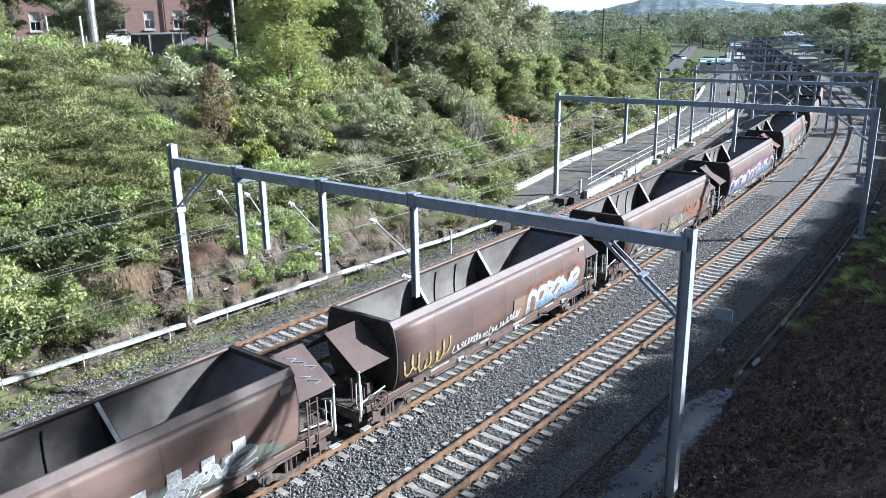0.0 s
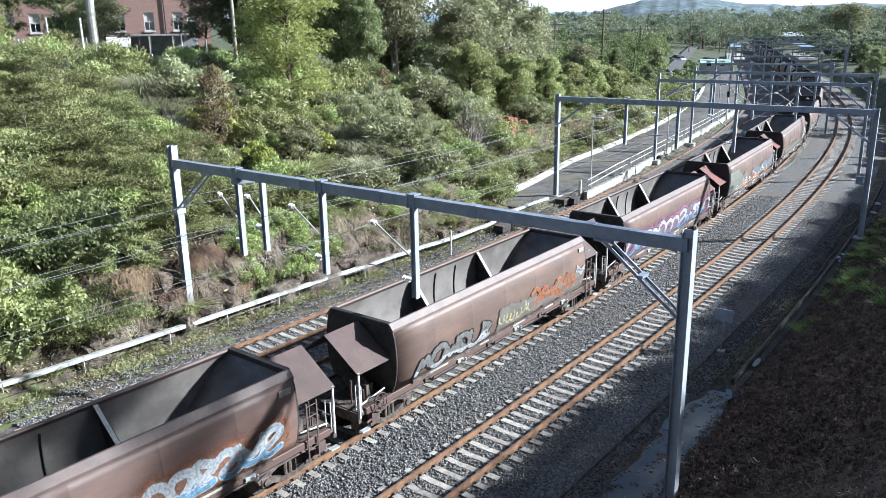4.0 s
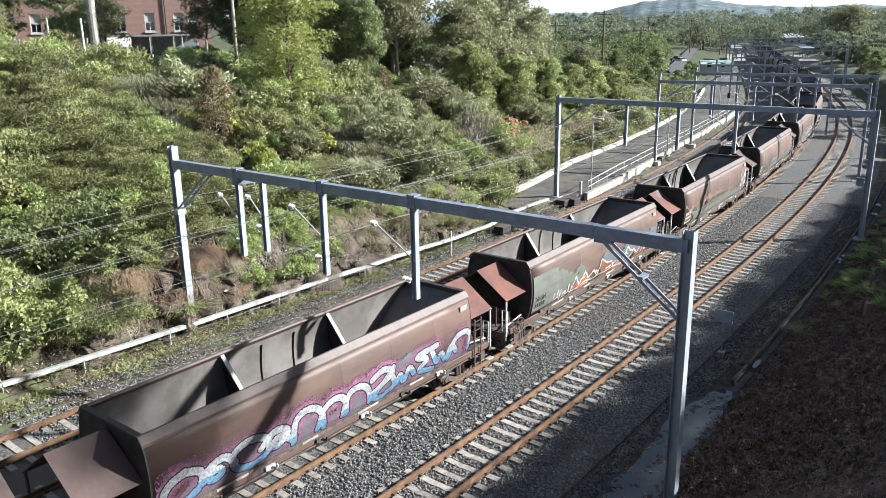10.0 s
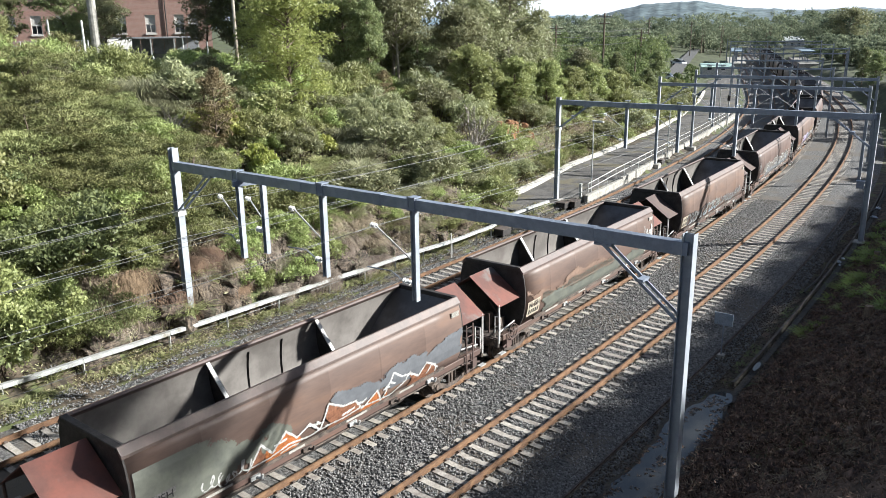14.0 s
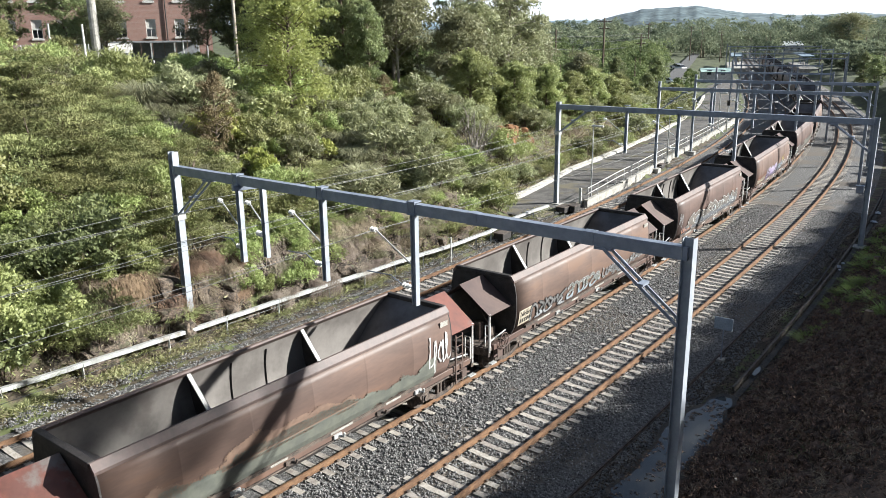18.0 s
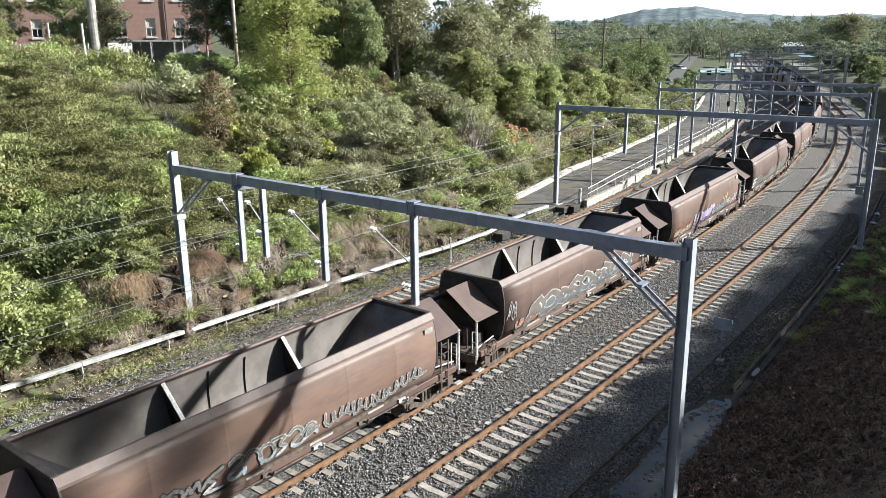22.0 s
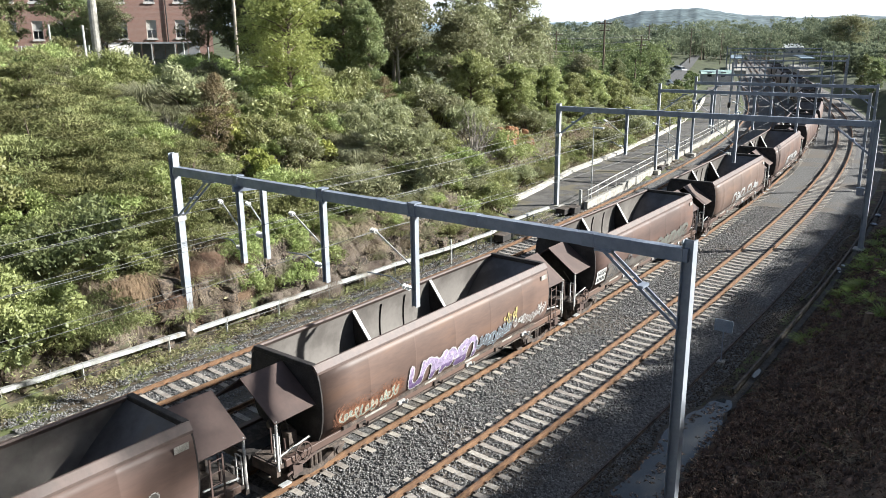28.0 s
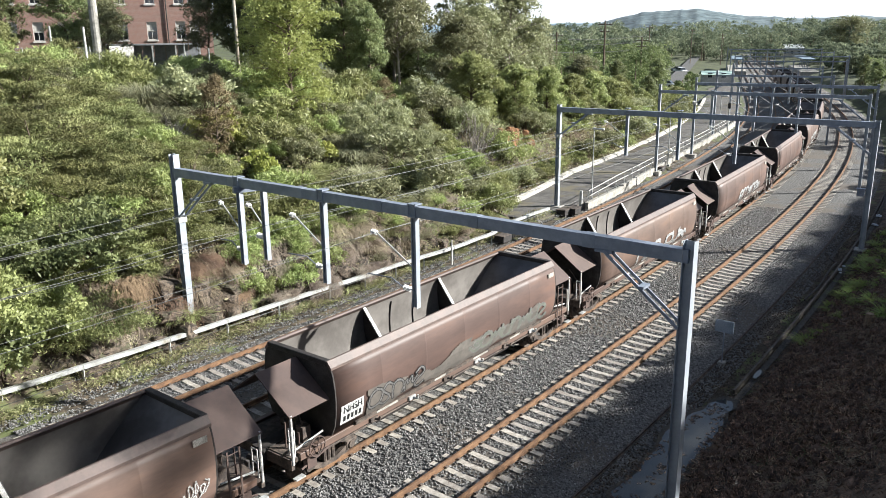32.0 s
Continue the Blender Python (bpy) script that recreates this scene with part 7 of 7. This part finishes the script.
def brick_building():
    way = (B - A).normalized()
    m = Matrix.Translation(A) @ Matrix.Rotation(math.atan2(way.y, way.x), 4, "Z")
    length = (B - A).length
    ob = empty("brick_building", m)
    tagged(ob, "three-storey red brick building with white sash windows", "building")
    holes = []
    for row in range(3):
        z = 2.1 + row * 3.65
        for x in (2.0, 4.4, 6.8, 9.4, 12.4, 15.3, 18.2, 19.6):
            holes.append((x - 0.5, x + 0.5, z, z + 1.85))
    # facade as piers and spandrels round the openings
    bm = bmesh.new()
    xs = sorted({0.0, length} | {h for q in holes for h in q[:2]})
    zs = sorted({0.0, 12.5} | {h for q in holes for h in q[2:]})
    for x0, x1 in zip(xs, xs[1:]):
        for z0, z1 in zip(zs, zs[1:]):
            if not any(q[0] <= x0 and x1 <= q[1] and q[2] <= z0 and z1 <= q[3] for q in holes):
                vs = [bm.verts.new(p) for p in ((x0, 0, z0), (x1, 0, z0), (x1, 0, z1), (x0, 0, z1))]
                bm.faces.new(vs)
    bmesh.ops.remove_doubles(bm, verts=bm.verts, dist=1e-4)
    solid(bm, 0.35)
    part("front_wall", bm, M_BRICKWALL, ob)
    part("side_wall", boxed(length - 0.3, length, 0.37, 12, 0, 12.5), M_BRICKWALL, ob)
    part("back_wall", boxed(0, length - 0.31, 11.7, 12, 0, 12.5), M_BRICKWALL, ob)
    bm = panel(bmesh.new(), [[(x, -0.5, 12.5), (x, 6, 15.0), (x, 12.5, 12.5)] for x in (-0.5, length + 0.5)])
    solid(bm, 0.12)
    part("roof", bm, M_DARK, ob)
    for x0, x1, z0, z1 in holes:
        bm = bmesh.new()
        for a in ((x0, x0 + 0.07, z0, z1), (x1 - 0.07, x1, z0, z1), (x0 + 0.07, x1 - 0.07, z1 - 0.08, z1), (x0 + 0.07, x1 - 0.07, z0, z0 + 0.08), (x0 + 0.07, x1 - 0.07, (z0 + z1) / 2 - 0.035, (z0 + z1) / 2 + 0.035), ((x0 + x1) / 2 - 0.02, (x0 + x1) / 2 + 0.02, z0 + 0.08, (z0 + z1) / 2 - 0.035)):
            box(bm, a[0], a[1], 0.08, 0.16, a[2], a[3])
        win = part("window", bm, M_WHITE, ob, "white-painted sash window")
        part("blind", boxed(x0 + 0.07, x1 - 0.07, 0.17, 0.19, (z0 + z1) / 2 - 0.1, z1 - 0.08), M_RENDER, win, "lowered pale blind")
        part("pane", boxed(x0 + 0.07, x1 - 0.07, 0.2, 0.22, z0 + 0.08, z1 - 0.08), M_GLASS, win)
        part("sill", boxed(x0 - 0.08, x1 + 0.08, -0.1, 0.07, z0 - 0.16, z0 - 0.005), M_WHITE, win)
    part("drainpipe", rod(bmesh.new(), (16.9, -0.1, 0), (16.9, -0.1, 12.3), 0.06, 8), M_DARK, ob)


def brick_material():
    m = bpy.data.materials.new("brick wall")
    m.use_nodes = True
    n, l = m.node_tree.nodes, m.node_tree.links
    tc, bt, mp = n.new("ShaderNodeTexCoord"), n.new("ShaderNodeTexBrick"), n.new("ShaderNodeMapping")
    mp.inputs["Rotation"].default_value = (radians(90), 0, 0)
    l.new(tc.outputs["Object"], mp.inputs["Vector"])
    l.new(mp.outputs["Vector"], bt.inputs["Vector"])
    bt.inputs["Scale"].default_value = 1.0
    bt.inputs["Brick Width"].default_value, bt.inputs["Row Height"].default_value, bt.inputs["Mortar Size"].default_value = 0.24, 0.086, 0.009
    bt.inputs["Color1"].default_value, bt.inputs["Color2"].default_value, bt.inputs["Mortar"].default_value = (0.285, 0.155, 0.125, 1), (0.21, 0.112, 0.09, 1), (0.33, 0.28, 0.24, 1)
    l.new(bt.outputs["Color"], n["Principled BSDF"].inputs["Base Color"])
    n["Principled BSDF"].inputs["Roughness"].default_value = 0.9
    return m


M_BRICKWALL = brick_material()
brick_building()
way = (B - A).normalized()
FRONT = Matrix.Translation(A) @ Matrix.Rotation(math.atan2(way.y, way.x), 4, "Z")
shop = empty("covered_walkway", FRONT @ pose(8.6, -6.5, 0))
tagged(shop, "grey flat-roofed covered walkway before the brick building", "shelter")
M_HOARD = mat("grey painted sheet", (0.30, 0.31, 0.33), (0.22, 0.23, 0.245), 2, 20, 0.7, bump=0.1)
part("roof", boxed(0, 11.3, 0, 2.4, 1.62, 1.76), M_HOARD, shop)
for x in (0.1, 2.3, 4.5, 6.7, 8.9, 11.2):
    part("post", boxed(x - 0.06, x + 0.06, 0.02, 0.14, -0.2, 1.615), M_GALV, shop)
for x in np.arange(0.1, 11.0, 1.12):
    part("back_panel", boxed(x, x + 1.08, 2.2, 2.26, 0, 1.61), M_HOARD, shop)
bm = panel(bmesh.new(), [[(x, -0.05, 1.6), (x, -0.4, 1.5), (x, -0.8, 1.1), (x, -0.95, 0.7)] for x in np.linspace(2.8, 5.0, 6)])
solid(bm, 0.03)
part("awning", bm, M_WHITE, shop, "white curved awning")
# crest fence
fence = empty("wire_fence", Matrix())
tagged(fence, "grey wire fence with posts along the top of the bank", "fence")
F0, F1 = Vector((-34.5, 57.5)), Vector((-26.0, 60.5))
fz = lambda q: ground_at(*[float(c[0]) for c in line_coords([q.x], [q.y])])
prev = None
for i in range(5):
    q = F0.lerp(F1, i / 4)
    z = fz(q)
    part("fence_post", rod(bmesh.new(), (q.x, q.y, z - 0.3), (q.x, q.y, z + 1.7), 0.04, 6), M_GALV, fence)
    if prev:
        bm = bmesh.new()
        p0, z0 = prev
        for h in (0.15, 0.55, 0.95, 1.35, 1.65):
            rod(bm, (p0.x, p0.y, z0 + h), (q.x, q.y, z + h), 0.012, 4)
        for k in range(1, 16):
            c = p0.lerp(q, k / 16)
            zz = z0 + (z - z0) * k / 16
            rod(bm, (c.x, c.y, zz + 0.15), (c.x, c.y, zz + 1.65), 0.007, 4)
        part("fence_mesh", bm, M_STEEL, fence)
    prev = (q, z)


def pole(x, y, h, r, material, label, arms=()):
    sc, oc = line_coords([x], [y])
    z = ground_at(float(sc[0]), float(oc[0]))
    ob = empty("utility_pole", Matrix.Translation((x, y, z)))
    tagged(ob, label, "pole", "utility poles")
    part("pole_shaft", rod(bmesh.new(), (0, 0, -0.5), (0, 0, h), r, 12, r * 0.8), material, ob)
    for zz, w in arms:
        arm = part("crossarm", boxed(-w, w, -0.06, 0.06, zz - 0.07, zz + 0.07), M_BARK, ob)
        for x_ in (-w * 0.9, -w * 0.45, w * 0.45, w * 0.9):
            part("pin_insulator", rod(bmesh.new(), (x_, 0, zz + 0.07), (x_, 0, zz + 0.25), 0.05, 8), M_PORCELAIN, arm)
    return z


pole(-24.2, 57.6, 12.0, 0.31, M_CONC, "stout grey pole on the crest of the bank")
pole(-24.6, 56.6, 3.2, 0.09, M_WHITE, "short white post beside the grey pole")
pole(-14.5, 58.2, 10.0, 0.13, M_PALEBARK, "slim weathered timber pole above the bank")
pole(-29.5, 62.0, 3.2, 0.09, M_GALV, "grey signal post on the crest of the bank")
for x, y, h in ((-20.2, 57.4, 1.1), (-17.6, 57.8, 0.9), (-19.0, 60.5, 2.2), (-17.2, 60.5, 2.4)):
    pole(x, y, h, 0.06, M_WHITE, "short white post on the crest of the bank")
for x, y, h in ((19.7, 138.6, 9.0), (25.2, 125.5, 11.5), (35.9, 145.6, 9.5), (60, 235, 12), (83, 270, 12), (100, 290, 11)):
    pole(x, y, h, 0.16, M_BARK, "dark timber power pole with a crossarm", ((h - 0.6, 1.1), (h - 1.6, 0.8)))
for z in (11.2, 10.3, 9.0):
    for dx in (-0.8, 0.8):
        wire(sagged((-5 + dx, 96, z + 2.5), (19.7 + dx, 138.6, z), 0.4) + sagged((19.7 + dx, 138.6, z), (35.9 + dx, 145.6, z + 0.3), 0.3) + sagged((35.9 + dx, 145.6, z + 0.3), (60 + dx, 235, z + 1), 0.6), 0.02, "power_line", "thin power line between timber poles")


def shed(name, x, y, z, lx, ly, h, turn, wall, roof, label):
    ob = empty(name, pose(x, y, z, 0, 0, turn))
    tagged(ob, label, "building", "station buildings")
    part("wall", boxed(-lx / 2, lx / 2, -ly / 2, ly / 2, -1.0, h), wall, ob)
    bm = panel(bmesh.new(), [[(-lx / 2 - 0.4, -ly / 2 - 0.4, h + 0.03), (-lx / 2 - 0.4, 0, h + ly * 0.2), (-lx / 2 - 0.4, ly / 2 + 0.4, h + 0.03)], [(lx / 2 + 0.4, -ly / 2 - 0.4, h + 0.03), (lx / 2 + 0.4, 0, h + ly * 0.2), (lx / 2 + 0.4, ly / 2 + 0.4, h + 0.03)]])
    solid(bm, 0.08)
    part("roof", bm, roof, ob)
    for k in range(int(lx // 3)):
        cx = -lx / 2 + 1.5 + k * 3
        win = part("window", boxed(cx - 0.55, cx + 0.55, -ly / 2 - 0.05, -ly / 2 - 0.004, 1.0, 2.1), M_WHITE, ob)
        part("pane", boxed(cx - 0.47, cx + 0.47, -ly / 2 - 0.06, -ly / 2 - 0.052, 1.07, 2.03), M_GLASS, win)


M_ROOFGREEN = mat("pale green sheet roof", (0.45, 0.58, 0.52), (0.38, 0.5, 0.45), 1, 20, 0.5, bump=0.05, speck=0.9)
shed("station_building", 63.5, 186, 0.8, 6.5, 4, 1.7, -10, M_RENDER, M_ROOFGREEN, "low pale station building with a light green roof")
shed("house", 160, 330, 1.0, 12, 8, 3.2, 20, M_RENDER, M_ROOF, "white house among trees beyond the tracks")
shed("house", 150, 350, 1.0, 10, 8, 3.2, 0, M_RENDER, M_ROOF, "white house among trees beyond the tracks")
shed("house", 66, 330, 2.0, 14, 9, 4.0, 0, M_RENDER, M_ROOF, "pale house among trees beyond the road")


def hill(name, dist, prof, material, label):
    """A wooded ridge far off: prof gives bearing in degrees and height."""
    bearings = np.linspace(prof[0][0], prof[-1][0], 700)
    hs = np.interp(bearings, [q[0] for q in prof], [q[1] for q in prof])
    verts, faces = [], []
    for i, (b, h) in enumerate(zip(bearings, hs)):
        h = h + 3.0 * noise.noise(Vector((b * 1.1, dist, 0))) + 1.6 * noise.noise(Vector((b * 5.0, dist, 2)))
        for k in range(25):
            t = k / 24
            d = dist + 700 * t
            z = -20 + (h + 20) * math.sin(t * math.pi / 2) + 2.0 * noise.noise(Vector((b * 1.6, t * 3, dist)))
            verts.append((math.sin(radians(b)) * d, math.cos(radians(b)) * d, z))
    for i in range(699):
        for k in range(24):
            a = i * 25 + k
            faces.append((a, a + 25, a + 26, a + 1))
    me = bpy.data.meshes.new(name)
    me.from_pydata(verts, [], faces)
    me.materials.append(material)
    for p_ in me.polygons:
        p_.use_smooth = True
    return tagged(new(name, me), label, "hill", kind="structure")


# further ridge: more haze in its colour, so paler and bluer still
M_HILL_FAR = mat("haze-pale far hill", (0.22, 0.31, 0.37), (0.18, 0.26, 0.31), 0.008, 0.05, 0.95, bump=0.3, depth=4.0)
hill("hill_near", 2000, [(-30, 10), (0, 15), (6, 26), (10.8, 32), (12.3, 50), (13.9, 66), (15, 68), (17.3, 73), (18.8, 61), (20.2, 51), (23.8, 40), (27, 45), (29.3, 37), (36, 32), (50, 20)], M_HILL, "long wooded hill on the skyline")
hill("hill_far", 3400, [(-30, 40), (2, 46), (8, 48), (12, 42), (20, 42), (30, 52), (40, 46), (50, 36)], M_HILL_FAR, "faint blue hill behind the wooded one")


# ---- beyond: signal, cars, platforms ----
def signal(s, off):
    ob = empty("track_signal", line_pose(s, off, 0.0))
    tagged(ob, "pale signal post with a red band and a dark head", "signal")
    part("post", rod(bmesh.new(), (0, 0, -0.2), (0, 0, 2.9), 0.09, 10), M_WHITE, ob)
    part("band", rod(bmesh.new(), (0, 0, 1.4), (0, 0, 2.1), 0.095, 10), M_REDPAINT, ob)
    part("head", boxed(-0.18, 0.18, -0.14, 0.14, 2.9, 3.6, bevel=0.03), M_DARK, ob)


M_REDPAINT = mat("faded red paint", (0.45, 0.16, 0.12), None, 4, 30, 0.6, bump=0)
signal(79.0, -9.2)


def car(x, y, turn, colour, label):
    sc, oc = line_coords([x], [y])
    ob = empty("parked_car", pose(x, y, ground_at(float(sc[0]), float(oc[0])) + 0.02, 0, 0, turn))
    tagged(ob, label, "car", "parked cars")
    bm = boxed(-0.88, 0.88, -2.2, 2.2, 0.32, 0.92, bevel=0.12)
    part("body", bm, colour, ob)
    bm = bmesh.new()
    vs = [bm.verts.new(q) for q in ((-0.8, -1.6, 0.925), (0.8, -1.6, 0.925), (0.8, 1.1, 0.925), (-0.8, 1.1, 0.925), (-0.62, -1.1, 1.45), (0.62, -1.1, 1.45), (0.62, 0.4, 1.45), (-0.62, 0.4, 1.45))]
    for f in ((0, 1, 5, 4), (1, 2, 6, 5), (2, 3, 7, 6), (3, 0, 4, 7)):
        bm.faces.new([vs[i] for i in f])
    part("glasshouse", bm, M_GLASS, ob)
    part("roof", boxed(-0.63, 0.63, -1.12, 0.42, 1.455, 1.5, bevel=0.02), colour, ob)
    for x_ in (-0.8, 0.8):
        for y_ in (-1.35, 1.35):
            part("wheel", rod(bmesh.new(), (x_ - 0.1, y_, 0.32), (x_ + 0.1, y_, 0.32), 0.32, 12), M_DARK, ob)


M_CARWHITE = mat("white car paint", (0.75, 0.75, 0.75), (0.7, 0.7, 0.7), 1, 10, 0.25, bump=0, speck=0.95)
M_CARGREY = mat("grey car paint", (0.3, 0.31, 0.33), (0.27, 0.28, 0.3), 1, 10, 0.25, bump=0, speck=0.95)
for s, off, turn, c, lb in ((140, -24.0, 60, M_CARWHITE, "white car on the road beyond the path"), (150, -30, 40, M_CARGREY, "grey car parked near the station"), (205, -24, 20, M_CARWHITE, "white car parked near the station"), (212, -25, 20, M_CARGREY, "grey car parked near the station")):
    q = on_line(s, off)
    car(q.x, q.y, turn, c, lb)
strip("station_road", 110, 330, 4.0, [(-25.0, 1.62), (-21.5, 1.5)], M_ASPHALT, "grey asphalt road towards the station", "road")
M_ROOFBLUE = mat("pale blue sheet roof", (0.20, 0.26, 0.31), (0.165, 0.215, 0.26), 1, 20, 0.5, bump=0.05, speck=0.9)


def canopy(s, off, length, material):
    ob = empty("platform_canopy", line_pose(s, off, 0.6))
    tagged(ob, "long platform canopy on slim posts at the station", "canopy", "platform canopies")
    part("platform", boxed(-2.4, 2.4, -length / 2 - 6, length / 2 + 6, -1.0, 0.5), M_CONC, ob)
    part("roof", boxed(-1.7, 1.7, -length / 2, length / 2, 3.4, 3.65), material, ob)
    for k in np.arange(-length / 2 + 1, length / 2, 5.0):
        part("post", boxed(-0.09, 0.09, k - 0.09, k + 0.09, 0.505, 3.395), M_STEEL, ob)


canopy(235, -9.0, 30, M_ROOFBLUE)
canopy(235, 9.6, 30, M_ROOFBLUE)
big = make_tree("spreading_gum", 58, 17.0, 7.5, (M_LEAF_OLIVE, M_PALEBARK), "large spreading gum with pale limbs beyond the tracks", 40, 130, 0.7, 0.26, 0.25, 0.4, 0.5)
plant(big, 0, 0, 1.0, pos=(150.0, 300.0))


def motions():
    for n, start, ob in WAGONS:
        walk(ob, [(t, wagon_pose(start - moved(t))) for t in TIMES])
        if n > 8:
            continue
        # wheels roll without slipping; each wheelset turns on its bogie
        turns = [i * 0.16 for i in range(200)] + [32.0]
        for bogie in [c for c in ob.children if c.name.startswith("bogie")]:
            for axle in [c for c in bogie.children if c.name.startswith("wheelset")]:
                y = axle.matrix_basis.translation.y
                walk(axle, [(t, Matrix.Translation((0, y, 0.46)) @ Matrix.Rotation(moved(t) / 0.46, 4, "X")) for t in turns])


motions()
